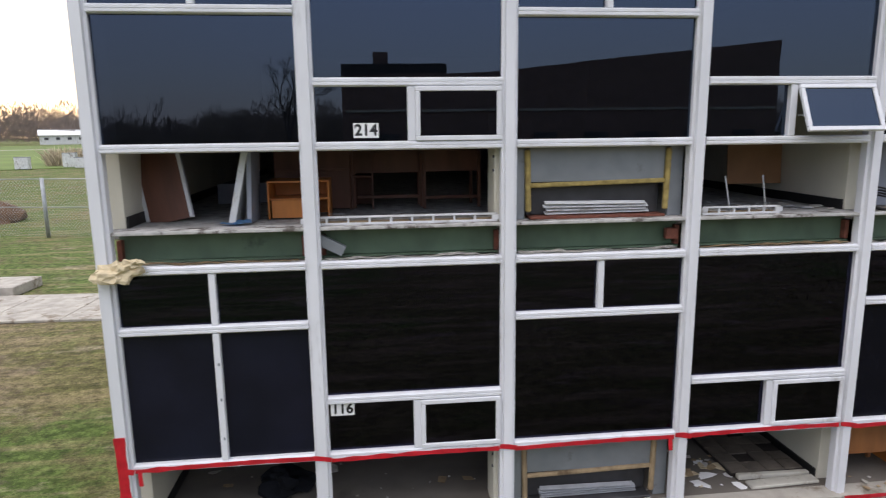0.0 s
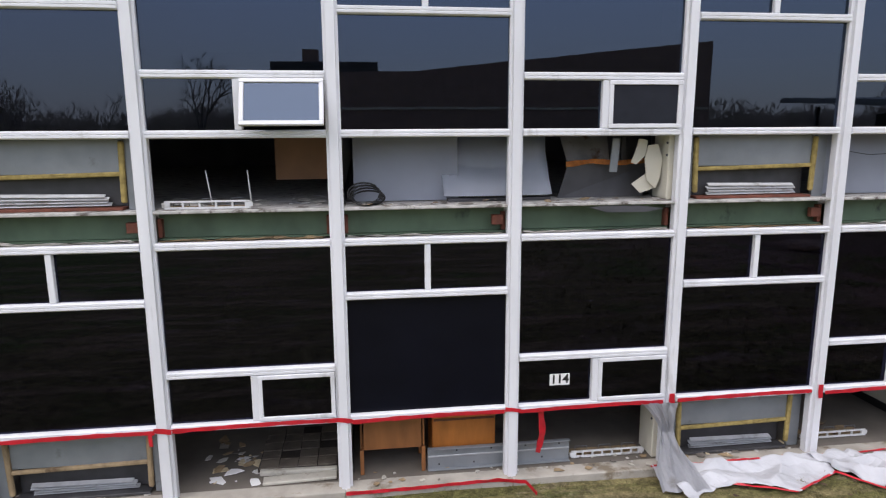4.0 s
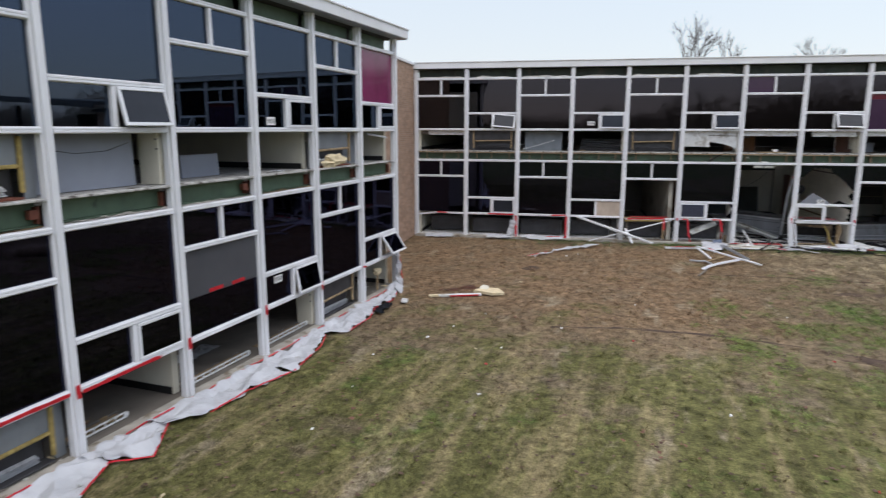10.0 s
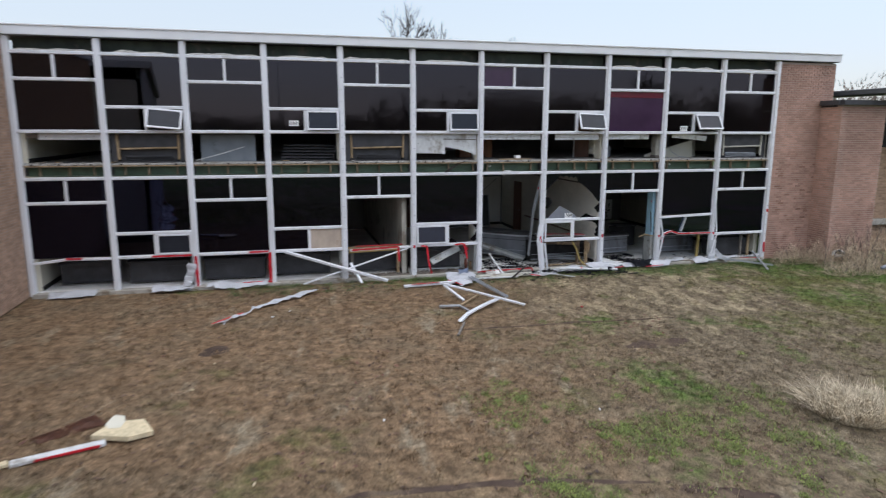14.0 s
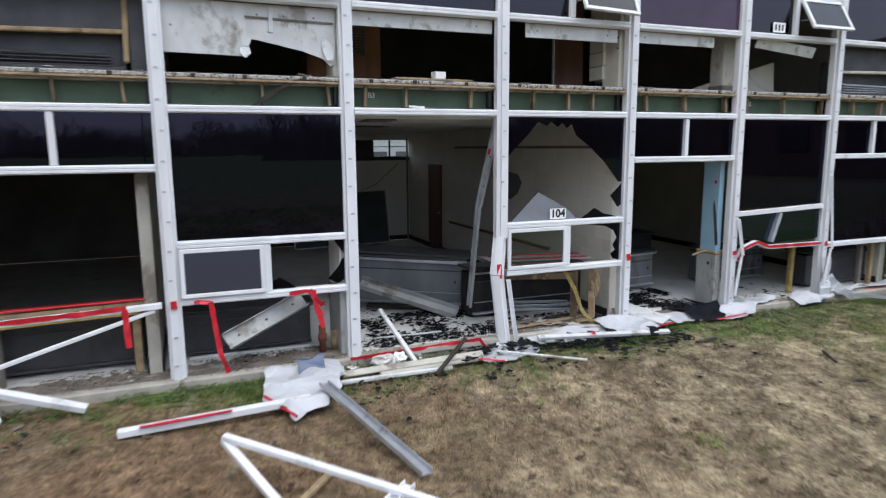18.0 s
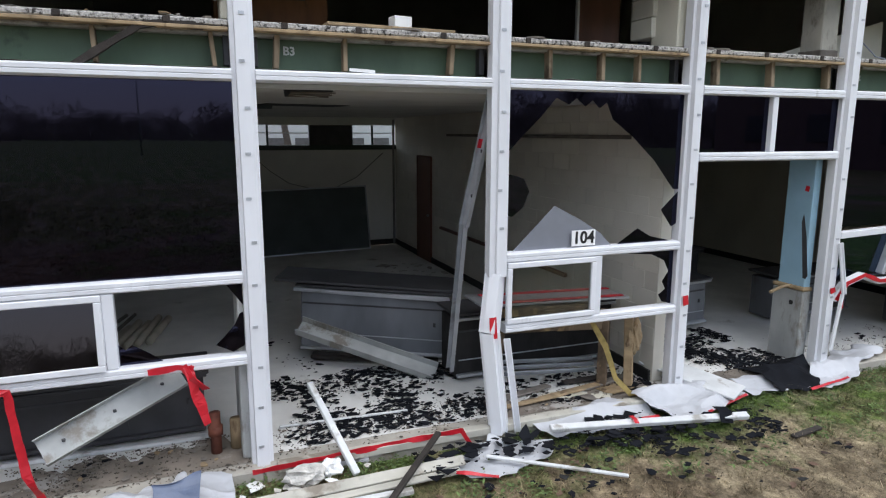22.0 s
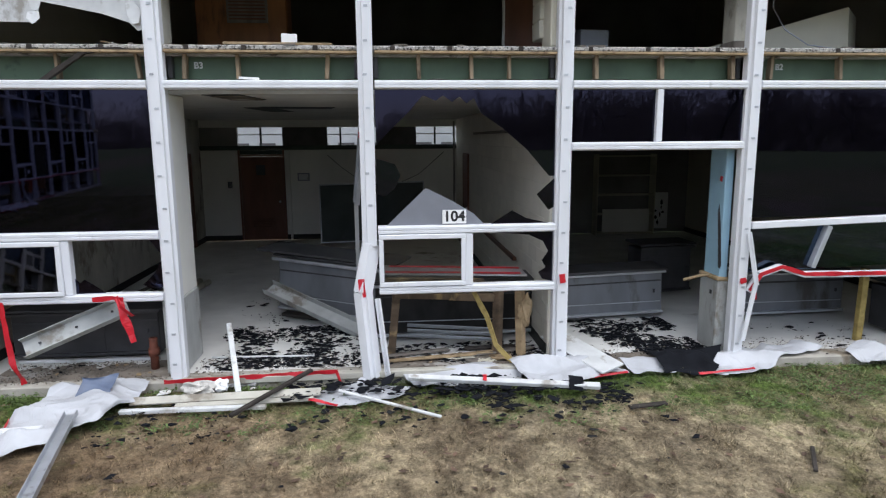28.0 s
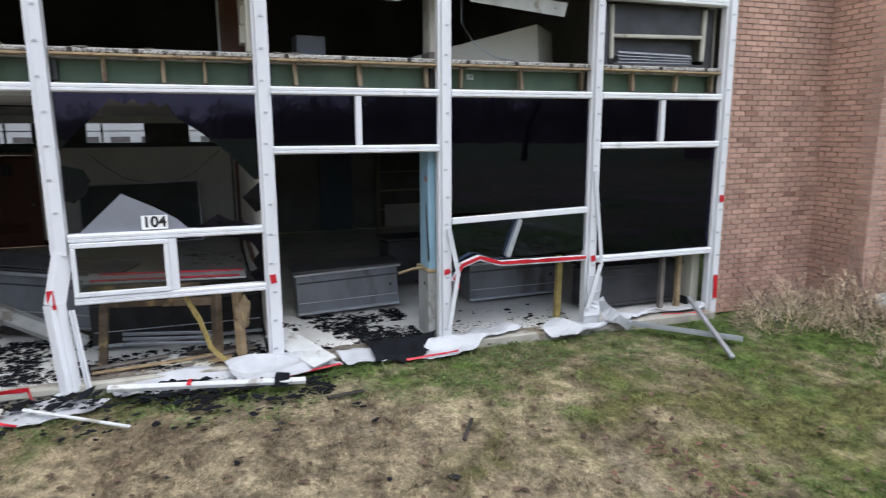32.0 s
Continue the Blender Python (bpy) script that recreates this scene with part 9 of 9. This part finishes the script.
wrap = thing("plastic_wrap", WING_B @ pose(10 * BAY, -0.10, 0.0), "white plastic knotted round the foot of a mullion", "plastic sheet")
strip(wrap, "sheet", [(0.02, -0.02, 0.78), (0.0, -0.04, 0.45), (-0.08, -0.10, 0.1)], 0.24, PLASTIC, up=(1, 0, 0), seed=150, wob=0.02)
strip(wrap, "sheet", [(0.10, -0.02, 0.45), (0.22, -0.10, 0.25), (0.5, -0.22, 0.08)], 0.16, PLASTIC, seed=151, wob=0.02)
wrap = thing("plastic_wrap", WING_B @ pose(2 * BAY - 0.2, -0.12, 0.0), "white plastic hung over the end of the tape", "plastic sheet")
strip(wrap, "sheet", [(0.10, 0, 0.75), (0.02, -0.04, 0.4), (-0.1, -0.12, 0.05)], 0.26, PLASTIC, up=(1, 0, 0), seed=152, wob=0.03)
scrap_carpet("film_crumbs", 13.8, 16.6, -0.75, -0.28, 0.055, 420, 51, BLACKFILM, "ragged black film crumbs over plastic and grass", 0.085)
scrap_carpet("film_crumbs", 15.3, 17.3, -1.05, -0.55, 0.012, 420, 52, BLACKFILM, "ragged black film crumbs on the grass", 0.07)
scatter("b", "glass_shards", 13.9, 17.2, -1.3, -0.3, -0.005, 46, (BLACKFILM, BLACK, BLACKFILM), 210, "shards of dark glass and black film on the grass", "shards", 0.14, "dark shards on the grass")
scatter("b", "glass_shards", 12.0, 18.0, -3.2, -0.6, -0.005, 30, (BLACKFILM, BLACK), 211, "shards of dark glass on the grass", "shards", 0.12, "dark shards on the grass")
scatter("b", "glass_shards", 7.6, 9.2, -1.2, -0.3, -0.005, 40, (BLACKFILM, BLACK, GREYWOOD), 212, "dark shards on the grass", "shards", 0.15, "dark shards on the grass")
scatter("b", "plaster_scraps", 12.4, 13.6, -0.5, -0.15, 0.0, 14, (PAPER, WOOL), 213, "white plaster lumps by the kerb", "rubble", 0.25)
ins = thing("insulation_roll", WING_B @ pose(12.95, -0.33, 0.0), "crumpled wad of torn white insulation", "insulation")
lump(ins, "roll", (-0.06, 0.0, 0.07), (0.30, 0.17, 0.15), WOOL, 3, rough=0.7)
lump(ins, "torn_end", (0.15, 0.04, 0.06), (0.16, 0.15, 0.12), PAPER, 6, rough=0.9)
crumpled(ins, "wrapper", [(0.12, 0.22, 0), (0.34, 0.18, 0), (0.5, 0.16, 0)], 0.24, PLASTIC, 77, 0.12, 0.03)
# lawn litter between the wings
mat_ = thing("foam_mat", pose(25.5, -1.85, -0.02, 0, 0, -42), "dark red-brown mat lying on the lawn", "mat")
crumpled(mat_, "mat", [(-0.45, 0, 0), (0.0, 0.02, 0), (0.5, 0, 0)], 0.55, DARKWOOD, 61, 0.05, 0.08)
bdd = thing("white_board", pose(24.75, -2.1, 0, 0, 0, -62), "white painted board with a red edge on the lawn", "board")
bx(bdd, "board", (0, 0, 0.03), (1.15, 0.14, 0.05), WHITEMETAL, (3, 0, 0), 0.006)
bx(bdd, "red_edge", (0.1, -0.075, 0.03), (0.8, 0.012, 0.04), RED, (3, 0, 0), 0.003)
bx(bdd, "tip", (-0.72, 0.02, 0.03), (0.26, 0.12, 0.06), FOAM, (0, 0, 12), 0.01)
ff = thing("foam_block", pose(25.3, -2.75, 0), "torn flat cream foam slab on the lawn", "foam")
shard(ff, "slab", (0, 0, 0.02), (0.95, 0.85, 1), FOAM, (2, -2, 60), 18, thick=0.07)
shard(ff, "torn_skin", (0.25, 0.2, 0.092), (0.5, 0.45, 1), CREAM, (2, -2, 20), 27, thick=0.012)
MUD = material("wet_mud", (0.075, 0.053, 0.042), 0.95, 0, 0.35, 3, 0.6, 30, (0.15, 0.11, 0.075), 0.52, spec=0.1)
for name, label, line, w in (
        ("mud_patch", "small dark muddy patch on the lawn", ((28.75, -2.95), (29.1, -3.2), (29.45, -3.2)), 0.22),
        ("tyre_rut", "shallow muddy tyre rut across the lawn", ((22.9, -4.9), (23.45, -6.3), (23.6, -8.7), (23.45, -10.2)), 0.07),
        ("tyre_rut", "broad muddy tyre rut in the wet grass", ((23.3, -10.4), (22.9, -11.1), (22.4, -11.6), (21.8, -12.2)), 0.26),
        ("mud_patch", "dark hollow of bare mud in the lawn", ((28.6, -11.7), (28.85, -12.5), (29.0, -13.3)), 0.28),
        ("mud_patch", "small dark patch of bare mud in the lawn", ((21.9, -9.5), (22.05, -10.0)), 0.18),
        ("tyre_rut", "faint muddy rut before the far wing", ((30.1, -7.9), (30.3, -10.1), (30.6, -12.4), (30.7, -13.8)), 0.06)):
    x0, y0 = line[0]
    pud = thing(name, pose(x0, y0, 0), label, "mud", "", "structure")
    bm = bmesh.new()
    fine, rows = [], []
    for (xa, ya), (xb, yb) in zip(line, line[1:]):
        k = max(2, int(math.hypot(xb - xa, yb - ya) / 0.08))
        fine += [(xa + (xb - xa) * i / k, ya + (yb - ya) * i / k) for i in range(k)]
    for i, (x, y) in enumerate(fine):
        u = i / (len(fine) - 1)
        dx, dy = line[-1][0] - x0, line[-1][1] - y0
        q = math.hypot(dx, dy)
        cross = []
        for j in range(7):
            v = j / 3 - 1
            e = v * w * (0.25 + math.sin(math.pi * min(0.97, max(0.03, u))) ** 0.5) * (1 + 0.9 * noise.noise(Vector((x * 3.1, y * 3.1, j * 0.4))))
            gx, gy = x - dy / q * e, y + dx / q * e
            cross.append(bm.verts.new((gx - x0, gy - y0, ground_z(gx, gy) + 0.008 - 0.014 * abs(v) ** 3)))
        rows.append(cross)
    for c0, c1 in zip(rows, rows[1:]):
        for j in range(6):
            bm.faces.new((c0[j], c0[j + 1], c1[j + 1], c1[j]))
    bmesh.ops.recalc_face_normals(bm, faces=bm.faces)
    part("mud", bm, MUD, pud, smooth=True)
r = random.Random(404)
LITTER = ((PAPER, "white paper scrap on the lawn"), (RED, "red plastic scrap on the lawn"), (FOAM, "cream foam crumb on the lawn"))
spots = [(21.3, -2.5, 0), (21.15, -4.2, 0), (20.2, -4.15, 1), (22.55, -6.75, 1), (25.5, -6.6, 0), (23.75, -4.95, 2), (19.85, -1.9, 0), (27.0, -3.25, 2), (22.2, -2.8, 0), (13.6, -0.9, 0), (28.3, -3.3, 2)]
spots += [(r.uniform(13, 32), r.uniform(-13, -1.5), r.choice((0, 0, 1, 2))) for i in range(20)]
for x, y, k in spots:
    lt = thing("litter_scrap", pose(x, y, ground_z(x, y)), LITTER[k][1], "litter", "litter on the lawn")
    lump(lt, "scrap", (0, 0, 0.02), (r.uniform(0.03, 0.08), r.uniform(0.02, 0.06), 0.03), LITTER[k][0], r.random() * 9, rough=0.7)

# ---- grass blades and fallen leaves ----
def grass(name, x0, x1, y0, y1, count, seed, label, hmax, greens):
    rng = np.random.default_rng(seed)
    x, y = rng.uniform(x0, x1, count), rng.uniform(y0, y1, count)
    loc = (x - WING_B[0][3]) * B_IN.x + (y - WING_B[1][3]) * B_IN.y
    keep = ~((y > -0.14) & (x > -0.1) & (x < 25.3)) & (loc < -0.16)
    x, y = x[keep], y[keep]
    n = len(x)
    z = np.array([ground_z(a, b) for a, b in zip(x, y)])
    h = rng.uniform(0.012, hmax, n) * (0.6 + 0.9 * rng.random(n) ** 3)
    a = rng.uniform(0, 6.2832, n)
    w = rng.uniform(0.0025, 0.0055, n)
    lx, ly = rng.normal(0, 0.6, n) * h, rng.normal(0, 0.6, n) * h
    v = np.empty((n, 3, 3))
    v[:, 0] = np.stack([x - w * np.cos(a), y - w * np.sin(a), z - 0.004], 1)
    v[:, 1] = np.stack([x + w * np.cos(a), y + w * np.sin(a), z - 0.004], 1)
    v[:, 2] = np.stack([x + lx, y + ly, z + h], 1)
    me = bpy.data.meshes.new(name)
    me.from_pydata(v.reshape(-1, 3).tolist(), [], [(3 * i, 3 * i + 1, 3 * i + 2) for i in range(n)])
    me.materials.append(BLADE)
    tagged(new(name, me), label, "grass", "", "stuff")


grass("grass", 24.0, 37.5, -23.0, -8.0, 210000, 1, "short straw and green grass of the lawn", 0.055, 0)
grass("grass", 9.0, 24.0, -7.0, -0.1, 90000, 2, "short green and straw grass by the near wing", 0.05, 0)
grass("grass", 24.0, 34.0, -8.0, 1.5, 60000, 3, "short straw grass in the corner of the court", 0.05, 0)
# fresh green weeds along the foot of the kerb
rw = np.random.default_rng(77)
patches, per = 460, 34
ps = rw.uniform(5.0, 23.2, patches)
py = -0.19 - 1.15 * rw.random(patches) ** 1.8
s = np.repeat(ps, per) + rw.normal(0, 0.07, patches * per)
y = np.minimum(np.repeat(py, per) + rw.normal(0, 0.06, patches * per), -0.165)
wx = WING_B[0][0] * s + WING_B[0][1] * y + WING_B[0][3]
wy = WING_B[1][0] * s + WING_B[1][1] * y + WING_B[1][3]
n = len(s)
z = np.array([ground_z(a, b) for a, b in zip(wx, wy)]) + rw.uniform(-0.004, 0.05, n)
a, e, q = rw.uniform(0, 6.2832, n), rw.uniform(0.010, 0.026, n), rw.normal(0, 0.5, n)
ux, uy = np.cos(a) * e, np.sin(a) * e
v = np.empty((n, 4, 3))
v[:, 0] = np.stack([wx, wy, z], 1)
v[:, 1] = np.stack([wx + ux - 0.5 * uy, wy + uy + 0.5 * ux, z + 0.4 * e + q * 0.4 * e], 1)
v[:, 2] = np.stack([wx + 2 * ux, wy + 2 * uy, z + 0.3 * e + q * e], 1)
v[:, 3] = np.stack([wx + ux + 0.5 * uy, wy + uy - 0.5 * ux, z + 0.4 * e + q * 0.4 * e], 1)
me = bpy.data.meshes.new("kerb_weeds")
me.from_pydata(v.reshape(-1, 3).tolist(), [], np.arange(4 * n).reshape(-1, 4).tolist())
me.materials.append(material("fresh_green_weed_leaf", (0.085, 0.13, 0.035), 0.7, 0, 0.3, 4, 0.0, island=0.5))
tagged(new("kerb_weeds", me), "small fresh green weeds along the foot of the kerb", "weeds", "", "stuff")
# low yellow-green clover patches on the worn side of the court
rc = np.random.default_rng(63)
spots_c, per = 210, 120
hub = np.array([(25.96, -8.72), (24.7, -10.2), (23.8, -11.7), (21.6, -11.4), (24.8, -11.3), (23.0, -8.9), (24.3, -12.8), (25.6, -12.7), (20.1, -9.3), (22.2, -9.6)])
pick = rc.integers(0, len(hub), spots_c)
qx, qy, qs = hub[pick, 0] + rc.normal(0, 0.42, spots_c), hub[pick, 1] + rc.normal(0, 0.30, spots_c), rc.uniform(0.04, 0.18, spots_c)
qx[::4], qy[::4] = rc.normal(24.0, 2.6, len(qx[::4])), rc.normal(-12.0, 2.0, len(qx[::4]))
x, y = np.repeat(qx, per) + rc.normal(0, 1, spots_c * per) * np.repeat(qs, per), np.repeat(qy, per) + rc.normal(0, 0.7, spots_c * per) * np.repeat(qs, per)
n = len(x)
z = np.array([ground_z(a, b) for a, b in zip(x, y)]) + rc.uniform(-0.003, 0.02, n)
a, e = rc.uniform(0, 6.2832, n), rc.uniform(0.012, 0.030, n)
ux, uy = np.cos(a) * e, np.sin(a) * e
v = np.empty((n, 3, 3))
v[:, 0] = np.stack([x - 0.4 * uy, y + 0.4 * ux, z], 1)
v[:, 1] = np.stack([x + 0.4 * uy, y - 0.4 * ux, z], 1)
v[:, 2] = np.stack([x + 1.6 * ux, y + 1.6 * uy, z + rc.uniform(0, 0.03, n)], 1)
me = bpy.data.meshes.new("clover_patches")
me.from_pydata(v.reshape(-1, 3).tolist(), [], np.arange(3 * n).reshape(-1, 3).tolist())
me.materials.append(material("yellow_green_clover", (0.135, 0.165, 0.035), 0.7, 0, 0.3, 4, 0.0, island=0.5))
tagged(new("clover_patches", me), "small yellow-green clover patches in the worn lawn", "clover", "", "stuff")
# longer tufts that the mower missed
rg = np.random.default_rng(21)
tufts, per = 5200, 16
tx, ty = rg.uniform(14, 37.2, tufts), rg.uniform(-22.5, -0.3, tufts)
x, y = np.repeat(tx, per) + rg.normal(0, 0.035, tufts * per), np.repeat(ty, per) + rg.normal(0, 0.035, tufts * per)
off = (x - WING_B[0][3]) * B_IN.x + (y - WING_B[1][3]) * B_IN.y
keep = (off < -0.18) & ~((y > -0.2) & (x < 25.3))
x, y = x[keep], y[keep]
n = len(x)
z = np.array([ground_z(a, b) for a, b in zip(x, y)])
h, a, w = rg.uniform(0.03, 0.10, n), rg.uniform(0, 6.2832, n), rg.uniform(0.003, 0.006, n)
v = np.empty((n, 3, 3))
v[:, 0] = np.stack([x - w * np.cos(a), y - w * np.sin(a), z - 0.004], 1)
v[:, 1] = np.stack([x + w * np.cos(a), y + w * np.sin(a), z - 0.004], 1)
v[:, 2] = np.stack([x + rg.normal(0, 0.8, n) * h, y + rg.normal(0, 0.8, n) * h, z + h], 1)
me = bpy.data.meshes.new("grass_tuft")
me.from_pydata(v.reshape(-1, 3).tolist(), [], np.arange(3 * n).reshape(-1, 3).tolist())
me.materials.append(BLADE)
tagged(new("grass_tuft", me), "longer tufts of straw and green grass", "grass", "", "stuff")
rng = random.Random(12)
verts, faces = [], []
for i in range(5600):
    x, y = rng.uniform(12, 36), rng.uniform(-22, -0.3)
    if (x - WING_B[0][3]) * B_IN.x + (y - WING_B[1][3]) * B_IN.y > -0.2:
        continue
    z, s, a = ground_z(x, y) + rng.uniform(0.004, 0.03), rng.uniform(0.02, 0.055), rng.uniform(0, 6.28)
    b = len(verts)
    for k, (u, v) in enumerate(((-1, 0), (-0.2, -0.55), (1, 0), (-0.2, 0.55))):
        verts.append((x + s * (u * math.cos(a) - v * math.sin(a)), y + s * (u * math.sin(a) + v * math.cos(a)), z + rng.uniform(0, 0.014)))
    faces += [(b, b + 1, b + 2), (b, b + 2, b + 3)]
me = bpy.data.meshes.new("fallen_leaves")
me.from_pydata(verts, [], faces)
me.materials.append(material("dry_brown_leaves", (0.10, 0.060, 0.040), 0.85, 0, 0.3, 5, 0.0, island=0.6))
tagged(new("fallen_leaves", me), "dry brown leaves scattered over the lawn", "leaves", "", "stuff")
verts, faces = [], []
heaps = [(33.3, -17.3), (33.75, -17.25), (33.5, -17.1), (33.6, -17.45), (33.2, -17.05)] + [(rng.uniform(14, 34), rng.uniform(-19, -1.2)) for i in range(46)]
for hx, hy in heaps:
    for i in range(rng.randint(4, 13)):
        x, y = hx + rng.gauss(0, 0.28), hy + rng.gauss(0, 0.24)
        if (x - WING_B[0][3]) * B_IN.x + (y - WING_B[1][3]) * B_IN.y > -0.2:
            continue
        z, s, a = ground_z(x, y) + rng.uniform(0.02, 0.07), rng.uniform(0.025, 0.055), rng.uniform(0, 6.28)
        b = len(verts)
        for u, v in ((-1, 0), (-0.2, -0.6), (1, 0), (-0.2, 0.6)):
            verts.append((x + s * (u * math.cos(a) - v * math.sin(a)), y + s * (u * math.sin(a) + v * math.cos(a)), z + rng.uniform(0, 0.03)))
        faces += [(b, b + 1, b + 2), (b, b + 2, b + 3)]
me = bpy.data.meshes.new("leaf_clusters")
me.from_pydata(verts, [], faces)
me.materials.append(material("red_brown_leaves", (0.115, 0.052, 0.036), 0.85, 0, 0.3, 5, 0.0, island=0.6))
tagged(new("leaf_clusters", me), "clusters of red-brown leaves blown together on the lawn", "leaves", "", "stuff")
